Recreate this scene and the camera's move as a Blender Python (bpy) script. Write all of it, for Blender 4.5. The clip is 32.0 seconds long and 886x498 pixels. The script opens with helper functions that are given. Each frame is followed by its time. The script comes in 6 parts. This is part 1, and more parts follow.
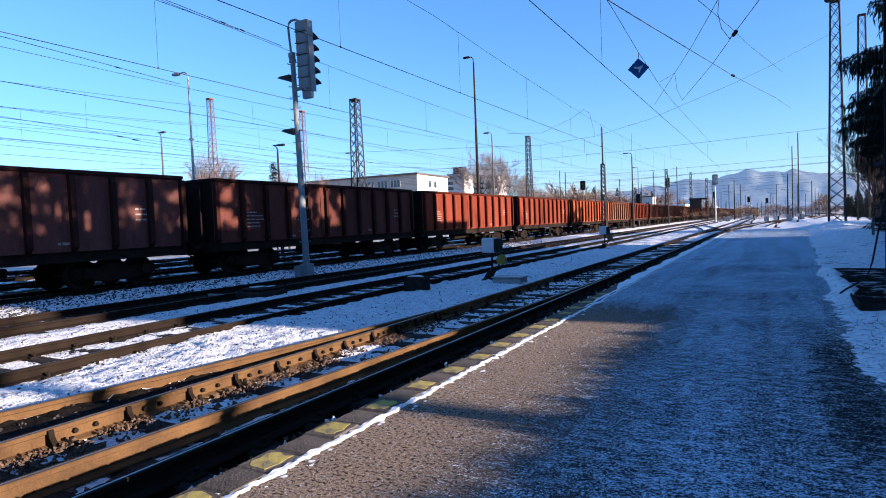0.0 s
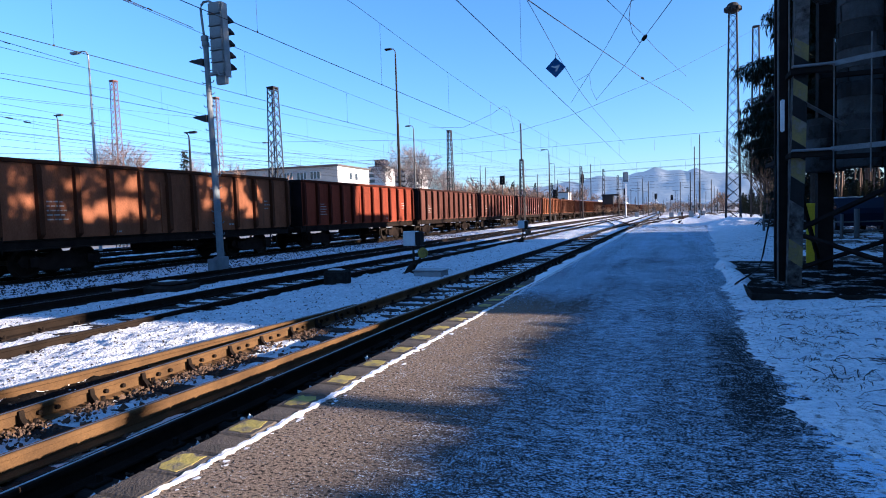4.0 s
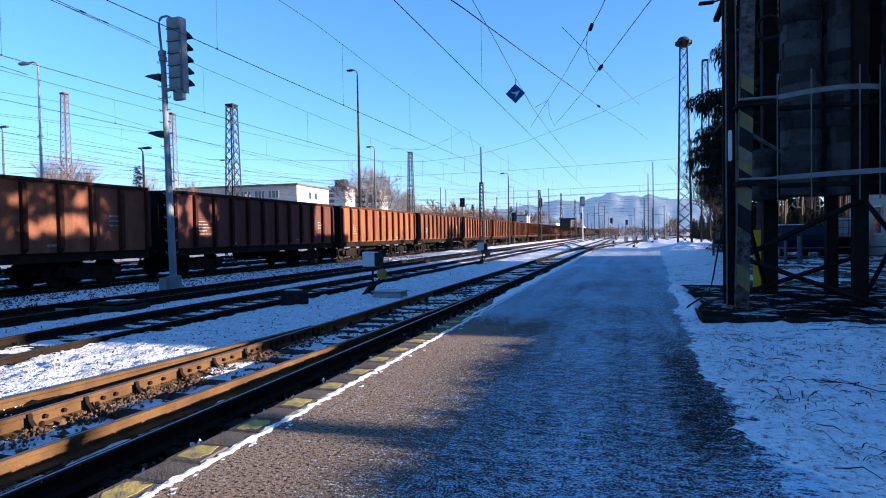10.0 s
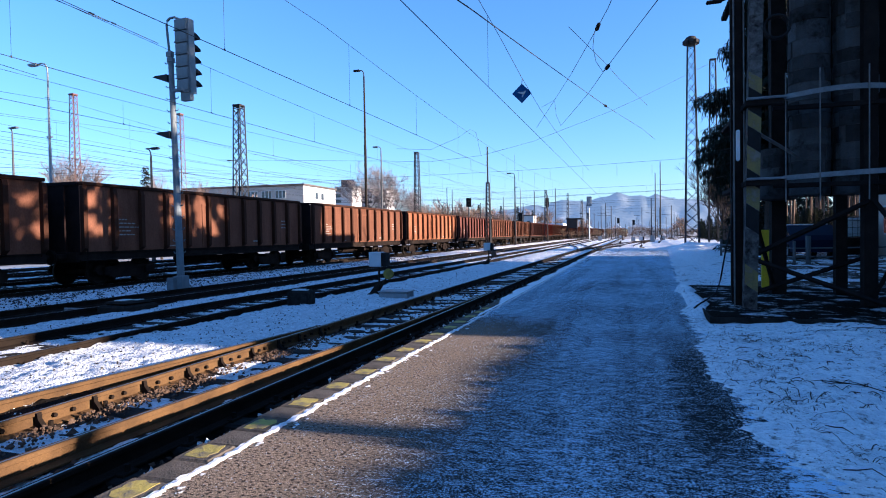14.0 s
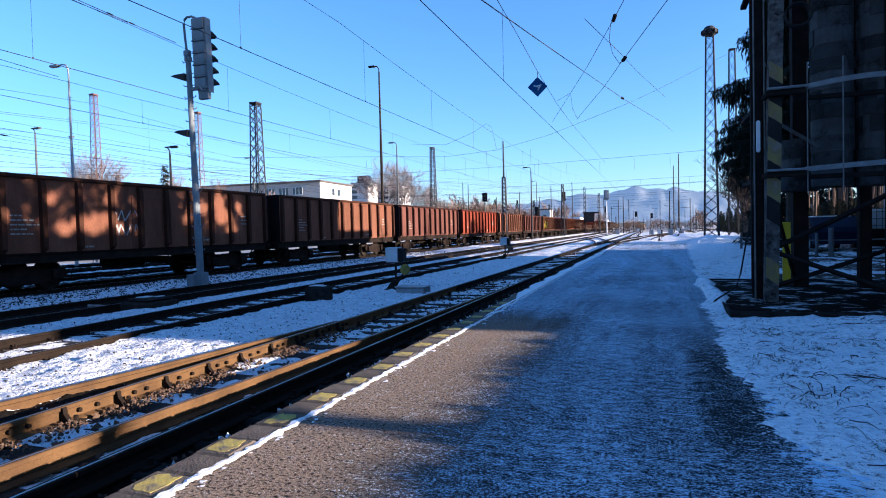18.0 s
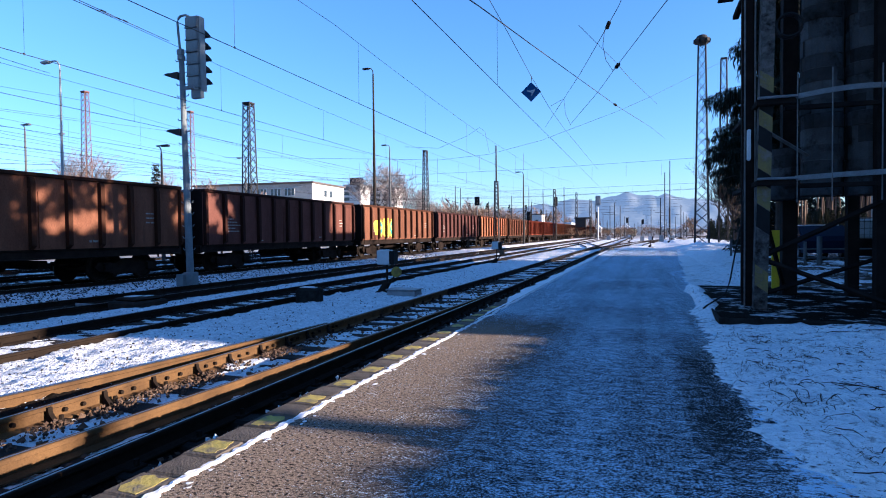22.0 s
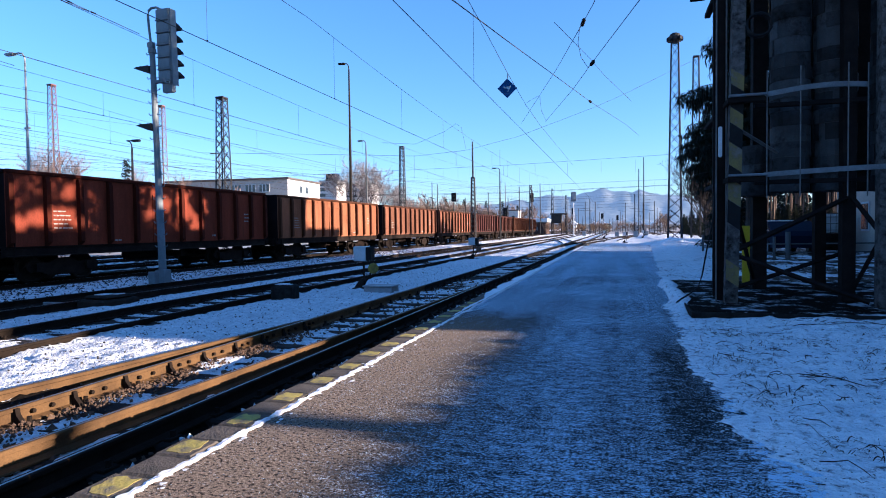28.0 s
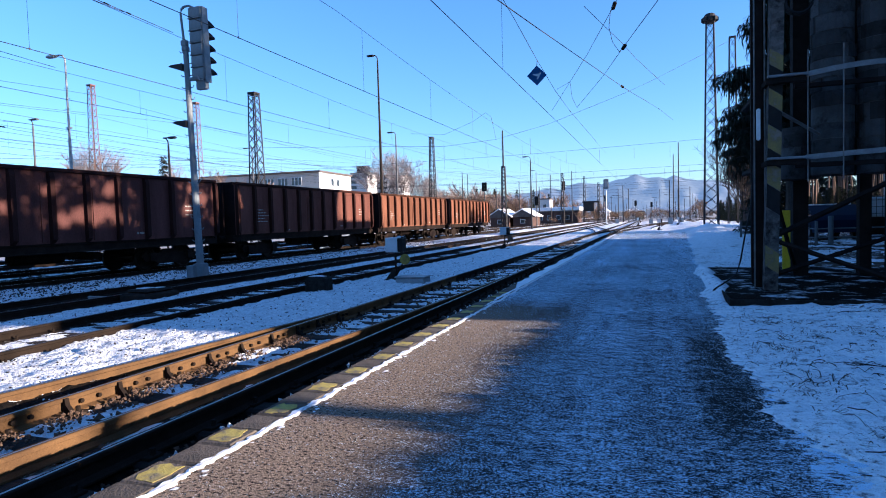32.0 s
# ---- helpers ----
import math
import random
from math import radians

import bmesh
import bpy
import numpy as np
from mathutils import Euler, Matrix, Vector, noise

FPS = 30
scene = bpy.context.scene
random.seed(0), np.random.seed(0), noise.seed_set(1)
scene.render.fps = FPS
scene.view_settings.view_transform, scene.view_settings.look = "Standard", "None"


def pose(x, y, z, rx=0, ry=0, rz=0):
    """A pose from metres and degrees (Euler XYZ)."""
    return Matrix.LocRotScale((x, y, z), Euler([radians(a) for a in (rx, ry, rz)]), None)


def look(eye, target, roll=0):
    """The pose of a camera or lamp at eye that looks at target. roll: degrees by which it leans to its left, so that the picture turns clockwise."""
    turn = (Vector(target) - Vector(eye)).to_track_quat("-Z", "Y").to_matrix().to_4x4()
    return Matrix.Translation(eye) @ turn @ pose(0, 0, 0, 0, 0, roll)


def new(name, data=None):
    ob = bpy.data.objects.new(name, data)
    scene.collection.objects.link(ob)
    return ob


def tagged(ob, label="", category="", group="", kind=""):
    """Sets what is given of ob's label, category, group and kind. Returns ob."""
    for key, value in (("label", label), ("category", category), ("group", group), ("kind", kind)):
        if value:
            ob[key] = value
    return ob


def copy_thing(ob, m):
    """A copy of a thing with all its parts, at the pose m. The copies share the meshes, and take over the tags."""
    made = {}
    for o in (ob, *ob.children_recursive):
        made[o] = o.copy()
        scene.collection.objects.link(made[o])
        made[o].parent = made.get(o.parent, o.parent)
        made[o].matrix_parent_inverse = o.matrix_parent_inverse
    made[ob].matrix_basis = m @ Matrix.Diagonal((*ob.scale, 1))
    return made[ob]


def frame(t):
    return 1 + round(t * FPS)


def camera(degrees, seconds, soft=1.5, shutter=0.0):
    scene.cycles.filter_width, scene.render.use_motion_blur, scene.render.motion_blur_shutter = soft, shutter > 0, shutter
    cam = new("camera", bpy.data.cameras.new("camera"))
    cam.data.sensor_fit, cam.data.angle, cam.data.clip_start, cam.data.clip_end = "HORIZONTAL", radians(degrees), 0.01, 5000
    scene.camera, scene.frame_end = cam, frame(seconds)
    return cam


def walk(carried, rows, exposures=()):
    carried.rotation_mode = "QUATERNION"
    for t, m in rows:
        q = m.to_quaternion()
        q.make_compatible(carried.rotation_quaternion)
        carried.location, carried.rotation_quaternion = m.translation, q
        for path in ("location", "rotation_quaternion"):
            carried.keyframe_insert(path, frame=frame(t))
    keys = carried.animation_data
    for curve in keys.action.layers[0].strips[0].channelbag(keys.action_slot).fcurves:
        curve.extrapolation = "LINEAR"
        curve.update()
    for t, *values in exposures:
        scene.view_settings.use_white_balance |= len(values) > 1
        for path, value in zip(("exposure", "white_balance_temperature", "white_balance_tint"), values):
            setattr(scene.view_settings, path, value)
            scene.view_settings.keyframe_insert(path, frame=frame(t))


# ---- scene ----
# The camera is held by hand at one spot of the platform and only turns.
PATH = [
    (0, 87.61, 2.29, 28.65), (0.5, 87.70, 1.98, 27.77), (1, 86.49, 2.08, 26.89), (1.5, 86.25, 1.84, 25.54),
    (2, 84.90, 2.29, 27.00), (2.5, 85.39, 1.84, 25.72), (3, 86.32, 1.59, 23.15), (3.5, 86.38, 1.72, 21.12),
    (5.5, 87.94, 1.82, 21.35), (6, 87.79, 1.71, 20.99), (6.5, 88.34, 2.03, 21.60), (7, 88.42, 2.02, 21.43),
    (7.5, 88.86, 1.82, 21.28), (8, 88.87, 1.77, 20.78), (8.5, 87.91, 1.52, 19.21), (9, 87.93, 1.23, 16.80),
    (9.5, 88.68, 0.72, 16.71), (10, 88.65, 0.94, 17.28), (10.5, 89.05, 1.11, 17.84), (11, 88.74, 1.17, 17.94),
    (11.5, 88.34, 1.14, 17.85), (12, 87.86, 0.79, 17.92), (12.5, 88.37, 0.47, 18.06), (13, 88.46, 0.72, 17.90),
    (13.5, 88.67, 0.67, 17.62), (14, 88.67, 0.94, 17.89), (14.5, 88.60, 1.00, 18.33), (16.5, 87.56, 1.56, 18.44),
    (17, 88.06, 1.41, 18.27), (17.5, 87.76, 1.34, 18.74), (18, 88.23, 1.43, 19.45), (18.5, 88.05, 1.44, 19.82),
    (19, 87.83, 1.20, 19.61), (19.5, 87.88, 0.93, 19.76), (20, 88.44, 0.87, 19.76), (20.5, 87.84, 0.97, 19.96),
    (21, 87.89, 0.97, 19.57), (21.5, 88.30, 0.86, 19.35), (22, 88.53, 0.59, 18.67), (22.5, 88.73, 0.64, 18.92),
    (23, 88.57, 0.50, 18.52), (23.5, 88.47, 0.64, 18.93), (24, 88.42, 0.21, 17.91), (24.5, 87.99, 0.42, 17.00),
    (25, 87.84, 0.45, 17.06), (25.5, 87.77, 0.53, 16.97), (27.5, 88.35, 0.80, 16.27), (28, 88.13, 0.72, 16.45),
    (28.5, 88.30, 1.07, 16.94), (29, 87.85, 1.13, 17.57), (29.5, 88.10, 1.01, 18.10), (30, 87.73, 0.75, 17.45),
    (30.5, 87.51, 1.07, 17.13), (31, 87.56, 1.34, 17.97), (31.5, 87.33, 1.60, 18.97), (32, 87.26, 1.68, 19.41),
]

cam = camera(73.2, 32.0, soft=1.0)
walk(cam, [(t, pose(0, 0, 1.3, rx, ry, rz)) for t, rx, ry, rz in PATH], [(0, 2.10, 4560, 16), (4, 2.16, 4480, 15), (8, 2.22, 4480, 15), (32, 2.22, 4480, 15)])

# ---- daylight: a low winter sun across the tracks ----
SUN_UP, SUN_TURN = 11.5, 88.0          # elevation; bearing from +y towards +x
world = bpy.data.worlds.new("sky")
scene.world = world
world.use_nodes = True
wn, wl = world.node_tree.nodes, world.node_tree.links
sky = wn.new("ShaderNodeTexSky")
sky.sky_type, sky.sun_disc = "NISHITA", False
sky.sun_elevation, sky.sun_rotation = radians(SUN_UP), radians(SUN_TURN)
sky.altitude, sky.air_density, sky.dust_density, sky.ozone_density = 450, 1.0, 0.6, 2.0
wn["Background"].inputs[1].default_value = 0.0655
rich = wn.new("ShaderNodeHueSaturation")      # a deep winter blue
rich.inputs["Saturation"].default_value = 1.13
even = wn.new("ShaderNodeGamma")              # clear dry air: the sky pales little towards the horizon
even.inputs["Gamma"].default_value = 0.82
wl.new(sky.outputs[0], even.inputs["Color"])
wl.new(even.outputs[0], rich.inputs["Color"])
wl.new(rich.outputs[0], wn["Background"].inputs[0])
sun = new("sun", bpy.data.lights.new("sun", "SUN"))
sun.data.energy, sun.data.angle, sun.data.color = 4.6, radians(0.5), (1.0, 0.66, 0.34)
a, e = radians(SUN_TURN), radians(SUN_UP)
sun.matrix_world = look((40 * math.sin(a) * math.cos(e), 40 * math.cos(a) * math.cos(e), 40 * math.sin(e)), (0, 0, 0))

# ---- materials ----
def material(name, base, other=None, scale=4.0, rough=0.8, metal=0.0, bump=0.2, fine=60.0, stain=None, stain_scale=0.7,
             stain_amount=0.5, spread=0.12, coords="Object", gloss=0.12, stretch=(1, 1, 1), each=0.0, depth=0.02):
    """Two colours mixed by coarse noise, a fine grain, optional stains, relief."""
    m = bpy.data.materials.new(name)
    m.use_nodes = True
    n, l = m.node_tree.nodes, m.node_tree.links
    bsdf = n["Principled BSDF"]
    bsdf.inputs["Roughness"].default_value, bsdf.inputs["Metallic"].default_value = rough, metal
    bsdf.inputs["Specular IOR Level"].default_value = gloss
    tc, mp = n.new("ShaderNodeTexCoord"), n.new("ShaderNodeMapping")
    mp.inputs["Scale"].default_value = stretch
    l.new(tc.outputs[coords], mp.inputs[0])

    def tex(sc, detail=5.0, roughness=0.6):
        t = n.new("ShaderNodeTexNoise")
        t.inputs["Scale"].default_value, t.inputs["Detail"].default_value, t.inputs["Roughness"].default_value = sc, detail, roughness
        l.new(mp.outputs[0], t.inputs["Vector"])
        return t.outputs["Fac"]

    def ramp(fac, lo, hi):
        r = n.new("ShaderNodeMapRange")
        r.inputs["From Min"].default_value, r.inputs["From Max"].default_value = lo, hi
        l.new(fac, r.inputs["Value"])
        return r.outputs[0]

    def mix(fac, x, y, kind="MIX"):
        k = n.new("ShaderNodeMix")
        k.data_type, k.blend_type = "RGBA", kind
        if isinstance(fac, float):
            k.inputs[0].default_value = fac
        else:
            l.new(fac, k.inputs[0])
        for slot, v in ((6, x), (7, y)):
            if isinstance(v, tuple):
                k.inputs[slot].default_value = (*v, 1)
            else:
                l.new(v, k.inputs[slot])
        return k.outputs[2]
    other = other or tuple(c * 0.7 for c in base)
    col = mix(ramp(tex(scale), 0.35, 0.65), base, other)
    grain = tex(fine, 3.0)
    lo = tuple(max(0.0, 1 - spread * 2) for _ in range(3))
    col = mix(1.0, col, mix(ramp(grain, 0.3, 0.7), lo, (1, 1, 1)), "MULTIPLY")
    if stain:
        col = mix(ramp(tex(stain_scale, 8.0, 0.7), 1 - stain_amount - 0.06, 1 - stain_amount + 0.08), col, stain)
    if each:
        info = n.new("ShaderNodeObjectInfo")
        v = n.new("ShaderNodeMapRange")
        v.inputs["To Min"].default_value, v.inputs["To Max"].default_value = 1 - each, 1 + each
        l.new(info.outputs["Random"], v.inputs["Value"])
        hs = n.new("ShaderNodeHueSaturation")
        l.new(v.outputs[0], hs.inputs["Value"])
        l.new(col, hs.inputs["Color"])
        col = hs.outputs[0]
    l.new(col, bsdf.inputs["Base Color"])
    if bump:
        b = n.new("ShaderNodeBump")
        b.inputs["Strength"].default_value, b.inputs["Distance"].default_value = bump, depth
        l.new(grain, b.inputs["Height"])
        l.new(b.outputs[0], bsdf.inputs["Normal"])
    return m


SNOW = material("snow", (0.88, 0.895, 0.915), (0.68, 0.70, 0.73), 5.0, 0.75, bump=1.0, fine=22.0, stain=(0.05, 0.045, 0.04), stain_scale=15.0, stain_amount=0.375, spread=0.16, depth=0.06)
SNOW_CLEAN = material("clean_snow", (0.88, 0.88, 0.89), (0.76, 0.77, 0.79), 1.2, 0.7, bump=0.7, fine=9.0, stain=(0.40, 0.38, 0.36), stain_scale=5.0, stain_amount=0.30, spread=0.1)
GRASS_SNOW = material("snowy_grass", (0.95, 0.965, 0.98), (0.78, 0.82, 0.87), 4.0, 0.8, bump=1.0, fine=24.0, stain=(0.05, 0.045, 0.04), stain_scale=13.0, stain_amount=0.40, spread=0.09, depth=0.06)
LITTER = material("leaf_litter", (0.05, 0.038, 0.028), (0.08, 0.06, 0.042), 3.0, 0.9, bump=1.0, fine=22.0, stain=(0.6, 0.61, 0.63), stain_scale=5.0, stain_amount=0.42, spread=0.3)
FIELD = material("snowy_field", (0.55, 0.54, 0.54), (0.28, 0.24, 0.20), 0.08, 0.85, bump=0.4, fine=2.0, stain=(0.20, 0.15, 0.10), stain_scale=0.15, stain_amount=0.42)


def asphalt_material():
    """Brown-grey asphalt under a patchy, grainy film of frost."""
    m = bpy.data.materials.new("frosted_asphalt")
    m.use_nodes = True
    n, l = m.node_tree.nodes, m.node_tree.links
    bsdf = n["Principled BSDF"]
    bsdf.inputs["Roughness"].default_value, bsdf.inputs["Specular IOR Level"].default_value = 0.9, 0.06
    tc = n.new("ShaderNodeTexCoord")

    def tex(sc, detail, rough, stretch=(1, 1, 1)):
        mp, t = n.new("ShaderNodeMapping"), n.new("ShaderNodeTexNoise")
        mp.inputs["Scale"].default_value = stretch
        l.new(tc.outputs["Object"], mp.inputs[0])
        l.new(mp.outputs[0], t.inputs["Vector"])
        t.inputs["Scale"].default_value, t.inputs["Detail"].default_value, t.inputs["Roughness"].default_value = sc, detail, rough
        return t.outputs["Fac"]

    def calc(kind, x, y):
        k = n.new("ShaderNodeMath")
        k.operation = kind
        for i, v in enumerate((x, y)):
            if isinstance(v, float):
                k.inputs[i].default_value = v
            else:
                l.new(v, k.inputs[i])
        return k.outputs[0]

    def mix(fac, x, y):
        k = n.new("ShaderNodeMix")
        k.data_type = "RGBA"
        l.new(fac, k.inputs[0])
        for slot, v in ((6, x), (7, y)):
            if isinstance(v, tuple):
                k.inputs[slot].default_value = (*v, 1)
            else:
                l.new(v, k.inputs[slot])
        return k.outputs[2]

    def ramp(fac, lo, hi):
        r = n.new("ShaderNodeMapRange")
        r.inputs["From Min"].default_value, r.inputs["From Max"].default_value = lo, hi
        l.new(fac, r.inputs["Value"])
        return r.outputs[0]
    grit = tex(62.0, 3.0, 0.7)
    frost = calc("ADD", calc("ADD", calc("MULTIPLY", tex(62.0, 4.0, 0.8, (0.8, 1.2, 1)), 0.54), calc("MULTIPLY", tex(19.0, 5.0, 0.8, (0.6, 1.3, 1)), 0.20)), calc("MULTIPLY", tex(150.0, 2.0, 0.6), 0.26))
    wide, ruts = tex(0.55, 5.0, 0.6), tex(1.3, 4.0, 0.55, (1.7, 0.06, 1))
    # bare towards the kerb and along the right border, whiter where nobody treads
    xyz = n.new("ShaderNodeSeparateXYZ")
    l.new(tc.outputs["Object"], xyz.inputs[0])
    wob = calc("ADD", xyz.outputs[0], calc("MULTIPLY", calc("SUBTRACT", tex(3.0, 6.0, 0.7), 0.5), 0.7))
    # only the strip the sun reaches: thinner frost, and the warm grit below
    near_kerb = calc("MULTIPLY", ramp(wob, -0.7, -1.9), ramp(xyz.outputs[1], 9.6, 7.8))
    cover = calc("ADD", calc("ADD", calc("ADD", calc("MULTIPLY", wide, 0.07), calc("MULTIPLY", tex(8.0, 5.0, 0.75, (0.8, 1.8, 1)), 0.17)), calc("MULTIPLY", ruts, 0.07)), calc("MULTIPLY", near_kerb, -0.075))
    cover = calc("ADD", cover, 0.057)
    bare = calc("MULTIPLY", calc("MULTIPLY", ramp(wob, 0.22, 0.46), ramp(xyz.outputs[1], 8.2, 6.2)), ramp(xyz.outputs[1], 3.5, 4.2))
    cover = calc("ADD", cover, calc("MULTIPLY", bare, -0.045))
    cover = calc("ADD", cover, calc("MULTIPLY", ramp(xyz.outputs[1], 6.0, 20.0), 0.02))
    white = ramp(calc("ADD", frost, cover), 0.715, 0.740)
    # thin snow thickens towards the verge
    edge = calc("SUBTRACT", wob, calc("MULTIPLY", calc("MAXIMUM", calc("SUBTRACT", xyz.outputs[1], 8.0), 0.0), 0.0385))
    snowy = calc("ADD", calc("MULTIPLY", ramp(edge, 0.46, 0.90), 0.30), tex(11.0, 8.0, 0.8, (0.8, 1.3, 1)))
    white = calc("MAXIMUM", white, ramp(snowy, 0.71, 0.75))
    pits = tex(30.0, 3.0, 0.6)
    base = mix(ramp(grit, 0.3, 0.7), (0.005, 0.006, 0.008), (0.060, 0.062, 0.066))
    base = mix(ramp(pits, 0.58, 0.66), base, (0.008, 0.008, 0.007))
    base = mix(ramp(tex(2.2, 6.0, 0.65), 0.50, 0.80), base, (0.042, 0.040, 0.039))
    # warm brightness of the sunlit strip, put into the colour of the grit
    sunlit_grit = mix(ramp(grit, 0.25, 0.7), (0.022, 0.018, 0.014), (0.46, 0.355, 0.255))
    sunlit_grit = mix(ramp(tex(36.0, 3.0, 0.65, (1, 1.3, 1)), 0.53, 0.60), sunlit_grit, (0.016, 0.013, 0.011))
    base = mix(calc("MULTIPLY", near_kerb, 0.85), base, sunlit_grit)
    base = mix(calc("MULTIPLY", bare, 0.7), base, (0.018, 0.017, 0.016))
    l.new(mix(white, base, (0.68, 0.80, 0.95)), bsdf.inputs["Base Color"])
    bp = n.new("ShaderNodeBump")
    bp.inputs["Strength"].default_value, bp.inputs["Distance"].default_value = 1.0, 0.022
    l.new(calc("ADD", calc("ADD", grit, calc("MULTIPLY", tex(21.0, 4.0, 0.7), 0.9)), calc("MULTIPLY", frost, 0.4)), bp.inputs["Height"])
    l.new(bp.outputs[0], bsdf.inputs["Normal"])
    return m


ASPHALT = asphalt_material()
BALLAST = material("dirty_ballast", (0.022, 0.018, 0.015), (0.05, 0.038, 0.03), 14.0, 0.9, bump=1.0, fine=28, stain=(0.62, 0.63, 0.65), stain_scale=13.0, stain_amount=0.34, spread=0.3)
KERB = material("kerb_concrete", (0.14, 0.118, 0.093), (0.08, 0.07, 0.058), 5.0, 0.9, bump=0.6, fine=50, each=0.2)
YELLOW = material("worn_yellow_paint", (0.46, 0.38, 0.085), (0.32, 0.26, 0.08), 6.0, 0.8, bump=0.4, fine=40, stain=(0.15, 0.13, 0.105), stain_scale=9.0, stain_amount=0.44)
RUST = material("rusty_rail", (0.125, 0.071, 0.027), (0.068, 0.039, 0.017), 3.0, 0.8, bump=0.3, fine=70, spread=0.15)
# rust darkened to stand for rails in shade; dark iron fittings share it
RUST_DARK = material("dark_shaded_rail", (0.020, 0.014, 0.010), (0.011, 0.008, 0.006), 3.0, 0.85, bump=0.3, fine=70, gloss=0.08)
# near-black ballast: shade by rails, kerb and train put into the colour
BED_SHADE = material("shaded_ballast", (0.008, 0.007, 0.006), (0.018, 0.014, 0.011), 12.0, 0.9, bump=1.0, fine=28, stain=(0.45, 0.46, 0.48), stain_scale=9.0, stain_amount=0.27, spread=0.3, gloss=0.08)
RAILTOP = material("polished_rail_head", (0.34, 0.34, 0.34), (0.24, 0.23, 0.22), 3.0, 0.42, 0.9, bump=0.05, stretch=(1, 0.1, 1))
SLEEPER = material("old_sleeper", (0.04, 0.034, 0.03), (0.022, 0.019, 0.017), 4.0, 0.9, bump=0.8, fine=30, stretch=(0.3, 3, 1), each=0.25)
STONE = material("ballast_stone", (0.15, 0.098, 0.065), (0.065, 0.046, 0.034), 9.0, 0.9, bump=0.5)
GREYSTONE = material("grey_ballast_stone", (0.035, 0.035, 0.038), (0.07, 0.066, 0.064), 9.0, 0.9, bump=0.5, gloss=0.05)
IRON = material("dark_iron", (0.016, 0.014, 0.012), (0.03, 0.022, 0.017), 6.0, 0.8, 0.0, bump=0.3, gloss=0.1)
STEEL = material("galvanised_steel", (0.34, 0.35, 0.36), (0.27, 0.28, 0.29), 5.0, 0.5, 0.3, bump=0.1)
GREYPAINT = material("grey_paint", (0.20, 0.225, 0.245), (0.155, 0.175, 0.19), 4.0, 0.55, bump=0.1, stain=(0.20, 0.19, 0.18), stain_scale=3.0, stain_amount=0.28)
BLACK = material("black_paint", (0.011, 0.011, 0.012), (0.016, 0.016, 0.016), 4.0, 0.7, bump=0.1, gloss=0.12)
WHITE = material("white_enamel", (0.62, 0.63, 0.65), (0.52, 0.53, 0.54), 4.0, 0.5, bump=0.1)
BLUE = material("blue_enamel", (0.02, 0.07, 0.22), (0.02, 0.06, 0.18), 4.0, 0.4, bump=0.05)
CONCRETE = material("grey_concrete", (0.36, 0.35, 0.33), (0.27, 0.26, 0.25), 2.0, 0.9, bump=0.4, fine=40)
WIRE = material("wire", (0.035, 0.035, 0.04), (0.05, 0.045, 0.04), 4.0, 0.6, 0.3, bump=0)
POLE = material("weathered_pole_steel", (0.10, 0.105, 0.11), (0.075, 0.078, 0.08), 2.0, 0.7, bump=0.1, gloss=0.2)
LATTICE = material("weathered_lattice", (0.028, 0.029, 0.032), (0.040, 0.036, 0.035), 1.5, 0.8, 0.0, bump=0.2, gloss=0.15)
LATTICE_RED = material("red_brown_lattice", (0.14, 0.065, 0.05), (0.19, 0.13, 0.105), 0.6, 0.8, 0.0, bump=0.2)

TWIG_DARK = material("dark_twigs", (0.022, 0.017, 0.014), (0.04, 0.03, 0.024), 0.6, 0.9, bump=0)
GRASS = material("dry_grass", (0.03, 0.027, 0.018), (0.055, 0.047, 0.03), 3.0, 0.9, bump=0)

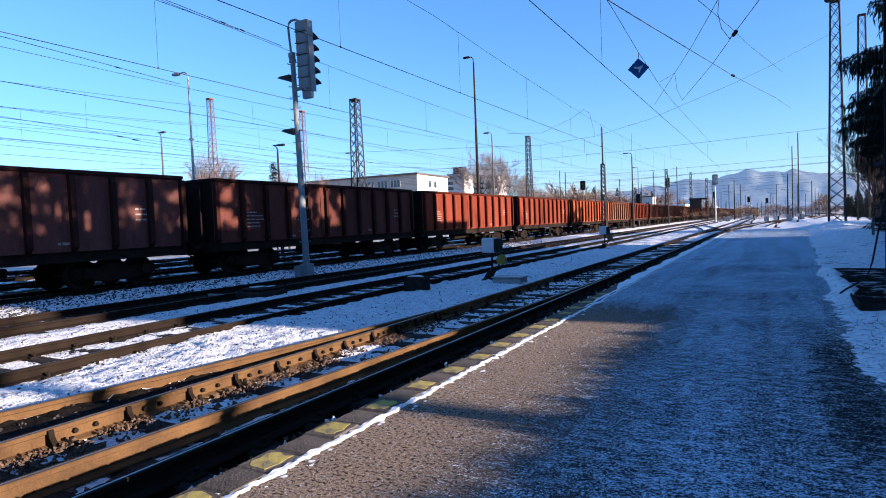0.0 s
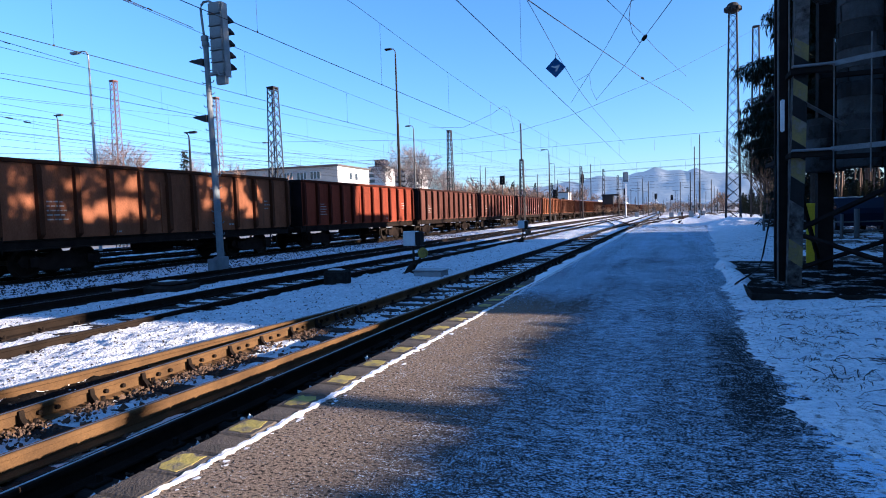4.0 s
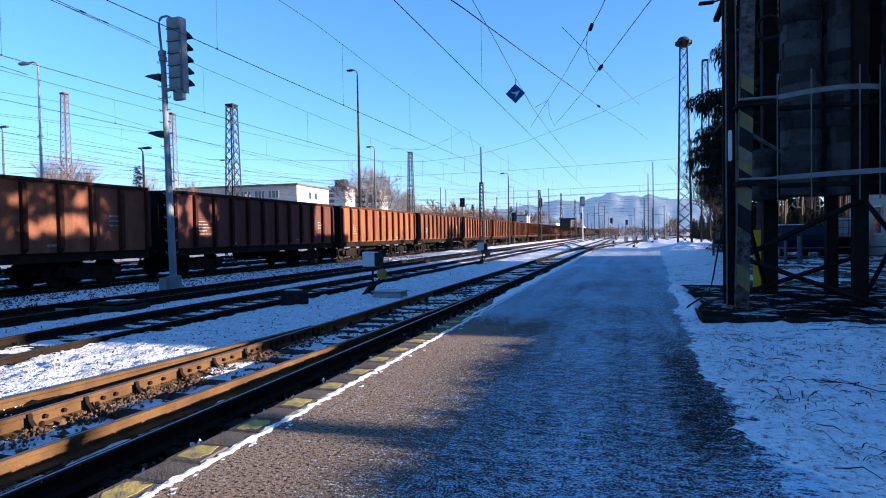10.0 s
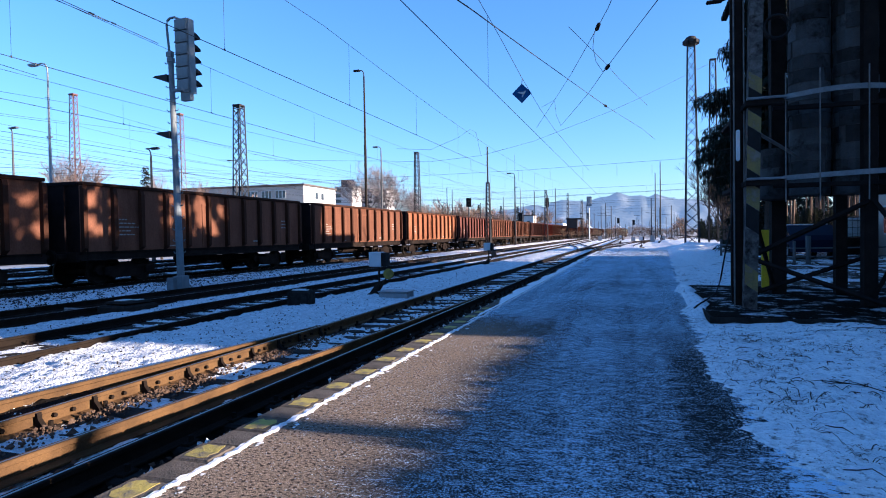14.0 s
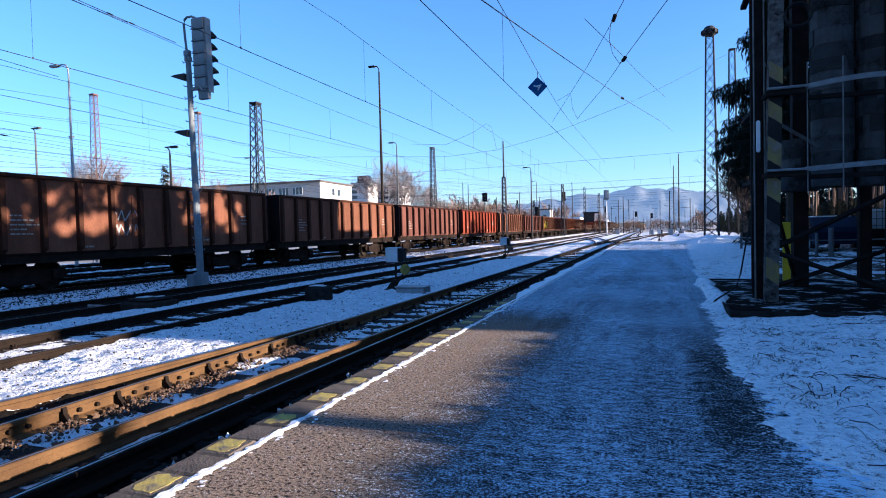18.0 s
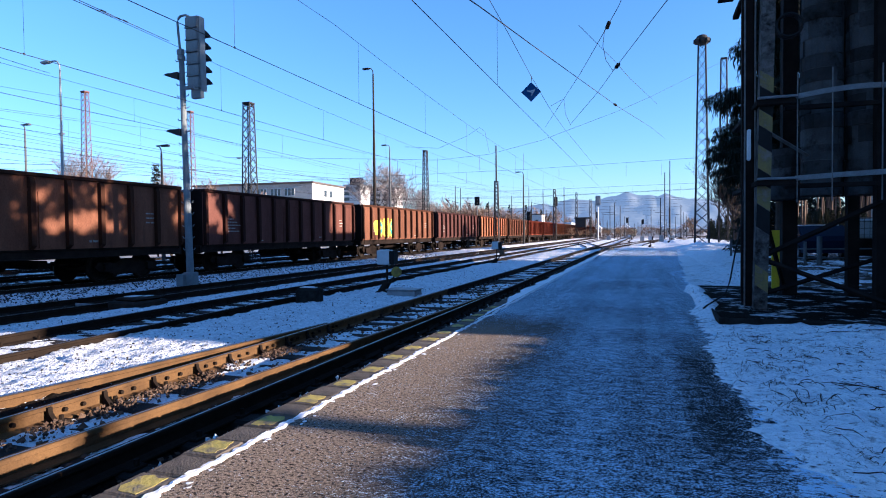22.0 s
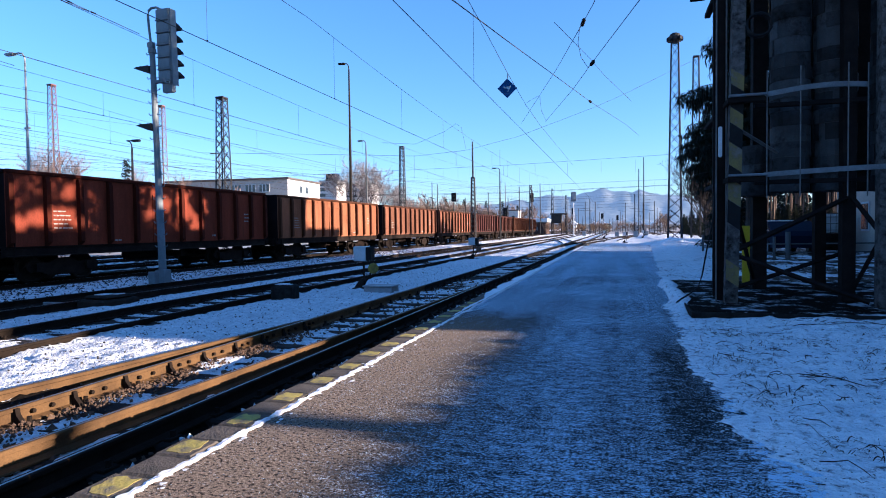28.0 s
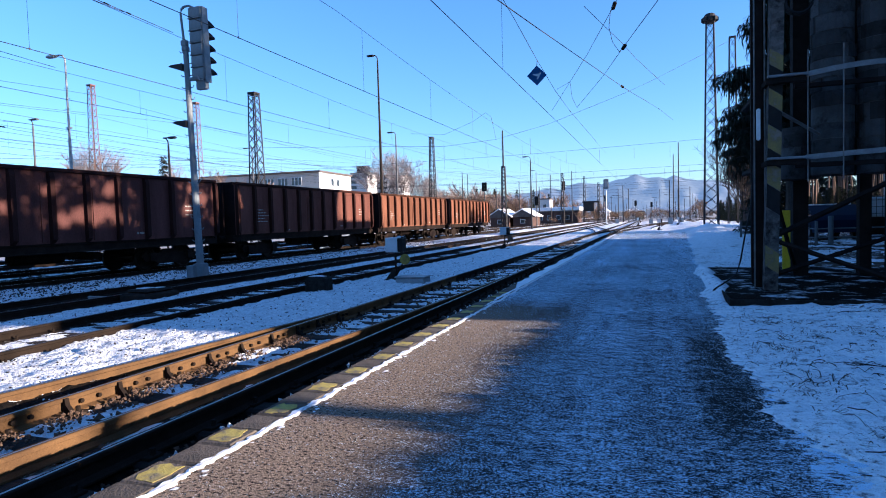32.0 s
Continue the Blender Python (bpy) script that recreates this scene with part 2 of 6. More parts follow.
# ---- mesh tools ----
class Shape:
    """Collects simple solids into one mesh."""

    def __init__(self):
        self.v, self.f = [], []

    def add(self, verts, faces):
        k = len(self.v)
        self.v += [tuple(p) for p in verts]
        self.f += [tuple(i + k for i in q) for q in faces]
        return self

    def box(self, x0, x1, y0, y1, z0, z1, m=None):
        p = [Vector((x, y, z)) for z in (z0, z1) for y in (y0, y1) for x in (x0, x1)]
        if m is not None:
            p = [m @ q for q in p]
        return self.add(p, [(0, 2, 3, 1), (4, 5, 7, 6), (0, 1, 5, 4), (2, 6, 7, 3), (0, 4, 6, 2), (1, 3, 7, 5)])

    def slab(self, x0, x1, y0, y1, z0, z1, b=0.01, m=None):
        """A box with its upper and lower edges bevelled."""
        p = []
        for z, i in ((z0, b), (z0 + b, 0), (z1 - b, 0), (z1, b)):
            p += [Vector((x0 + i, y0 + i, z)), Vector((x1 - i, y0 + i, z)), Vector((x1 - i, y1 - i, z)), Vector((x0 + i, y1 - i, z))]
        if m is not None:
            p = [m @ q for q in p]
        q = [(3, 2, 1, 0), (12, 13, 14, 15)]
        for r in (0, 4, 8):
            q += [(r + i, r + (i + 1) % 4, r + 4 + (i + 1) % 4, r + 4 + i) for i in range(4)]
        return self.add(p, q)

    def rod(self, a, b, r0, r1=None, n=8, caps=True):
        a, b = Vector(a), Vector(b)
        r1 = r0 if r1 is None else r1
        d = (b - a).normalized()
        u = d.cross(Vector((0, 0, 1)) if abs(d.z) < 0.9 else Vector((1, 0, 0))).normalized()
        w = d.cross(u)
        p = []
        for c, r in ((a, r0), (b, r1)):
            p += [c + (u * math.cos(i * math.tau / n) + w * math.sin(i * math.tau / n)) * r for i in range(n)]
        q = [(i, (i + 1) % n, n + (i + 1) % n, n + i) for i in range(n)]
        if caps:
            q += [tuple(range(n))[::-1], tuple(range(n, 2 * n))]
        return self.add(p, q)

    def tube(self, pts, r, n=6):
        pts = [Vector(p) for p in pts]
        rs = r if isinstance(r, (list, tuple)) else [r] * len(pts)
        k = len(self.v)
        for i, c in enumerate(pts):
            d = (pts[min(i + 1, len(pts) - 1)] - pts[max(i - 1, 0)]).normalized()
            u = d.cross(Vector((0, 0, 1)) if abs(d.z) < 0.95 else Vector((1, 0, 0))).normalized()
            w = d.cross(u)
            self.v += [tuple(c + (u * math.cos(j * math.tau / n) + w * math.sin(j * math.tau / n)) * rs[i]) for j in range(n)]
        for i in range(len(pts) - 1):
            self.f += [(k + i * n + j, k + i * n + (j + 1) % n, k + (i + 1) * n + (j + 1) % n, k + (i + 1) * n + j) for j in range(n)]
        self.f += [tuple(range(k, k + n))[::-1], tuple(range(k + (len(pts) - 1) * n, k + len(pts) * n))]
        return self

    def lathe(self, prof, n=16, m=None):
        """A body turned about z from (radius, height) pairs."""
        p = [Vector((r * math.cos(i * math.tau / n), r * math.sin(i * math.tau / n), z)) for r, z in prof for i in range(n)]
        if m is not None:
            p = [m @ q for q in p]
        q = [(s * n + i, s * n + (i + 1) % n, (s + 1) * n + (i + 1) % n, (s + 1) * n + i) for s in range(len(prof) - 1) for i in range(n)]
        q += [tuple(range(n))[::-1], tuple(range((len(prof) - 1) * n, len(prof) * n))]
        return self.add(p, q)

    def prism(self, outline, y0, y1):
        """An outline in x and z drawn out along y."""
        n = len(outline)
        p = [(x, y0, z) for x, z in outline] + [(x, y1, z) for x, z in outline]
        q = [(i, (i + 1) % n, n + (i + 1) % n, n + i) for i in range(n)] + [tuple(range(n))[::-1], tuple(range(n, 2 * n))]
        return self.add(p, q)

    def mesh(self, name, mat, smooth=False):
        me = bpy.data.meshes.new(name)
        me.from_pydata(self.v, [], self.f)
        bm = bmesh.new()
        bm.from_mesh(me)
        bmesh.ops.recalc_face_normals(bm, faces=bm.faces)
        bm.to_mesh(me)
        bm.free()
        me.materials.append(mat)
        if smooth:
            me.shade_smooth()
        return me


def part(name, shape, mat, parent, label="", m=None, smooth=False):
    data = shape if isinstance(shape, bpy.types.Mesh) else shape.mesh(name, mat, smooth)
    ob = new(name, data)
    ob.parent = parent
    if m is not None:
        ob.matrix_basis = m
    return tagged(ob, label)


def thing(name, label, category, m=None, group="", kind=""):
    ob = new(name)
    ob.empty_display_size = 0.2
    if m is not None:
        ob.matrix_basis = m
    return tagged(ob, label, category, group, kind)


def solid(name, shape, mat, label="", category="", group="", kind="", m=None, smooth=False):
    ob = new(name, shape.mesh(name, mat, smooth))
    if m is not None:
        ob.matrix_basis = m
    return tagged(ob, label, category, group, kind)


def rnd(a, b):
    return random.uniform(a, b)


def fbm(x, y, s, octaves=3):
    return noise.fractal(Vector((x * s, y * s, 3.7)), 1.0, 2.0, octaves)


# ---- large structure ----
RAIL_Z = -0.2
TRACK_X = (-4.32, -8.75, -12.45, -18.25, -23.0, -27.8, -32.5)


def axis_near(y):
    return -4.32


def axis_second(y):
    return -8.45 - 0.45 * min(1, max(0, (y - 3) / 8))


def rail_gap(x, y):
    """Distance from the nearest rail."""
    best = 9.0
    for c in (axis_near(y), axis_second(y), *TRACK_X[2:]):
        best = min(best, abs(abs(x - c) - 0.753))
    return best


def bed_height(x, y):
    """The snow bed between and inside the tracks, below the rail heads."""
    d = rail_gap(x, y)
    inner = min(abs(x - axis_near(y)), abs(x - axis_second(y)), abs(x + 12.45), abs(x + 18.25)) < 0.74
    z = -0.372 + (0.0 if inner else 0.085 * min(1.0, max(0.0, (d - 0.12) / 0.7)))
    z += 0.035 * fbm(x, y, 1.1) + (0.6 if inner else 1.0) * (0.030 * fbm(x + 31, y, 4.5) + 0.030 * noise.noise(Vector((x * 11, y * 11, 0))))
    if x > -3.5:
        z -= 0.06
    if -8.0 < x < -6.6 and y > 4:
        z += 0.075 * math.exp(-max(0.0, d - 0.05) / 0.45) * min(1.0, (y - 4) / 3)
    if -16.7 < x < -13.3:                 # the heaped shoulder of the train's track
        z += 0.10 * min(1.0, (x + 16.7) / 0.9, (-13.3 - x) / 0.12, max(-1.0, 1 - (x + 14.5) / 0.3, abs(y - 15.4) - 0.8))
    return z


def dirty(x, y):
    """True where the ballast shows through the snow."""
    d = rail_gap(x, y)
    n = 0.5 + 0.5 * fbm(x + 7, y, 1.6, 4) + 0.25 * noise.noise(Vector((x * 7, y * 7, 2)))
    if x > -3.5:
        return n < (0.82 if y < 8 else 0.82 - 0.09 * min(4.0, y - 8))
    if y > 17:
        n += 0.1
    if -20.6 < x < -16.25:
        return n < 1.1
    if -16.25 < x < -13.3:
        return n < 0.12
    if abs(x + 12.45) < 0.78:
        return n < 0.95
    if x < -20.6:
        return n < 0.55
    inside = min(abs(x - axis_near(y)), abs(x - axis_second(y))) < 0.75 or abs(x + 12.45) < 0.75 or abs(x + 18.25) < 2.0
    return n < (0.53 - d * 0.9 if inside else 0.50 - d * 1.9)


def grid(name, x0, x1, y0, y1, step, height, mats, label, category):
    nx, ny = int((x1 - x0) / step) + 1, int((y1 - y0) / step) + 1
    xs, ys = np.linspace(x0, x1, nx), np.linspace(y0, y1, ny)
    v = [(x, y, height(x, y)) for y in ys for x in xs]
    f = [(j * nx + i, j * nx + i + 1, (j + 1) * nx + i + 1, (j + 1) * nx + i) for j in range(ny - 1) for i in range(nx - 1)]
    me = bpy.data.meshes.new(name)
    me.from_pydata(v, [], f)
    for m in mats:
        me.materials.append(m)
    if len(mats) > 1:
        for p in me.polygons:
            c = p.center
            # third material: painted shade beside rails, at the kerb and under the train
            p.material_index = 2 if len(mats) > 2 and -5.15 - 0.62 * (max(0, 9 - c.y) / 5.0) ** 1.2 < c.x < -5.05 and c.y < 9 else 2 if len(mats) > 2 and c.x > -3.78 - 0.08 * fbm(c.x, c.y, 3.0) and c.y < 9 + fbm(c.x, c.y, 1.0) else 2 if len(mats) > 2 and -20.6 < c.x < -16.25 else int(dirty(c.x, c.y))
    me.shade_smooth()
    return tagged(new(name, me), label, category, kind="structure")


grid("ground_yard", -10.5, -2.45, 1.0, 17, 0.055, bed_height, (SNOW, BALLAST, BED_SHADE), "trampled snow and dark ballast between the rails", "snow")
grid("ground_yard_back", -36, -10.5, -6, 34, 0.11, bed_height, (SNOW, BALLAST, BED_SHADE), "trampled snow over track ballast", "snow")
grid("ground_yard_behind", -10.5, -2.45, -6, 1.0, 0.2, bed_height, (SNOW, BALLAST), "trampled snow over track ballast", "snow")
grid("ground_yard_middle", -10.5, -2.45, 17, 34, 0.10, bed_height, (SNOW, BALLAST), "snow over track ballast further on", "snow")
grid("ground_yard_far", -36, -2.45, 34, 150, 0.4, bed_height, (SNOW, BALLAST), "thin snow over far tracks", "snow")
grid("ground_yard_end", -2.45, 20, 45, 150, 0.4, lambda x, y: bed_height(x - 20, y) - 0.02, (SNOW,), "snow around the tracks beyond the platform", "snow")
g = Shape()
g.add([(-4000, -300, -0.75), (4000, -300, -0.75), (4000, 4600, -0.75), (-4000, 4600, -0.75)], [(0, 1, 2, 3)])
solid("ground", g, FIELD, "wide flat snowy ground to the horizon", "ground", kind="structure")


def verge_height(x, y):
    z = 0.04 + 0.05 * fbm(x, y, 0.7) + 0.035 * fbm(x + 9, y, 4.0) + (0.034 * noise.noise(Vector((x * 9, y * 9, 0))) + 0.012 * noise.noise(Vector((x * 21, y * 21, 4))) if y < 14 else 0)
    if y > 14:
        z += 0.28 * max(0.0, 1 - ((x - 4.2) / 2.2) ** 2) * min(1, (y - 14) / 6) * (0.7 + 0.5 * fbm(x, y, 0.4))
    return z


def asphalt_edge(y):
    base = 0.69 + 0.05 * math.sin(y * 1.7) + 0.03 * math.sin(y * 4.1)
    return base + 0.0385 * max(0.0, y - 8) + 0.26 * min(1.0, max(0.0, 4.1 - y) / 0.7)


pl = Shape()
ys = [-8 + 0.5 * i for i in range(107)]
pl.v = [p for y in ys for p in ((-2.38, y, 0.0), (asphalt_edge(y) + 0.5, y, 0.0))]
pl.f = [(2 * i, 2 * i + 1, 2 * i + 3, 2 * i + 2) for i in range(len(ys) - 1)]
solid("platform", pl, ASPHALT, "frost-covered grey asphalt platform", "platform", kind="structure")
jt = Shape().add([(-2.3 + 0.1 * i, 10.36 + 0.115 * (0.1 * i) + rnd(-0.01, 0.01) + d, 0.004) for i in range(33) for d in (-0.006, 0.006)], [(2 * i, 2 * i + 2, 2 * i + 3, 2 * i + 1) for i in range(32)])
solid("platform_joint", jt, BALLAST, "dark joint across the asphalt", "joint", kind="structure")
side = Shape().box(-2.38, 2.3, -8, 45, -0.74, -0.03)
solid("platform_base", side, CONCRETE, "concrete base below the platform", "platform", kind="structure")


def verge():
    nx, ys = 130, [-6 + 0.3 * i for i in range(25)] + [1.5 + 0.03 * i for i in range(300)] + [10.5 + 0.1 * i for i in range(5)] + [11 + 0.16 * i for i in range(364)]
    v, f = [], []
    for y in ys:
        e = asphalt_edge(y) + 0.05 * fbm(0, y, 1.3) + 0.03 * fbm(5, y, 5.0) + 0.11 * noise.fractal(Vector((3, y * 5, 0)), 0.7, 2.0, 5) if y < 45 else 2.14 + 0.11 * (y - 45)
        for i in range(nx):
            x = e + (i / (nx - 1)) ** 1.6 * (30 - e)
            z = verge_height(x, y)
            u = min(1.0, (x - e) / 0.9)
            z = 0.003 + (z - 0.003) * u * u * (3 - 2 * u) + 0.008 * min(1.0, i / 3) * (1 - u)
            z = max(z, 0.006 + 0.02 * u + 0.012 * noise.noise(Vector((x * 19, y * 19, 7))) * min(1.0, i / 3))
            # snow banked against the side of the slab
            z += (0.15 + 0.05 * fbm(x, y, 3.0)) * math.exp(-((x - 1.0 - 0.05 * fbm(2, y, 1.5)) / 0.15) ** 2) * min(1.0, max(0.0, (y - 9.5) / 0.8)) * min(1.0, max(0.0, (15.5 - y) / 1.5))
            if i == 0:
                z = -0.01
            v.append((x, y, z))
    for j in range(len(ys) - 1):
        f += [(j * nx + i, j * nx + i + 1, (j + 1) * nx + i + 1, (j + 1) * nx + i) for i in range(nx - 1)]
    me = bpy.data.meshes.new("ground_verge")
    me.from_pydata(v, [], f)
    me.materials.append(GRASS_SNOW)
    me.materials.append(LITTER)
    for p in me.polygons:
        c = p.center
        p.material_index = int(c.x > 0.165 * c.y and c.x > 2.3 and c.y > 10 and fbm(c.x, c.y, 0.9, 4) > -0.12)
    me.shade_smooth()
    tagged(new("ground_verge", me), "snow over grass beside the platform", "snow", kind="structure")


verge()


def litter():
    """Fallen twigs and grass blades that show through the snow of the verge."""
    r = random.Random(11)
    twigs, blades = Shape(), Shape()
    for _ in range(170):
        y = r.uniform(2.0, 9.0) if r.random() < 0.8 else r.uniform(9, 24)
        x = asphalt_edge(y) + r.random() ** 1.3 * (5.0 if y < 9 else 2.5)
        a, ln = r.uniform(0, math.tau), r.uniform(0.06, 0.30)
        pts = []
        for i in range(5):
            pts.append((x, y, verge_height(x, y) + 0.008 + r.uniform(0, 0.015)))
            a += r.uniform(-0.6, 0.6)
            x, y = x + math.cos(a) * ln / 4, y + math.sin(a) * ln / 4
        w = r.uniform(0.0015, 0.004)
        twigs.tube(pts, [w, w, w * 0.9, w * 0.7, w * 0.4], 4)
        if r.random() < 0.5:
            p, q = pts[2], r.uniform(0.04, 0.12)
            twigs.tube([p, (p[0] + math.cos(a + 0.9) * q, p[1] + math.sin(a + 0.9) * q, p[2] + 0.01)], [w * 0.7, w * 0.3], 4)
    for _ in range(330):
        y = r.uniform(1.8, 24) if r.random() < 0.35 else r.uniform(2, 8.8)
        x = asphalt_edge(y) + 0.10 + r.random() ** 1.2 * 5.0
        big = r.random() < 0.22
        for _ in range(r.randrange(25, 60) if big else r.randrange(5, 18)):
            bx, by = x + r.gauss(0, 0.13 if big else 0.07), y + r.gauss(0, 0.10 if big else 0.05)
            z, a, h = verge_height(bx, by), r.uniform(0, math.tau), r.uniform(0.008, 0.034)
            mx, my = bx + math.cos(a) * h * 0.9, by + math.sin(a) * h * 0.9
            ex, ey = bx + math.cos(a) * h * 2.6, by + math.sin(a) * h * 2.6
            q = 0.0028 if by < 9 else 0.005
            u, v = -math.sin(a) * q, math.cos(a) * q
            top = z + h * r.uniform(0.4, 0.9)
            blades.add([(bx - u, by - v, z), (bx + u, by + v, z), (mx + u, my + v, top), (mx - u, my - v, top), (ex, ey, top - h * r.uniform(0.1, 0.5))], [(0, 1, 2, 3), (3, 2, 4)])
    for x, y, a, ln in ((2.25, 6.2, 0.2, 0.7), (1.9, 5.3, 2.9, 0.55), (2.9, 7.4, 0.1, 0.7), (1.75, 4.1, 0.5, 0.5), (2.4, 4.6, -0.4, 0.6), (3.2, 8.3, 3.0, 0.7), (2.0, 8.4, 0.3, 0.6), (2.8, 5.6, 2.6, 0.5)):
        pts = []
        for i in range(8):
            pts.append((x, y, verge_height(x, y) + 0.014))
            a += r.uniform(-0.25, 0.25)
            x, y = x + math.cos(a) * ln / 7, y + math.sin(a) * ln / 7
            if i in (2, 4, 5):
                b = a + r.choice((-1, 1)) * r.uniform(0.5, 1.0)
                twigs.tube([pts[-1], (x + math.cos(b) * ln * 0.15, y + math.sin(b) * ln * 0.15, pts[-1][2] + 0.015), (x + math.cos(b) * ln * 0.3, y + math.sin(b) * ln * 0.3, pts[-1][2] + 0.01)], [0.004, 0.003, 0.0015], 4)
        twigs.tube(pts, [0.004, 0.004, 0.004, 0.0035, 0.003, 0.003, 0.002, 0.0015], 5)
    # clumps of long dead blades, bowed and half sunk in the snow
    for _ in range(46):
        y = r.uniform(2.6, 9.0)
        x = asphalt_edge(y) + 0.25 + r.random() * 3.2
        lean = r.uniform(0, math.tau)
        for _ in range(r.randrange(4, 15)):
            px_, py_, a, ln = x + r.gauss(0, 0.13), y + r.gauss(0, 0.16), lean + r.gauss(0, 1.0), r.uniform(0.05, 0.15)
            bow, pts = r.uniform(-1.6, 1.6), []
            for i in range(5):
                pts.append((px_, py_, verge_height(px_, py_) + 0.004 + 0.018 * math.sin(math.pi * i / 4)))
                a += bow / 4
                px_, py_ = px_ + math.cos(a) * ln / 4, py_ + math.sin(a) * ln / 4
            twigs.tube(pts, [0.0028, 0.004, 0.004, 0.003, 0.001], 3)
    solid("fallen_twigs", twigs, TWIG_DARK, "thin dark twigs and dead blades lying on the snow", "twigs", kind="stuff")
    solid("grass_blades", blades, GRASS, "dry dark grass poking through the snow", "grass", kind="stuff")


litter()


# ---- rails ----
def rail_profile(cx, top=RAIL_Z):
    s = [(-0.075, -0.16), (0.075, -0.16), (0.075, -0.145), (0.012, -0.125), (0.012, -0.045), (0.036, -0.035), (0.036, -0.006), (0.028, 0), (0.010, 0.0005), (-0.010, 0.0005),
         (-0.028, 0), (-0.036, -0.006), (-0.036, -0.035), (-0.012, -0.045), (-0.012, -0.125), (-0.075, -0.145)]
    return [(cx + x, top + z) for x, z in s]


def rail_mesh(name, pts, rust=None):
    """A rail swept along (x, y) points."""
    prof = rail_profile(0)
    n = len(prof)
    v = [(x + px, y, pz) for x, y in pts for px, pz in prof]
    f = [(i * n + j, i * n + (j + 1) % n, (i + 1) * n + (j + 1) % n, (i + 1) * n + j) for i in range(len(pts) - 1) for j in range(n)]
    f += [tuple(range(n))[::-1], tuple(range((len(pts) - 1) * n, len(pts) * n))]
    me = bpy.data.meshes.new(name)
    me.from_pydata(v, [], f)
    me.materials.append(rust or RUST)
    me.materials.append(RAILTOP)
    bm = bmesh.new()
    bm.from_mesh(me)
    bmesh.ops.recalc_face_normals(bm, faces=bm.faces)
    bm.to_mesh(me)
    bm.free()
    for p in me.polygons:
        if p.normal.z > 0.9 and p.center.z > RAIL_Z + 0.0004:
            p.material_index = 1
    return me


def line(f, y0, y1, step=1.0):
    n = max(1, int((y1 - y0) / step))
    return [(f(y0 + (y1 - y0) * i / n), y0 + (y1 - y0) * i / n) for i in range(n + 1)]


sleeper_mesh = Shape().slab(-1.25, 1.25, -0.12, 0.12, -0.14, 0, 0.02).mesh("sleeper", SLEEPER)
clip_shape = Shape()
for sx in (-0.75, 0.75):
    for d in (-1, 1):
        clip_shape.slab(sx + d * 0.105 - 0.035, sx + d * 0.105 + 0.035, -0.07, 0.07, 0.0, 0.025, 0.005)
        clip_shape.rod((sx + d * 0.105, 0, 0.02), (sx + d * 0.105, 0, 0.075), 0.022, n=6)
clip_mesh = clip_shape.mesh("rail_fastening", RUST_DARK)


def track(name, axis, y0, y1, sleepers, label):
    """axis(y) gives the track's centre line."""
    t = thing(name, label, "railway track", kind="structure")
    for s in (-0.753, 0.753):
        # left near rail: plain rust where sunlit, the shade-darkened copy beyond
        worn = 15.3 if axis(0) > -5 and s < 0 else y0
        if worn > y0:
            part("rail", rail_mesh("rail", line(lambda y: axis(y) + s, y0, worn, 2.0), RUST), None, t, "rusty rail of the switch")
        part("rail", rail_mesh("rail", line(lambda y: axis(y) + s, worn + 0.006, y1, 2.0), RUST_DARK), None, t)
    y = y0
    while y < min(y1, sleepers):
        m = pose(axis(y) + rnd(-0.03, 0.03), y, RAIL_Z - 0.155 + rnd(-0.01, 0.004), 0, 0, rnd(-1, 1))
        sl = part("sleeper", sleeper_mesh, None, t, m=m)
        if y < 22 and axis(y) > -10:
            part("rail_fastening", clip_mesh, None, sl)
        y += 0.62
    return t


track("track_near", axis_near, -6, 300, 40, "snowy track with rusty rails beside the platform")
track("track_second", axis_second, -6, 300, 30, "snowy second track with rusty rails")
track("track_third", lambda y: -12.45, -6, 300, 24, "snowy third track in shade")
track("track_train", lambda y: -18.25, -30, 700, 24, "track that carries the goods train")
for i, x in enumerate(TRACK_X[4:]):
    track("track_back", lambda y: x, -6, 400, -10, "track behind the goods train")
sw = thing("switch", "switch blades with rusty sides", "railway switch", kind="structure")
part("switch_blade", rail_mesh("switch_blade", line(lambda y: -3.64 - 0.5 * ((15.3 - y) / 12.4) ** 1.35, -6, 15.3, 0.7)), None, sw)
part("stock_rail", rail_mesh("stock_rail", line(lambda y: -5.15 - 0.62 * (max(0, 9 - y) / 5.0) ** 1.2, -6, 9.0, 0.7)), None, sw)
brace = Shape().prism([(0, -0.145), (0.10, -0.145), (0.085, -0.11), (0.03, -0.05), (0.022, 0.004), (0, 0.004)], -0.022, 0.022).mesh("rail_brace", RUST_DARK)
bolt = Shape().rod((0, 0, 0), (0.035, 0, 0), 0.021, n=6).mesh("bolt", RUST_DARK)
for i in range(11):
    y = 2.6 + 0.62 * i
    part("rail_brace", brace, None, sw, "dark iron brace holding the rail", m=pose(-5.035, y + rnd(-0.03, 0.03), RAIL_Z - 0.012))
    for d in (0.2, 0.36):
        part("bolt", bolt, None, sw, m=pose(-5.06, y + d + rnd(-0.03, 0.03), RAIL_Z - 0.075))
tr = thing("track_branch", "track that curves off past the platform end", "railway track", kind="structure")
for s in (-0.753, 0.753):
    part("rail", rail_mesh("rail", line(lambda y: -4.32 + s + 12.2 * min(1, max(0, (y - 48) / 100)) ** 1.5, 48, 320, 4.0), RUST_DARK), None, tr)

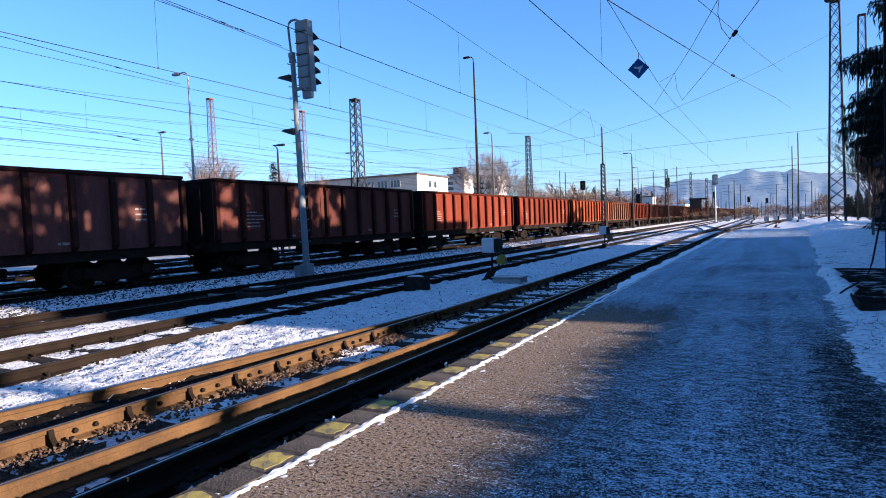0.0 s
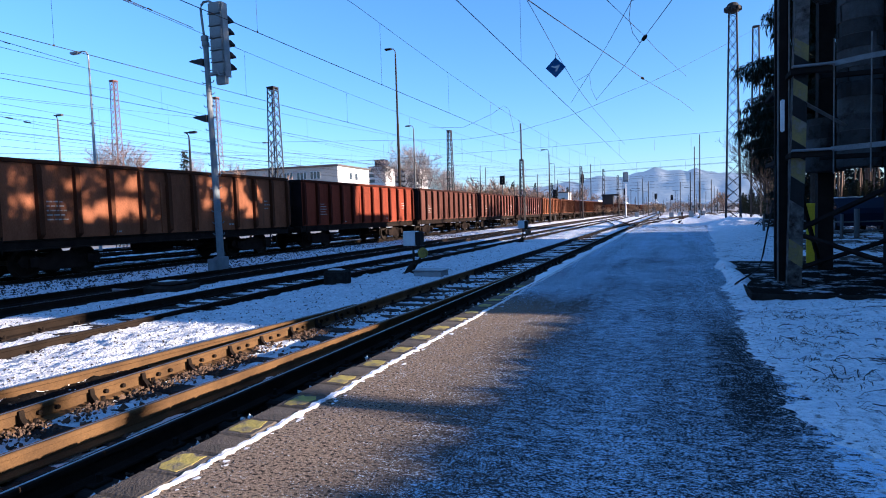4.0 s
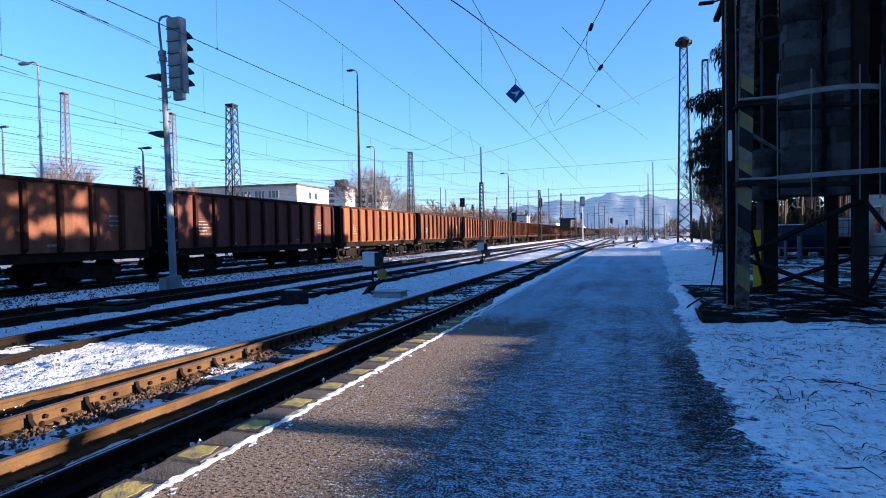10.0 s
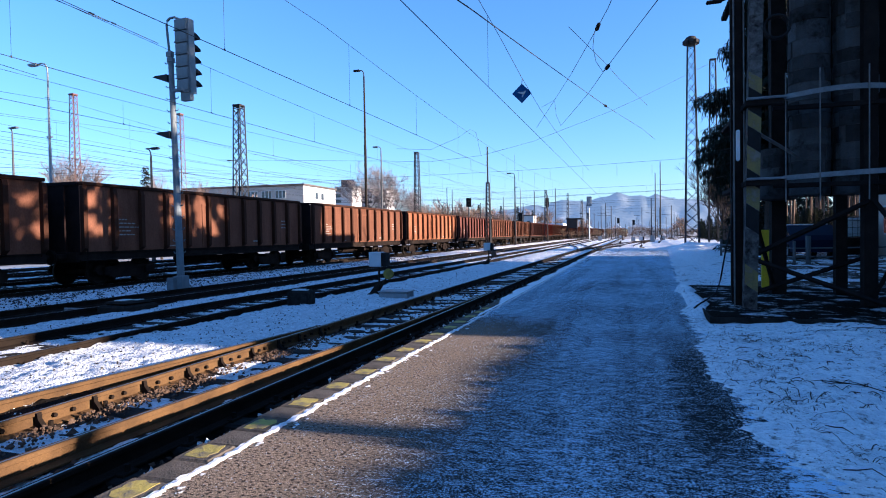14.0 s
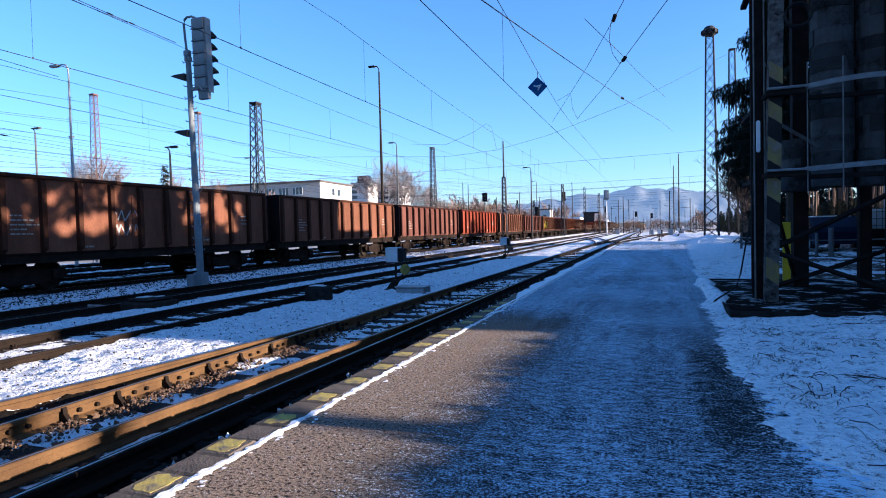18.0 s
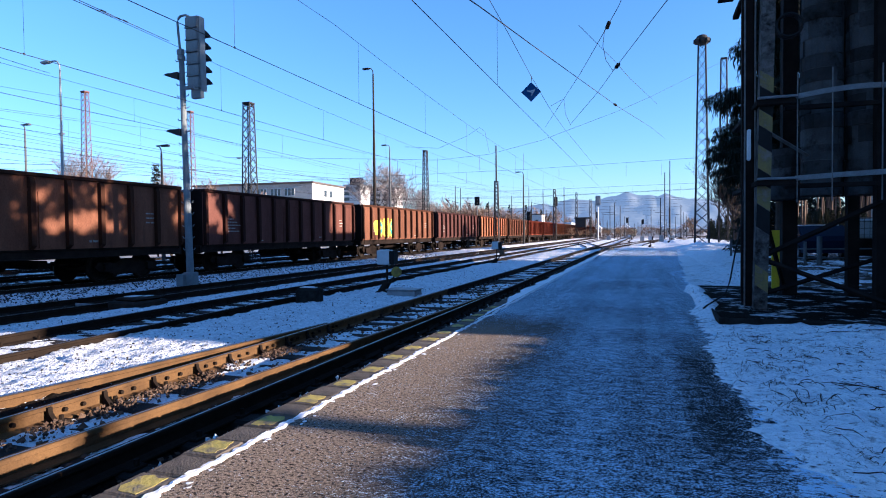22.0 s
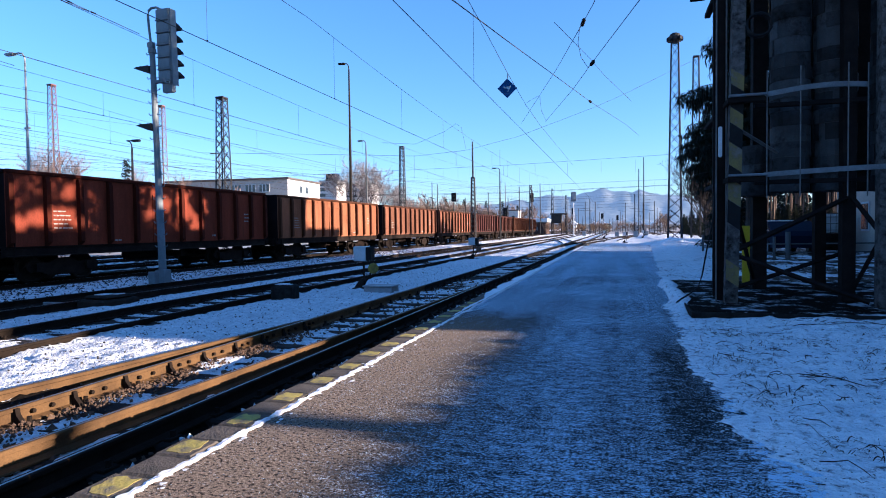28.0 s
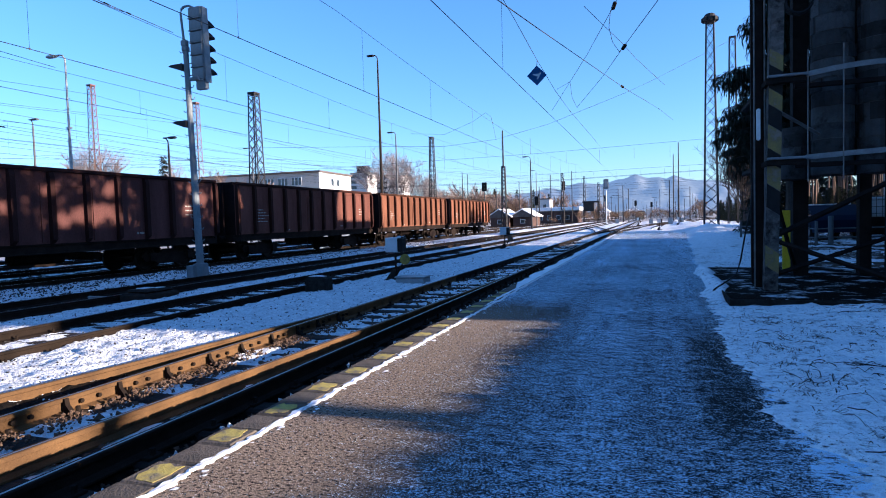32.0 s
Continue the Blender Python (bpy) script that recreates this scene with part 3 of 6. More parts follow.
for k, (x0, y0, b) in enumerate(((-1.0, 70, 9.0), (4.0, 95, 12.0))):
    tr = thing("track_branch", "curving side track beyond the platform end", "railway track", kind="structure")
    for s in (-0.753, 0.753):
        part("rail", rail_mesh("rail", line(lambda y: x0 + s + b * min(1, max(0, (y - y0) / 90)) ** 1.4, y0, 320, 5.0), RUST_DARK), None, tr)
tr = thing("track_crossover", "crossover between two tracks far off", "railway track", kind="structure")
for s in (-0.753, 0.753):
    part("rail", rail_mesh("rail", line(lambda y: -4.32 + s - 4.5 * (1 - math.cos(math.pi * min(1, max(0, (y - 52) / 45)))) / 2, 52, 97, 3.0), RUST_DARK), None, tr)

# ---- loose stones ----
def stones(name, count, place, size, mat, label, seed):
    r = random.Random(seed)
    v, f = [], []
    base = [Vector(p) for p in ((1, 0, 0), (-1, 0, 0), (0, 1, 0), (0, -1, 0), (0, 0, 0.8), (0, 0, -0.8))]
    tri = ((0, 2, 4), (2, 1, 4), (1, 3, 4), (3, 0, 4), (2, 0, 5), (1, 2, 5), (3, 1, 5), (0, 3, 5))
    for _ in range(count):
        x, y, z = place(r)
        q = r.uniform(*size)
        turn = Euler((r.uniform(0, 6), r.uniform(0, 6), r.uniform(0, 6))).to_matrix()
        k = len(v)
        for p in base:
            w = turn @ (p * q * r.uniform(0.6, 1.15))
            v.append((x + w.x, y + w.y, z + w.z))
        f += [(a + k, b + k, c + k) for a, b, c in tri]
    me = bpy.data.meshes.new(name)
    me.from_pydata(v, [], f)
    me.materials.append(mat)
    return tagged(new(name, me), label, "stones", kind="stuff")


def by_rail(r, x0, x1, y0, y1, lift=0.0):
    x, y = r.uniform(x0, x1), y0 + (y1 - y0) * r.random() ** 1.5
    return x, y, bed_height(x, y) + lift


stones("ballast_stones", 1000, lambda r: by_rail(r, -5.0, -3.65, 1, 20, 0.005), (0.018, 0.05), STONE, "brown ballast stones between the near rails", 1)
stones("ballast_stones_edge", 900, lambda r: by_rail(r, -3.5, -2.65, 1, 16, 0.005), (0.018, 0.045), STONE, "dark ballast stones along the platform edge", 2)
stones("ballast_stones_yard", 5200, lambda r: by_rail(r, -13.0, -5.2, 2, 26, 0.0), (0.007, 0.026), GREYSTONE, "dark stones poking out of the snow", 3)


def heap_place(r):
    while True:
        y = r.uniform(2, 8.5)
        if noise.noise(Vector((y * 1.9, 5, 0))) > -0.15:
            return -4.93 + r.random() ** 2 * 0.30, y, -0.35 + r.uniform(-0.03, 0.05)


stones("ballast_heap", 1500, heap_place, (0.007, 0.025), STONE, "brown stones heaped against the rail", 4)
stones("ballast_shoulder", 7500, lambda r: by_rail(r, -16.3, -13.35, 5, 40, 0.004), (0.014, 0.040), GREYSTONE, "dark stones of the snowy ballast shoulder", 5)
stones("snow_clods", 500, lambda r: by_rail(r, -8.5, -2.7, 1, 20, 0.01), (0.006, 0.018), SNOW_CLEAN, "small clods of snow beside the rails", 6)

def tuft_place(r):
    """Ragged lumps left between the painted kerbstones."""
    y = -1.7245 + 0.551 * r.randrange(6, 26) + r.gauss(0, 0.075)
    return -2.635 + r.gauss(0, 0.028), y, -0.05 + r.uniform(-0.045, 0.03)


stones("snow_tufts", 640, tuft_place, (0.010, 0.030), SNOW, "ragged tufts of snow along the outer side of the kerb", 8)
stones("snow_crumbs", 1500, lambda r: (lambda y: (asphalt_edge(y) - abs(r.gauss(0, 0.11)) + 0.06, y, -0.002))(1.5 + 10 * r.random() ** 1.3), (0.002, 0.008), SNOW_CLEAN, "crumbs of snow along the border of the asphalt", 7)


def patches(name, count, place, size, mat, label, seed, least=0.006):
    """Flat ragged scraps lying on the ground."""
    r = random.Random(seed)
    sc = Shape()
    for _ in range(count):
        x, y, height = place(r)
        q, n, a0 = r.uniform(*size) * r.random() ** 0.7 + least, 8, r.uniform(0, 6)
        ring = [(x + q * r.uniform(0.4, 1.25) * math.cos(a0 + k * math.tau / n), y + 1.3 * q * r.uniform(0.4, 1.25) * math.sin(a0 + k * math.tau / n)) for k in range(n)]
        sc.add([(u, w, height(u, w)) for u, w in ring] + [(x, y, height(x, y) + q * 0.12)], [(k, (k + 1) % n, n) for k in range(n)])
    return solid(name, sc, mat, label, "snow", kind="stuff")


def border_in(r):
    while True:
        y = 1.8 + 9 * r.random()
        x = asphalt_edge(y) + 0.05 + r.random() ** 1.4 * 5.0
        if fbm(x + 40, y, 1.1) > r.uniform(-0.5, 0.5) and not (x > 1.05 and y > 8.9):
            break

    def height(u, w):
        k = min(1.0, max(0.0, (u - asphalt_edge(w)) / 0.9))
        return 0.012 + verge_height(u, w) * k * k * (3 - 2 * k)
    return x, y, height


patches("leaf_litter", 3600, border_in, (0.001, 0.006), GRASS, "small dark leaf litter and dead grass on the snow", 32, 0.002)
patches("border_snow", 1100, lambda r: (lambda y: (asphalt_edge(y) - abs(r.gauss(0, 0.07)) + 0.05, y, lambda u, w: 0.003))(1.6 + 9 * r.random() ** 1.2), (0.002, 0.016), SNOW, "thin scraps of snow along the border of the asphalt", 34, 0.004)
patches("snow_line_scraps", 170, lambda r: (-2.33 + r.gauss(0, 0.05), 1.2 + 12 * r.random() ** 1.4, lambda u, w: 0.004), (0.008, 0.03), SNOW_CLEAN, "scraps of snow along the platform edge line", 33)

# ---- platform edge ----
def platform_edge():
    t = thing("kerb", "worn concrete platform edge with faded yellow marks", "kerb", kind="structure")
    plain = Shape().slab(-0.13, 0.13, -0.135, 0.135, -0.3, 0.0, 0.015).mesh("kerbstone", KERB)
    marks = []
    for q in range(5):
        ring = [(0.10 * max(-1, min(1, 1.35 * math.cos(a))) * rnd(0.72, 1.05), 0.12 * max(-1, min(1, 1.35 * math.sin(a))) * rnd(0.72, 1.05)) for a in [k * math.tau / 14 for k in range(14)]]
        n = len(ring)
        marks.append(Shape().add([(x * 0.9, y * 0.9, 0.0025) for x, y in ring] + [(x * 0.9, y * 0.9, -0.002) for x, y in ring], [tuple(range(n))] + [(c, c + n, (c + 1) % n + n, (c + 1) % n) for c in range(n)]).mesh("yellow_mark", YELLOW))
    for i in range(190):
        y = -2 + 0.2755 * i
        ob = part("kerbstone", plain, None, t, m=pose(-2.48 + rnd(-0.012, 0.012), y, 0.014 + rnd(-0.006, 0.003), rnd(-0.6, 0.6), rnd(-1.0, 1.0), rnd(-1.5, 1.5)))
        if i % 2 == 0 and y < 10.5:
            part("yellow_mark", marks[(i // 2 * 3) % 5], None, ob)
    # snow lying on the kerb further along
    cover = Shape()
    for i in range(340):
        y = 8.5 + 0.1 * i
        w = 0.5 + 0.5 * fbm(3, y, 0.9) + min(0.9, (y - 8.2) / 4) - 0.55
        if w > 0.05:
            w = min(1.0, w)
            lo, hi = -2.36 - 0.27 * w, -2.355
            k = len(cover.v)
            dy = 0.05 + 0.02 * noise.noise(Vector((0, y * 5, 1)))
            cover.v += [(lo, y - dy, 0.018), (hi, y - dy, 0.022), (hi, y + dy + 0.012, 0.022), (lo + 0.03 * noise.noise(Vector((1, y * 6, 0))), y + dy + 0.012, 0.018)]
            cover.f += [(k, k + 1, k + 2, k + 3)]
    tagged(part("snow_cover", cover, SNOW_CLEAN, t), "thin snow lying on the kerb", kind="stuff")
    s = Shape()
    n = 0
    for i in range(1700):
        y = -2 + 0.02 * i
        w = 0.024 + 0.026 * noise.noise(Vector((0, y * 4, 0))) + 0.026 * noise.noise(Vector((4, y * 14, 0))) + 0.016 * noise.noise(Vector((4, y * 40, 0)))
        c = -2.34 + 0.030 * noise.noise(Vector((9, y * 2.2, 0))) + 0.026 * noise.noise(Vector((9, y * 13, 0))) + 0.012 * noise.noise(Vector((9, y * 60, 0)))
        w = max(0.004, 1.25 * w * (1 if y < 16 else 0.8) + 0.022 * noise.noise(Vector((6, y * 75, 0))))
        if y > 30:
            break
        s.v += [(c - w, y, -0.01), (c - w * 0.5, y, 0.012 + 0.012 * noise.noise(Vector((2, y * 9, 0)))), (c + w * 0.5, y, 0.014), (c + w, y, -0.01)]
        if i:
            k = 4 * i
            s.f += [(k - 4 + j, k - 3 + j, k + 1 + j, k + j) for j in range(3)]
    tagged(part("snow_line", s, SNOW_CLEAN, t), "line of snow along the joint", kind="stuff")


platform_edge()


# ---- signal ----
def mast_signal():
    # the mast leans slightly
    t = thing("railway_signal", "tall grey five-light mast signal seen from behind", "railway signal", pose(-13.86, 15.57, -0.23, 0, -1.4, 0) @ Matrix.Diagonal((0.9, 0.9, 0.9, 1)))
    part("base", Shape().slab(-0.18, 0.20, -0.18, 0.18, -0.30, 0.42, 0.03), GREYPAINT, t)
    part("base_box", Shape().slab(-0.30, -0.02, -0.36, -0.182, -0.20, 0.36, 0.02), GREYPAINT, t)
    part("mast", Shape().rod((0, 0, 0.2), (0, 0, 4.2), 0.13, 0.115, 12).rod((0, 0, 4.2), (0, 0, 8.0), 0.105, 0.095, 12), GREYPAINT, t)
    head = part("signal_head", Shape().slab(0.30, 0.79, 0.06, 0.26, 6.85, 9.42, 0.03), GREYPAINT, t)
    part("side_cover", Shape().slab(0.795, 0.83, -0.02, 0.26, 6.80, 9.42, 0.012), GREYPAINT, head)
    part("back_box", Shape().slab(0.38, 0.78, -0.02, 0.16, 6.56, 6.848, 0.02), GREYPAINT, t)
    part("support_arm", Shape().slab(0.05, 0.5, -0.06, 0.05, 6.90, 7.02, 0.02).tube([(0.5, -0.09, 7.02), (0.62, -0.1, 6.84), (0.74, -0.09, 6.84), (0.78, -0.08, 7.0)], 0.035, 6), GREYPAINT, t)
    rib = Shape().prism([(0.27, 0), (0.79, 0), (0.79, 0.30), (0.27, 0.30)], -0.06, 0.055).slab(0.26, 0.80, -0.11, -0.061, 0.0, 0.05, 0.012).slab(0.29, 0.77, -0.085, -0.061, 0.06, 0.39, 0.012).slab(0.275, 0.785, -0.058, 0.054, 0.301, 0.41, 0.012).mesh("lamp_housing", GREYPAINT)
    hood = Shape().prism([(0.0, -0.05), (0.42, -0.09), (0.40, -0.03), (0.22, 0.06), (0.0, 0.10)], -0.19, 0.19).mesh("hood", BLACK)
    for i in range(6):
        part("lamp_housing", rib, None, head, m=pose(0, 0, 6.90 + i * 0.4225))
        if i < 5:
            part("hood", hood, None, head, m=pose(0.56, 0.262, 7.27 + i * 0.4225, 0, 0, 90))
    part("cable_conduit", Shape().tube([(-0.03, 0, 8.0), (-0.05, 0, 8.4), (-0.09, 0, 8.9), (-0.11, 0, 9.30), (-0.07, 0, 9.44), (0.04, 0, 9.52), (0.25, 0, 9.52), (0.45, 0.1, 9.42)], 0.042, 8), GREYPAINT, t)
    part("mast_collar", Shape().lathe([(0.10, 7.95), (0.135, 7.97), (0.135, 8.12), (0.09, 8.14)], 10).slab(-0.13, 0.08, -0.08, 0.08, 8.14, 8.36, 0.03), GREYPAINT, t)
    for z in (7.43, 5.43):
        part("bracket_step", Shape().prism([(-0.62, 0.06), (-0.1, -0.14), (0, -0.14), (0, 0.1), (-0.5, 0.10)], -0.14, 0.14), LATTICE, t, "dark folded steel step", m=pose(-0.09, 0, z))
    rung = Shape().tube([(-0.26, 0, 0.08), (-0.22, 0, 0.02), (0.22, 0, 0.02), (0.26, 0, 0.08)], 0.016, 6).mesh("rung", GREYPAINT)
    z = 1.2
    while z < 8:
        part("rung", rung, None, t, m=pose(0, 0, z))
        z += 0.42


mast_signal()


# ---- point levers, boxes and markers in the yard ----
OLIVE = material("faded_olive_paint", (0.30, 0.25, 0.05), (0.17, 0.14, 0.045), 7.0, 0.85, bump=0.3, stain=(0.05, 0.04, 0.03), stain_scale=6.0, stain_amount=0.40)


def point_lever(m, yellow=True):
    t = thing("point_lever", "hand point lever with white lantern box and counterweight", "point lever", m, "point levers")
    part("base", Shape().slab(-0.28, 0.28, -0.22, 0.22, -0.03, 0.10, 0.02), IRON, t)
    part("post", Shape().rod((-0.02, 0, 0.05), (-0.02, 0, 0.9), 0.032, n=8), IRON, t)
    part("lantern", Shape().slab(-0.25, 0.10, -0.15, 0.15, 0.82, 1.22, 0.015), WHITE, t, "white enamel lantern box")
    part("lantern_side", Shape().slab(0.102, 0.25, -0.13, 0.13, 0.83, 1.20, 0.01), BLACK, t)
    part("arm", Shape().rod((-0.05, 0, 0.12), (0.26, -0.05, 0.58), 0.025, n=6), IRON, t)
    part("counterweight", Shape().lathe([(0.06, -0.06), (0.135, -0.05), (0.15, 0), (0.135, 0.05), (0.06, 0.06)], 16, pose(0.28, -0.05, 0.62, 90, 0, 0)), OLIVE if yellow else STONE, t, "faded yellow round weight", smooth=False)
    part("frame", Shape().prism([(-0.35, 0), (-0.05, 0), (0.02, 0.34), (-0.10, 0.34)], -0.08, 0.08), IRON, t)
    return t


point_lever(pose(-6.68, 15.0, -0.35))
point_lever(pose(-7.45, 31.0, -0.37), False)
for x, y in ((0.6, 66), (3.4, 92), (-2.2, 98)):
    point_lever(pose(x, y, -0.4), False)
for x, y, h in ((-0.4, 108, 0.9), (2.6, 104, 1.1), (4.6, 112, 1.0), (-6.6, 120, 1.0)):
    rb = thing("relay_box", "grey relay cabinet beside far tracks", "relay box", pose(x, y, -0.42), "relay boxes")
    part("cabinet", Shape().slab(-0.35, 0.35, -0.25, 0.25, 0.1, h, 0.03), STEEL, rb)
    part("plinth", Shape().slab(-0.4, 0.4, -0.3, 0.3, 0, 0.098, 0.02), CONCRETE, rb)
bx = thing("point_machine_cover", "pale flat metal box beside the rails", "cable box", pose(-6.0, 14.6, -0.36))
part("body", Shape().slab(-0.42, 0.36, -0.25, 0.25, 0, 0.18, 0.02), STEEL, bx)
part("lid", Shape().slab(-0.45, 0.39, -0.28, 0.28, 0.185, 0.22, 0.012), STEEL, bx)
PITTED = material("pitted_concrete", (0.030, 0.028, 0.026), (0.013, 0.013, 0.012), 7.0, 0.9, bump=0.8, fine=30, stain=(0.30, 0.31, 0.33), stain_scale=9.0, stain_amount=0.22, gloss=0.05)
bx = thing("concrete_block", "dark weathered concrete block in the snow", "concrete block", pose(-7.62, 12.5, -0.36, 0, 0, 8))
part("block", Shape().slab(-0.26, 0.26, -0.22, 0.22, 0, 0.40, 0.05), PITTED, bx)
part("cap", Shape().slab(-0.20, 0.06, -0.12, 0.17, 0.402, 0.42, 0.008).slab(0.09, 0.20, -0.15, 0.02, 0.402, 0.415, 0.006), SNOW, bx, "scraps of snow on its top")
bx = thing("point_motor", "low dark point motor between the tracks", "point motor", pose(-11.17, 10.85, -0.36, 0, 0, -3))
part("body", Shape().slab(-0.4, 0.4, -0.48, 0.48, 0, 0.19, 0.04), IRON, bx)
part("cover", Shape().slab(-0.34, 0.34, -0.36, 0.38, 0.194, 0.27, 0.04), IRON, bx)
part("snow_cap", Shape().slab(-0.22, 0.02, -0.20, 0.10, 0.272, 0.29, 0.008).slab(0.06, 0.20, 0.05, 0.27, 0.272, 0.285, 0.006), SNOW, bx, "scraps of thin snow on its cover")
part("rod", Shape().rod((-1.4, -0.5, 0.1), (-0.5, -0.5, 0.1), 0.03, n=6), STEEL, bx)

# ---- goods train ----
PITCH = 14.2


def wagon_paint(name, base, other, rust):
    return material(name, base, other, 0.9, 0.85, gloss=0.06, bump=0.25, fine=35, stain=rust, stain_scale=1.3, stain_amount=0.36, spread=0.18, stretch=(1, 1.6, 0.45), each=0.14)


TONES = {"wagon_brown": (0.125, 0.046, 0.034), "wagon_orange": (0.29, 0.075, 0.027), "wagon_red": (0.22, 0.050, 0.024), "wagon_tan": (0.20, 0.088, 0.050), "wagon_dull": (0.135, 0.058, 0.043), "wagon_sand": (0.28, 0.112, 0.052), "wagon_umber": (0.115, 0.052, 0.045)}
PAINTS = [wagon_paint(k, c, tuple(v * 0.62 for v in c), (c[0] * 0.35 + 0.012, c[1] * 0.4 + 0.006, c[2] * 0.5)) for k, c in TONES.items()]
# ribs and rims darker than the panels: their shaded sides put into colour
RIBS = [wagon_paint("shaded_rib", tuple(v * 0.30 for v in c), tuple(v * 0.2 for v in c), (0.02, 0.013, 0.010)) for c in TONES.values()]
# end walls near-black: the shade between wagons is put into the colour
END_SHADE = material("shaded_wagon_end", (0.022, 0.013, 0.012), (0.012, 0.008, 0.008), 2.0, 0.9, bump=0.3, gloss=0.05)
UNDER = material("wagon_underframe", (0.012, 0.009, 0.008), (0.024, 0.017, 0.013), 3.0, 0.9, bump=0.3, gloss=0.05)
LETTER = material("stencil_white", (0.36, 0.34, 0.31), (0.20, 0.18, 0.16), 9.0, 0.7, bump=0)


def open_wagon(paint, k):
    """An open bogie wagon. Its near side faces +x; y runs from its front buffers (0) to its rear ones."""
    t = thing("open_wagon", ("dark brown", "rusty orange", "rusty red", "faded tan", "dull brown", "sandy orange", "dark umber")[k] + " open bogie goods wagon of a moving train", "goods wagon", group="goods train")
    L0, L1, zb, zt, hw = 0.62, PITCH - 0.62, 1.15, 3.40, 1.45
    part("side_wall", Shape().box(hw - 0.05, hw, L0, L1, zb, zt - 0.12), paint, t)
    part("side_wall", Shape().box(-hw, -hw + 0.05, L0, L1, zb, zt - 0.12), paint, t)
    part("floor", Shape().box(-hw + 0.055, hw - 0.055, L0 + 0.055, L1 - 0.055, zb - 0.02, zb + 0.05), UNDER, t)
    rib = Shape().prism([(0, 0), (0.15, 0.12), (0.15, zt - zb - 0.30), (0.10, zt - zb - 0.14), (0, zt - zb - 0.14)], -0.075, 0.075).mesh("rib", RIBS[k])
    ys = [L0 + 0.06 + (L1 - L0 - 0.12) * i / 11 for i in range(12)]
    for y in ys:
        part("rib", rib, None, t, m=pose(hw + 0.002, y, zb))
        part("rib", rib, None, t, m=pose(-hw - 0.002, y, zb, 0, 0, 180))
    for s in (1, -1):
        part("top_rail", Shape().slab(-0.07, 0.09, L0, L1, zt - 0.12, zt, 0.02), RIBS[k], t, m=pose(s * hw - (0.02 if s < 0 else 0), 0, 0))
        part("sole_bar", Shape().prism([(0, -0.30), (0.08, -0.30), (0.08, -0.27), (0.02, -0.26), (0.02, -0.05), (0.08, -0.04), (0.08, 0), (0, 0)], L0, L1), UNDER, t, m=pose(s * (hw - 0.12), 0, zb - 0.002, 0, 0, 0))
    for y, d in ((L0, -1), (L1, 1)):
        e = part("end_wall", Shape().box(-hw + 0.051, hw - 0.051, min(y, y - d * 0.05), max(y, y - d * 0.05), zb - 0.1, zt - 0.12), END_SHADE, t)
        part("end_rail", Shape().slab(-hw + 0.06, hw - 0.08, y - 0.06, y + 0.06, zt - 0.12, zt, 0.02), END_SHADE, e)
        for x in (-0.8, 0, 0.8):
            part("end_rib", Shape().box(x - 0.06, x + 0.06, min(y, y + d * 0.09), max(y, y + d * 0.09), zb - 0.1, zt - 0.125), END_SHADE, e)
        part("head_stock", Shape().slab(-1.35, 1.35, min(y, y + d * 0.12), max(y, y + d * 0.12), 0.82, 1.14, 0.01), UNDER, t)
        for x in (-0.875, 0.875):
            part("buffer", Shape().lathe([(0.10, 0.12), (0.10, 0.42), (0.07, 0.44), (0.07, 0.55), (0.23, 0.57), (0.24, 0.60), (0.20, 0.62)], 12, pose(x, y, 1.0, -90 * d, 0, 0)), UNDER, t)
        part("coupling", Shape().slab(-0.09, 0.09, min(y, y + d * 0.62), max(y, y + d * 0.62), 0.88, 1.0, 0.03), UNDER, t)
    for y in (2.75, PITCH - 2.75):
        b = part("bogie", Shape().slab(-1.05, 1.05, y - 0.28, y + 0.28, 0.42, 0.72, 0.03), UNDER, t)
        for s in (-1, 1):
            f = Shape().prism([(-1.32, 0.50), (-1.2, 0.36), (-0.85, 0.34), (-0.55, 0.22), (0.55, 0.22), (0.85, 0.34), (1.2, 0.36), (1.32, 0.50), (1.2, 0.68), (0.5, 0.62), (0.3, 0.76), (-0.3, 0.76), (-0.5, 0.62), (-1.2, 0.68)], -0.05, 0.05)
            part("side_frame", f, UNDER, b, m=pose(s * 1.03, y, 0, 0, 0, 90))
            for dy in (-0.9, 0.9):
                part("axle_box", Shape().slab(s * 1.10 - 0.09, s * 1.10 + 0.09, y + dy - 0.14, y + dy + 0.14, 0.32, 0.62, 0.03), UNDER, b)
        for dy in (-0.9, 0.9):
            w = Shape()
            for s in (-1, 1):
                w.lathe([(0.47, -0.02), (0.49, 0), (0.465, 0.02), (0.46, 0.10), (0.40, 0.12), (0.37, 0.07), (0.16, 0.06), (0.14, 0.12)], 24, pose(s * 0.70, y + dy, 0.46, 0, 90 * s, 0))
            w.rod((-0.7, y + dy, 0.46), (0.7, y + dy, 0.46), 0.08, n=8)
            part("wheelset", w, IRON, b)
    part("brake_tank", Shape().rod((0.35, 6.0, 0.72), (0.35, 7.6, 0.72), 0.22, n=12), UNDER, t)
    part("brake_gear", Shape().slab(-0.9, 0.9, 8.3, 8.6, 0.55, 0.8, 0.03).rod((0.4, 4, 0.62), (0.4, 10.4, 0.62), 0.03, n=6), UNDER, t)
    part("ladder", Shape().tube([(hw + 0.06, 0.75, 0.75), (hw + 0.12, 0.75, 1.3), (hw + 0.12, 0.75, 2.0), (hw + 0.04, 0.75, 2.1)], 0.02, 6), UNDER, t)
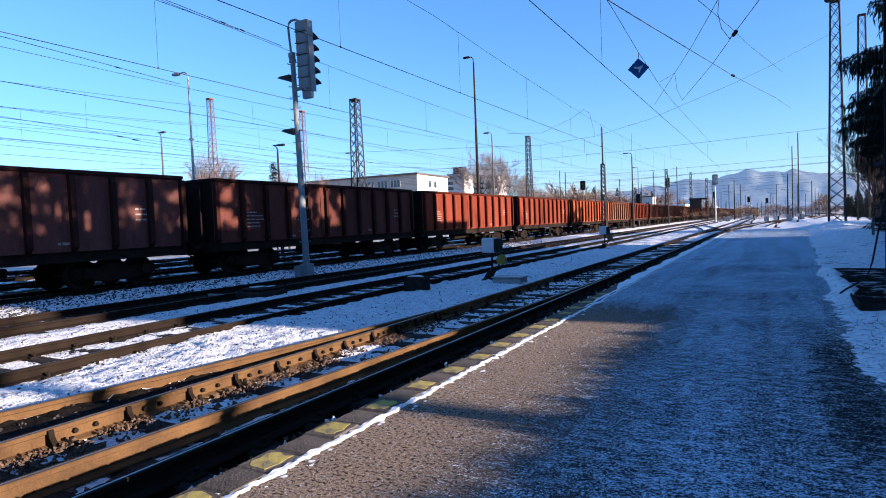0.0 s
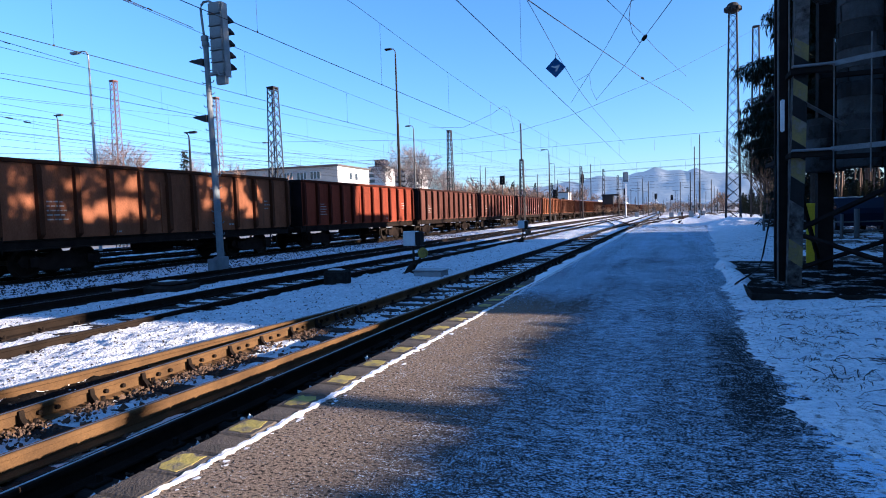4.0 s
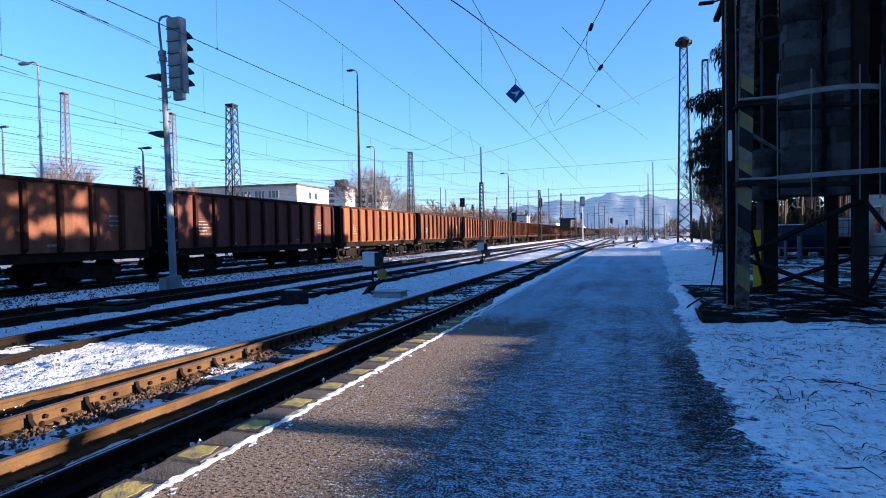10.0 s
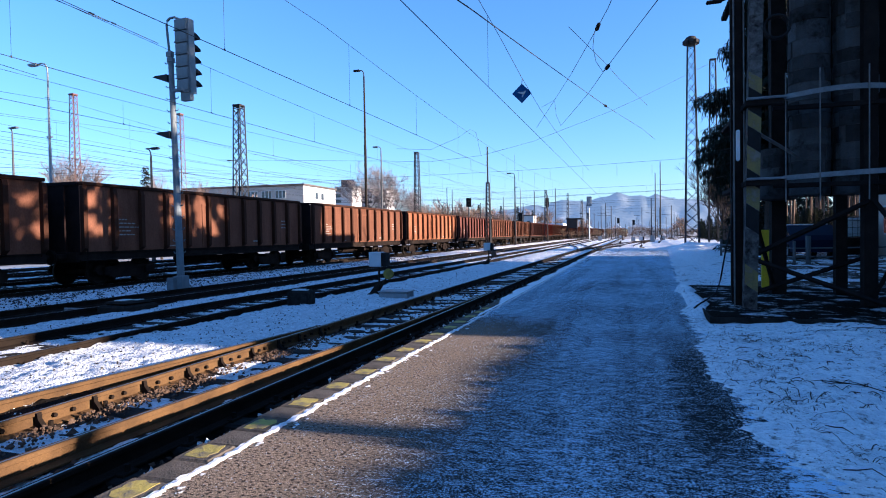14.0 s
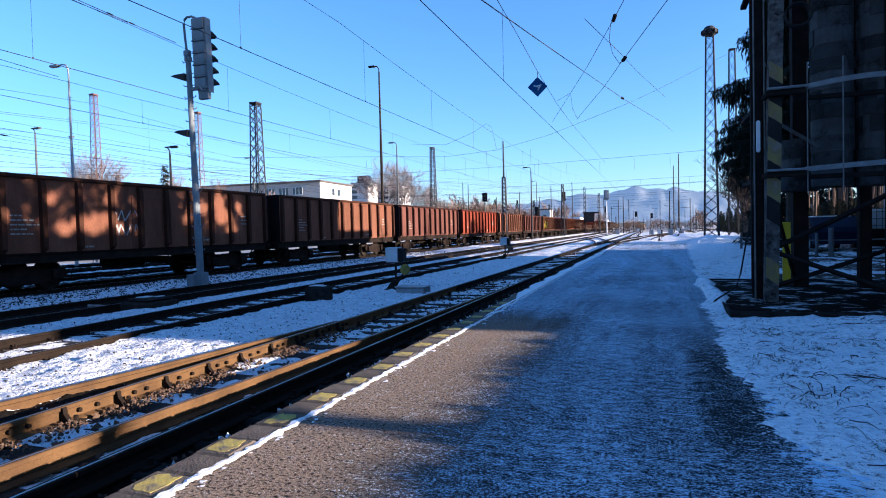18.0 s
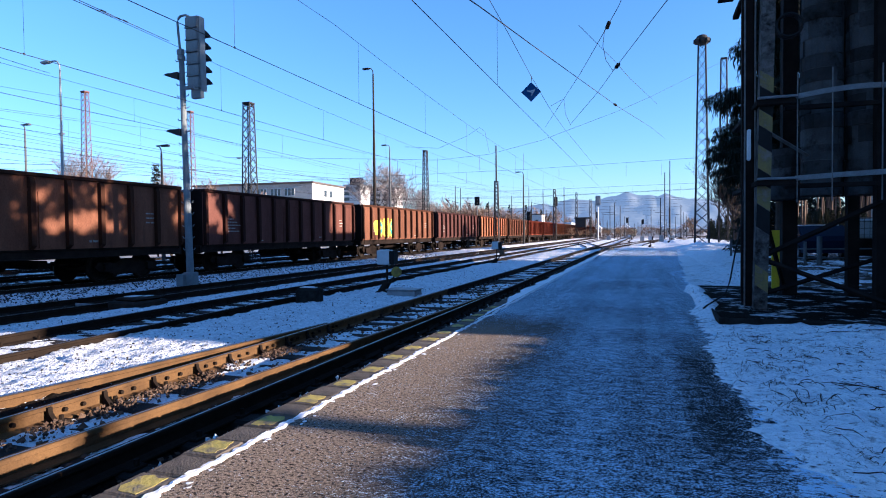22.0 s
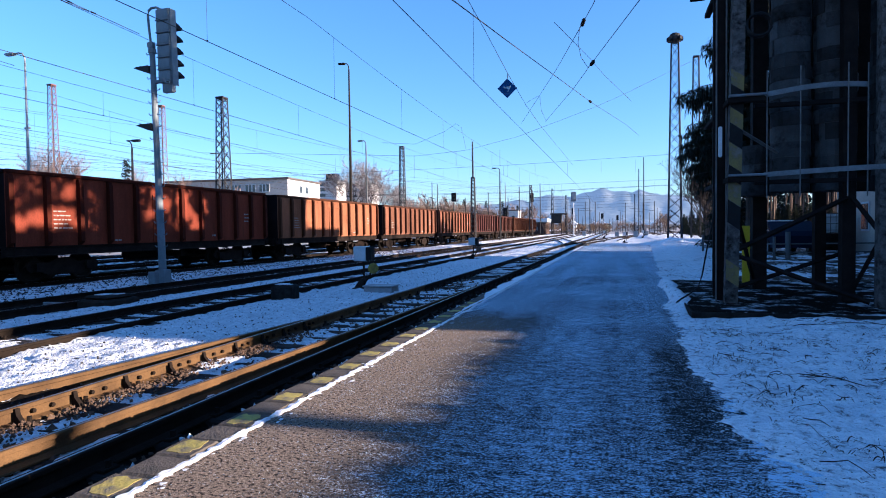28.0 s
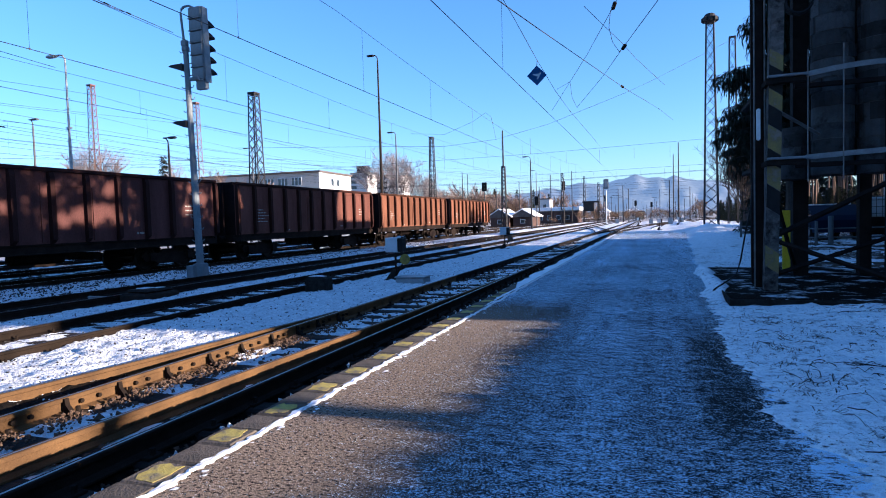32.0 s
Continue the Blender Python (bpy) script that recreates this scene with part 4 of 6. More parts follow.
    part("door_frame", Shape().box(hw + 0.001, hw + 0.03, 6.2, 8.0, 2.85, 2.93).box(hw + 0.001, hw + 0.03, 6.2, 6.28, zb + 0.05, 2.85).box(hw + 0.001, hw + 0.03, 7.92, 8.0, zb + 0.05, 2.85), paint, t)
    sign = Shape()

    def words(y, z, n, h):
        for _ in range(n):
            w = rnd(0.06, 0.2)
            sign.box(hw + 0.002, hw + 0.005, y, y + w, z, z + h)
            y += w + 0.035
    for i in range(5):
        words(2.1, 2.2 - i * 0.13, 3 + (i * 7) % 3, 0.04)
    for i in range(3):
        words(11.9, 2.3 - i * 0.16, 2 + i % 2, 0.05)
    words(9.6, 1.34, 2, 0.07)
    words(4.2, 1.25, 3, 0.05)
    tagged(part("stencil", sign, LETTER, t, "small white stencilled rows"), kind="stuff")
    return t


DRIFT = [(0, -0.8), (2, -0.5), (3.5, -0.3), (6, -0.1), (9, 0.25), (13, 0.0), (17, -0.2), (20, -0.45), (22, -0.46), (24, -0.46), (25, -0.42), (26.5, -0.1), (28, 0.3), (30, 0.0), (32, 0.2)]


def train_place(t):
    """Where the last buffers of the train stand at t seconds."""
    u = (32 - t) / 32
    return 62.9 + float(np.interp(t, [d[0] for d in DRIFT], [d[1] for d in DRIFT])) + (32 - t) * (15.75 - 0.8 * u + 0.4 * u * u)


WAGONS = []
ORDER = [3, 3, 4, 6, 3, 3, 5, 2, 2, 3, 5, 6, 3, 4, 3, 2, 4, 3, 3, 4, 5, 3, 3, 3, 3, 5, 4, 3, 5, 6, 4, 4, 2, 5, 1, 2, 2, 0, 6, 4, 0, 0]


def train():
    protos = {}
    for i, k in enumerate(ORDER):
        if k in protos:
            w = copy_thing(protos[k], pose(-18.25, 0, RAIL_Z))
        else:
            w = protos[k] = open_wagon(PAINTS[k], k)
        w.matrix_basis = pose(-18.25, train_place(0) - PITCH * (i + 1), RAIL_Z)
        WAGONS.append(w)


train()


def graffiti(w, y0, letters, mats, label):
    """Rounded letter-like blobs sprayed on the side wall."""
    r = random.Random(int(y0 * 10))
    t = part("graffiti", Shape().box(1.4502, 1.4506, y0, y0 + 0.01, 1.5, 1.51), mats[0], w, label)
    y = y0
    for i in range(letters):
        wd, h = r.uniform(0.55, 0.8), r.uniform(0.9, 1.25)
        ring = [(y + wd / 2 + wd * 0.55 * math.cos(q) * (1 + 0.25 * math.sin(3 * q + i)), 1.95 + h * 0.5 * math.sin(q) * (1 + 0.2 * math.cos(2 * q + i))) for q in [k * math.tau / 18 for k in range(18)]]
        for j, (k, mat) in enumerate(((1.0, mats[0]), (0.72, mats[1 + i % (len(mats) - 1)]), (0.25, mats[0]))):
            cy, cz = y + wd / 2, 1.95
            p = [(1.452 + 0.003 * j, cy + (a - cy) * k, cz + (b - cz) * k) for a, b in ring]
            n = len(p)
            q = [(x - 0.002, a, b) for x, a, b in p]
            part("painted_letter", Shape().add(p + q, [tuple(range(n)), tuple(range(n, 2 * n))[::-1]] + [(c, n + c, n + (c + 1) % n, (c + 1) % n) for c in range(n)]), mat, t)
        y += wd * 1.02


def spray(name, c):
    return material(name, c, tuple(v * 0.7 for v in c), 5.0, 0.6, bump=0)


SPRAY_DARK, SPRAY_YELLOW, SPRAY_GREEN = spray("spray_dark", (0.03, 0.03, 0.04)), spray("spray_yellow", (0.75, 0.72, 0.02)), spray("spray_green", (0.12, 0.30, 0.20))
SPRAY_GREY, SPRAY_TEAL = spray("spray_grey", (0.40, 0.42, 0.42)), spray("spray_teal", (0.05, 0.25, 0.30))
graffiti(WAGONS[12], 2.4, 5, (SPRAY_YELLOW, SPRAY_YELLOW, SPRAY_TEAL, SPRAY_YELLOW), "bright yellow graffiti with teal fills")


def outlined_letters(w, spots, zc, label):
    """Sprayed letters with thin double outlines; each spot is (start, width, height)."""
    r = random.Random(41)
    t = part("graffiti", Shape().box(1.4502, 1.4506, spots[0][0], spots[0][0] + 0.01, zc, zc + 0.01), SPRAY_ASH, w, label)
    for i, (y, wd, h) in enumerate(spots):
        turn = r.uniform(-0.2, 0.2)
        ring = []
        for k in range(24):
            q = k * math.tau / 24
            box = 1 / max(abs(math.cos(q)), abs(math.sin(q))) ** (0.8 if math.cos(q) < 0 or i % 2 else 0.15)
            a, b = wd * 0.46 * math.cos(q) * box * r.uniform(0.94, 1.04), h * 0.48 * math.sin(q) * box * r.uniform(0.95, 1.03)
            ring.append((a + turn * b, b))
        for j, (k, e, mat) in enumerate(((1.0, 1.0, SPRAY_ASH), (0.84, 0.9, SPRAY_DARK), (0.68, 0.82, SPRAY_DULL), (0.22, 0.42, SPRAY_DARK))):
            p = [(1.452 + 0.0025 * j, y + wd / 2 + a * k - 0.02 * j * wd, zc + b * e + 0.015 * j) for a, b in ring]
            n = len(p)
            q = [(x - 0.002, a, b) for x, a, b in p]
            part("painted_letter", Shape().add(p + q, [tuple(range(n)), tuple(range(n, 2 * n))[::-1]] + [(c, n + c, n + (c + 1) % n, (c + 1) % n) for c in range(n)]), mat, t)


SPRAY_ASH, SPRAY_DULL = spray("spray_ash", (0.20, 0.185, 0.18)), spray("spray_dull", (0.15, 0.125, 0.12))
outlined_letters(WAGONS[29], ((4.85, 0.66, 0.86), (5.52, 0.28, 0.84), (5.83, 0.64, 0.82), (6.50, 0.30, 0.5), (7.1, 0.34, 0.5), (7.46, 0.64, 0.62)), 1.87, "faded grey outlined graffiti letters")
part("data_plate", Shape().box(1.4506, 1.456, 7.5, 7.85, 1.30, 1.48), SPRAY_YELLOW, WAGONS[29], "small yellow plate")


def scrawl(w, y0, z0, width, height):
    """Thin sprayed strokes that form no word."""
    r = random.Random(77)
    t = part("graffiti", Shape().box(1.4502, 1.4506, y0, y0 + 0.01, z0, z0 + 0.01), LETTER, w, "white sprayed scrawl")
    for row in range(2):
        y = y0
        while y < y0 + width:
            a, b = (y, z0 + height * (0.55 * (1 - row)) + r.uniform(0, 0.1)), (y + r.uniform(0.05, 0.25), z0 + height * (0.45 + 0.55 * (1 - row)))
            c = (y + r.uniform(0.15, 0.35), a[1] + r.uniform(-0.05, 0.2))
            sc = Shape()
            for p, q in ((a, b), (b, c)):
                d = Vector((q[0] - p[0], q[1] - p[1])).normalized() * 0.022
                quad = [(p[0] - d.y, p[1] + d.x), (p[0] + d.y, p[1] - d.x), (q[0] + d.y, q[1] - d.x), (q[0] - d.y, q[1] + d.x)]
                sc.add([(1.4525, u, v) for u, v in quad] + [(1.4505, u, v) for u, v in quad], [(0, 1, 2, 3), (7, 6, 5, 4), (0, 4, 5, 1), (1, 5, 6, 2), (2, 6, 7, 3), (3, 7, 4, 0)])
            part("painted_letter", sc, SPRAY_WHITE, t)
            y += r.uniform(0.22, 0.36)


SPRAY_WHITE = spray("spray_white", (0.40, 0.40, 0.39))
scrawl(WAGONS[18], 5.4, 1.6, 0.9, 0.85)
scrawl(WAGONS[29], 9.7, 1.74, 0.95, 0.3)
scrawl(WAGONS[30], PITCH - 3.2, 1.5, 0.95, 0.85)

# ---- masts and lamps ----
def lattice_mast(m, h, w0, w1, mat, label, cap=True, step=None, bold=1.0):
    t = thing("lattice_mast", label, "lattice mast", m, "lattice masts")
    for sx in (-1, 1):
        for sy in (-1, 1):
            part("leg", Shape().rod((sx * w0 / 2, sy * w0 / 2, 0), (sx * w1 / 2, sy * w1 / 2, h), 0.05 * bold, 0.045 * bold, 4), mat, t)
    s = Shape()
    z = 0.0
    while z < h:
        w = w0 + (w1 - w0) * z / h
        d = step or w * 1.1
        z2 = min(h, z + d)
        v = w0 + (w1 - w0) * z2 / h
        for c in ((1, 0), (0, 1)):
            for o in (-1, 1):
                for q in (1, -1):
                    a = (q * w / 2, o * w / 2, z) if c[0] else (o * w / 2, q * w / 2, z)
                    b = (-q * v / 2, o * v / 2, z2) if c[0] else (o * v / 2, -q * v / 2, z2)
                    s.rod(a, b, 0.024 * bold, n=3, caps=False)
        z = z2
    part("lattice", s, mat, t)
    if cap:
        part("cap", Shape().slab(-w1 / 2 - 0.04, w1 / 2 + 0.04, -w1 / 2 - 0.04, w1 / 2 + 0.04, h, h + 0.1, 0.02), mat, t)
    return t


lattice_mast(pose(-23.4, 31.6, -0.4), 9.9, 0.80, 0.46, LATTICE, "weathered dark lattice mast behind the train")
lattice_mast(pose(-33.0, 28.3, -0.4), 10.7, 0.58, 0.29, LATTICE_RED, "faded red-brown lattice mast in the sun", bold=0.6)
lattice_mast(pose(-33.0, 37.4, -0.4), 11.2, 0.62, 0.31, LATTICE_RED, "faded red-brown lattice mast in the sun", bold=0.6)
lattice_mast(pose(-23.4, 63.3, -0.4), 11.0, 0.75, 0.40, LATTICE, "weathered dark lattice mast behind the train")
lattice_mast(pose(-15.9, 66.1, -0.4), 7.5, 0.55, 0.35, LATTICE, "weathered dark lattice mast with a pole on top")
tp = thing("mast_pole", "slim pole on top of a lattice mast", "pole", pose(-15.9, 66.1, 7.2))
part("pole", Shape().rod((0, 0, 0), (0, 0, 4.0), 0.10, 0.07, 8), LATTICE, tp)
for x, y, h in ((-15.3, 108, 9.5), (-15.9, 150, 11.5), (-12.2, 146, 9.6)):
    lattice_mast(pose(x, y, -0.5), h, 0.6, 0.35, LATTICE, "weathered dark lattice mast far down the yard", step=1.2)
fl = lattice_mast(pose(5.0, 59.8, 0.0), 18.4, 1.2, 0.62, LATTICE, "tall floodlight tower of dark lattice", step=1.0)
part("lamp_ring", Shape().lathe([(0.35, 18.35), (0.50, 18.5), (0.55, 18.8), (0.45, 19.1), (0.3, 19.2)], 12), LATTICE, fl)
for i in range(8):
    part("floodlight", Shape().slab(0.40, 0.72, -0.15, 0.15, 18.5, 18.85, 0.04, m=pose(0, 0, 0, 0, 0, i * 45)), LATTICE, fl)
lattice_mast(pose(8.5, 74.5, 0.0), 20.7, 1.0, 0.6, LATTICE, "tall dark lattice mast beyond the platform", step=1.3)


def street_lamp(m, h, mat, arm=0.9, label="tall slim lamp post with a curved arm", slim=1.0, rungs=False):
    t = thing("street_lamp", label, "lamp post", m, "yard lamps")
    part("post", Shape().rod((0, 0, 0), (0, 0, h * 0.6), 0.13 * slim, 0.10 * slim, 10).rod((0, 0, h * 0.6), (0, 0, h - 0.5), 0.085 * slim, 0.06 * slim, 10), mat, t)
    z = 1.6
    while rungs and z < h - 1.5:
        part("rung", Shape().rod((-0.2, 0, z), (0.2, 0, z), 0.014, n=5), mat, t)
        z += 0.55
    part("arm", Shape().tube([(0, 0, h - 0.55), (-0.02, 0, h - 0.25), (-0.16, 0, h - 0.06), (-0.4, 0, h), (-arm, 0, h - 0.02)], 0.04, 8), mat, t)
    part("lamp_head", Shape().slab(-arm - 0.55, -arm, -0.12, 0.12, h - 0.10, h + 0.05, 0.04), mat, t)
    return t


street_lamp(pose(-20.85, 44.4, -0.4), 15.2, IRON, 0.35, "tall dark lamp post with a curved arm")
street_lamp(pose(-29.35, 23.7, -0.4), 11.1, STEEL, 0.7, "tall slim climbable lamp post with a curved arm", 0.72, True)
street_lamp(pose(-26.7, 60.9, -0.4), 11.6, POLE, 0.4)
street_lamp(pose(-15.4, 79.5, -0.4), 9.9, LATTICE, 0.5)
street_lamp(pose(-45, 60, -0.4), 11.0, POLE, 0.6)
street_lamp(pose(-24, 130, -0.4), 12.0, POLE, 0.6)
street_lamp(pose(-30.2, 31.5, -0.4), 7.7, LATTICE, -0.62, "short lamp post with a flat dark head")
street_lamp(pose(-45, 33.3, -0.4), 10.4, POLE, -0.55, "slim lamp post with a curved arm")
street_lamp(pose(-52, 42, -0.4), 11.5, POLE, -0.3)
for x, y, h in ((4.5, 120, 15.0), (3.9, 130, 13.8), (3.1, 130, 8.7)):
    p = thing("line_pole", "slim dark catenary pole far down the line", "pole", pose(x, y, -0.5), "far poles")
    part("pole", Shape().rod((0, 0, 0), (0, 0, h), 0.12, 0.08, 8), LATTICE, p)


for x, y, h in ((-19.3, 138.7, 10.7), (-17.5, 138.9, 12.2), (-6.4, 139.9, 8.4), (-5.2, 139.9, 7.7), (-22.2, 138.2, 11.5), (-42.0, 133.6, 12.9), (-40.8, 133.9, 12.4),
                (-34.5, 135.7, 9.2), (-24.8, 137.8, 9.0), (-29.3, 136.9, 10.4), (-9.0, 170, 9.0), (-13.5, 178, 10.0), (4.5, 150, 8.5), (6.0, 165, 8.0), (7.5, 140, 7.5), (1.8, 185, 9.0)):
    p = thing("line_pole", "slim dark catenary pole far down the line", "pole", pose(x, y, -0.5), "far poles")
    part("pole", Shape().rod((0, 0, 0), (0, 0, h), 0.12, 0.08, 6), LATTICE, p)
    part("bracket", Shape().rod((0, 0, h * 0.72), (-2.2, 0, h * 0.75), 0.04, n=5), LATTICE, p)


def far_signal(m, h, head=1.6):
    t = thing("light_signal", "black-headed light signal far down the yard", "railway signal", m, "far signals")
    part("post", Shape().rod((0, 0, 0), (0, 0, h - head), 0.08, 0.07, 8), POLE, t)
    part("signal_head", Shape().slab(-0.30, 0.30, -0.12, 0.12, h - head, h, 0.05), BLACK, t)
    for i in range(2):
        part("lens_hood", Shape().prism([(-0.12, 0), (0.12, 0), (0.1, 0.16), (-0.1, 0.16)], -0.3, 0), BLACK, t, m=pose(0, -0.121, h - head + 0.2 + i * 0.42))


far_signal(pose(-19.9, 72.4, -0.4), 6.3, 1.1)
far_signal(pose(-15.2, 108.9, -0.4), 8.1, 1.6)
def far_signal_back(m, h):
    t = thing("light_signal", "pale grey light signal seen from behind far down the yard", "railway signal", m, "far signals")
    part("post", Shape().rod((0, 0, 0), (0, 0, h - 1.9), 0.10, 0.08, 8), WHITE, t)
    part("signal_head", Shape().slab(-0.42, 0.42, -0.10, 0.16, h - 1.7, h, 0.12), GREYPAINT, t)
    part("back_box", Shape().slab(-0.22, 0.22, -0.22, -0.102, h - 1.35, h - 0.3, 0.05), STEEL, t)
    part("base", Shape().slab(-0.3, 0.3, -0.3, 0.3, 0, 0.35, 0.03), CONCRETE, t)


far_signal_back(pose(-7.5, 104.7, -0.4), 7.9)
far_signal(pose(-10.9, 149.6, -0.4), 6.6, 1.5)
far_signal(pose(-4.8, 179.9, -0.4), 5.8, 1.5)
far_signal(pose(-0.5, 190, -0.4), 5.4, 1.5)
far_signal(pose(-17.0, 92, -0.4), 5.0, 1.4)


# ---- overhead wires ----
def wire(pts, r, parent, name="wire"):
    return part(name, Shape().tube(pts, r, 5), WIRE, parent)


def overhead(x, zc, zm, r=0.009, phase=8.0, hung=True, first=-4.0, gap=9.0):
    t = thing("overhead_line", "overhead contact line with droppers above a track", "overhead line", kind="structure")
    wire([(x, y, zc) for y in range(-20, 321, 10)], r, t, "contact_wire")
    if not hung:
        return
    span = 62.0

    def sag(y):
        u = ((y - phase) % span) / span
        return zm - 0.9 * 4 * u * (1 - u)
    ys = [-20 + 4 * i for i in range(86)]
    wire([(x, y, sag(y)) for y in ys], r * 0.75, t, "messenger_wire")
    clamp = Shape().slab(-0.008, 0.008, -0.018, 0.018, -0.015, 0.035, 0.004).mesh("clamp", WIRE)
    y = first
    while y < 120:
        d = part("dropper", Shape().tube([(x, y, zc), (x, y, sag(y))], 0.0045, 4), WIRE, t)
        part("clamp", clamp, None, d, m=pose(x, y, zc))
        y += gap


overhead(-4.0, 5.55, 8.0, hung=False)
overhead(-8.78, 5.55, 7.7, phase=14, first=-7.2, gap=6.2)
overhead(-13.6, 5.55, 7.63, phase=4.5, first=-3.5, gap=6.8)
overhead(-17.8, 5.55, 7.3, phase=-14, first=-1.7, gap=9.5)
overhead(-23.3, 5.6, 7.3, phase=20)
overhead(-28.0, 5.6, 7.4, phase=24)
overhead(-33.0, 5.6, 7.4, phase=24)
sp = thing("cross_span_wires", "wires that cross above the tracks between masts", "overhead line", kind="structure")
wire([(3.0, 5.0, 6.5), (0.45, 16.99, 7.25), (-1.0, 23.98, 7.66), (-2.14, 29.92, 8.05), (-4.84, 41.72, 8.67)], 0.012, sp)
wire([(1.5, 8.0, 8.2), (-0.78, 19.98, 8.47), (-1.21, 21.97, 8.58), (-2.93, 29.86, 9.06), (-4.48, 35.72, 9.16), (-6.94, 44.46, 9.12)], 0.012, sp)
wire([(-2.6, 2.0, 4.0), (-3.19, 8.42, 5.31), (-3.61, 13.53, 6.55), (-3.55, 19.68, 7.51), (-1.7, 39.96, 9.38), (0.62, 60.0, 11.13), (2.23, 74.97, 12.22)], 0.015, sp)
wire([(-2.21, 21.89, 8.67), (-1.33, 29.97, 9.47), (-0.81, 35.99, 10.1), (0.96, 49.99, 11.28)], 0.011, sp)
wire([(-3.9, 8, 7.9), (-3.98, 15.5, 7.66), (-4.02, 18.57, 7.52), (-3.87, 21.66, 6.94), (-3.98, 26.7, 6.81), (-4.13, 32.74, 6.93), (-4.3, 60, 7.4)], 0.009, sp)
wire([(-4.0, 16.87, 5.55), (-4.0, 16.88, 7.59)], 0.005, sp, "dropper")
wire([(-4.48, 35.72, 9.16), (-5.24, 35.62, 8.77)], 0.010, sp)
wire([(-4.48, 35.72, 9.09), (-4.64, 37.72, 8.65), (-4.57, 39.74, 8.32)], 0.010, sp)
wire([(-23.45, 57.4, 10.31), (-20.19, 58.62, 10.15), (-17.38, 59.51, 11.37), (-16.13, 59.87, 12.21), (-15.6, 60, 11.8), (-15.16, 60.12, 9.57)], 0.014, sp)
wire([(-40, 50, 9.2), (-24.77, 54.65, 8.8), (-19.56, 56.72, 8.68), (-14.68, 58.18, 9.19), (-9.99, 61.19, 10.72), (-2.49, 63.95, 13.69), (0.48, 66.0, 15.25), (5.65, 71.78, 18.71), (8.53, 74.51, 20.5)], 0.014, sp)
wire([(-50, 83, 10.0), (-33.35, 83.59, 10.16), (-16.29, 88.51, 10.77), (6.69, 89.75, 11.43)], 0.018, sp)
wire([(-35.51, 125.06, 10.19), (-11.76, 129.47, 10.69), (9.63, 129.64, 10.92)], 0.022, sp)
wire([(-60, 150, 9.2), (-10, 152, 9.0), (9, 153, 9.4)], 0.022, sp)
for y0, z0, n in ((86.5, 10.4, 9), (128, 10.4, 9), (60, 9.2, 5)):
    for i in range(n):
        x = -30 + 4.6 * i
        part("dropper", Shape().tube([(x, y0, z0 - 1.3 - 0.2 * (i % 3)), (x, y0, z0 + 0.1)], 0.014, 4), WIRE, sp)
for y0, z0 in ((98, 7.6), (112, 8.6), (140, 8.2), (160, 7.4), (175, 8.8), (190, 7.6)):
    wire([(-55, y0, z0), (-20, y0 + 1, z0 - 0.4), (9, y0 + 2, z0 + 0.2)], 0.02, sp)
for i, (zl, zr) in enumerate(((6.4, 6.3), (7.0, 7.4), (7.9, 8.0), (8.4, 8.2), (9.2, 9.4))):
    wire([(-60, 20 + i * 6, zl), (-40, 32 + i * 7, zl - 0.3), (-25, 62 + i * 9, zr), (-15, 110 + i * 5, zr + 0.4)], 0.010, sp)


# anchor wires over the tracks, and the bundle of lines beyond the train
wire([(-11.0, 3.0, 6.45), (-11.0, 9.6, 6.16), (-11.0, 11.8, 6.07)], 0.008, sp)
wire([(-11.9, 3.5, 6.5), (-11.5, 8.7, 6.36), (-11.02, 10.4, 6.12)], 0.007, sp)
wire([(-16.0, 4.0, 6.35), (-16.0, 10.5, 6.07), (-16.0, 12.6, 5.97)], 0.008, sp)
wire([(-31.0, 8, 7.4), (-31.0, 20, 6.82), (-31.0, 22, 6.62), (-31.0, 40, 5.9)], 0.009, sp)
for za, zb in ((8.55, 9.3), (7.98, 7.7), (7.29, 7.1), (6.56, 6.57), (6.37, 6.22), (6.11, 5.96), (6.91, 6.6)):
    wire([(-34.0, 10, za + (za - zb)), (-34.0, 24.4, za), (-34.0, 37, zb), (-34.0, 60, zb - 0.2), (-34, 90, zb)], 0.009, sp)


def insulator(p, d, size=1.0):
    t = thing("insulator", "dark ribbed insulator on an overhead wire", "insulator", Matrix.Translation(p) @ Vector(d).to_track_quat("Z", "Y").to_matrix().to_4x4() @ Matrix.Diagonal((size, size, size, 1)), "insulators")
    prof = []
    for i in range(7):
        z = -0.24 + i * 0.08
        prof += [(0.035, z - 0.02), (0.072, z), (0.035, z + 0.02)]
    part("body", Shape().lathe([(0.02, -0.36)] + prof + [(0.02, 0.36)], 10), IRON, t)


for p in ((-11.0, 9.93, 6.15), (-11.0, 10.5, 6.125), (-16.0, 10.6, 6.06), (-31.0, 20.4, 6.78), (-31.0, 21.3, 6.69)):
    insulator(p, (0, 1, -0.05), 0.25 if p[0] > -20 else 0.6)
insulator((-0.98, 23.98, 7.66), (1.43, -6.99, -0.41))
insulator((-1.21, 21.97, 8.58), (0.36, -2, 0.0))
insulator((-1.75, 39.5, 9.35), (2.3, 20, 1.75))
wire([(-1.22, 21.8, 8.5), (-1.33, 21.96, 8.41), (-1.42, 22.45, 8.01), (-1.34, 22.96, 7.63), (-1.14, 23.77, 7.45), (-1.02, 24.1, 7.66)], 0.010, sp)
ds = thing("hanging_sign", "blue diamond sign with a white arrow on a wire", "sign", pose(-3.89, 21.65, 6.4, 0, 0, 8))
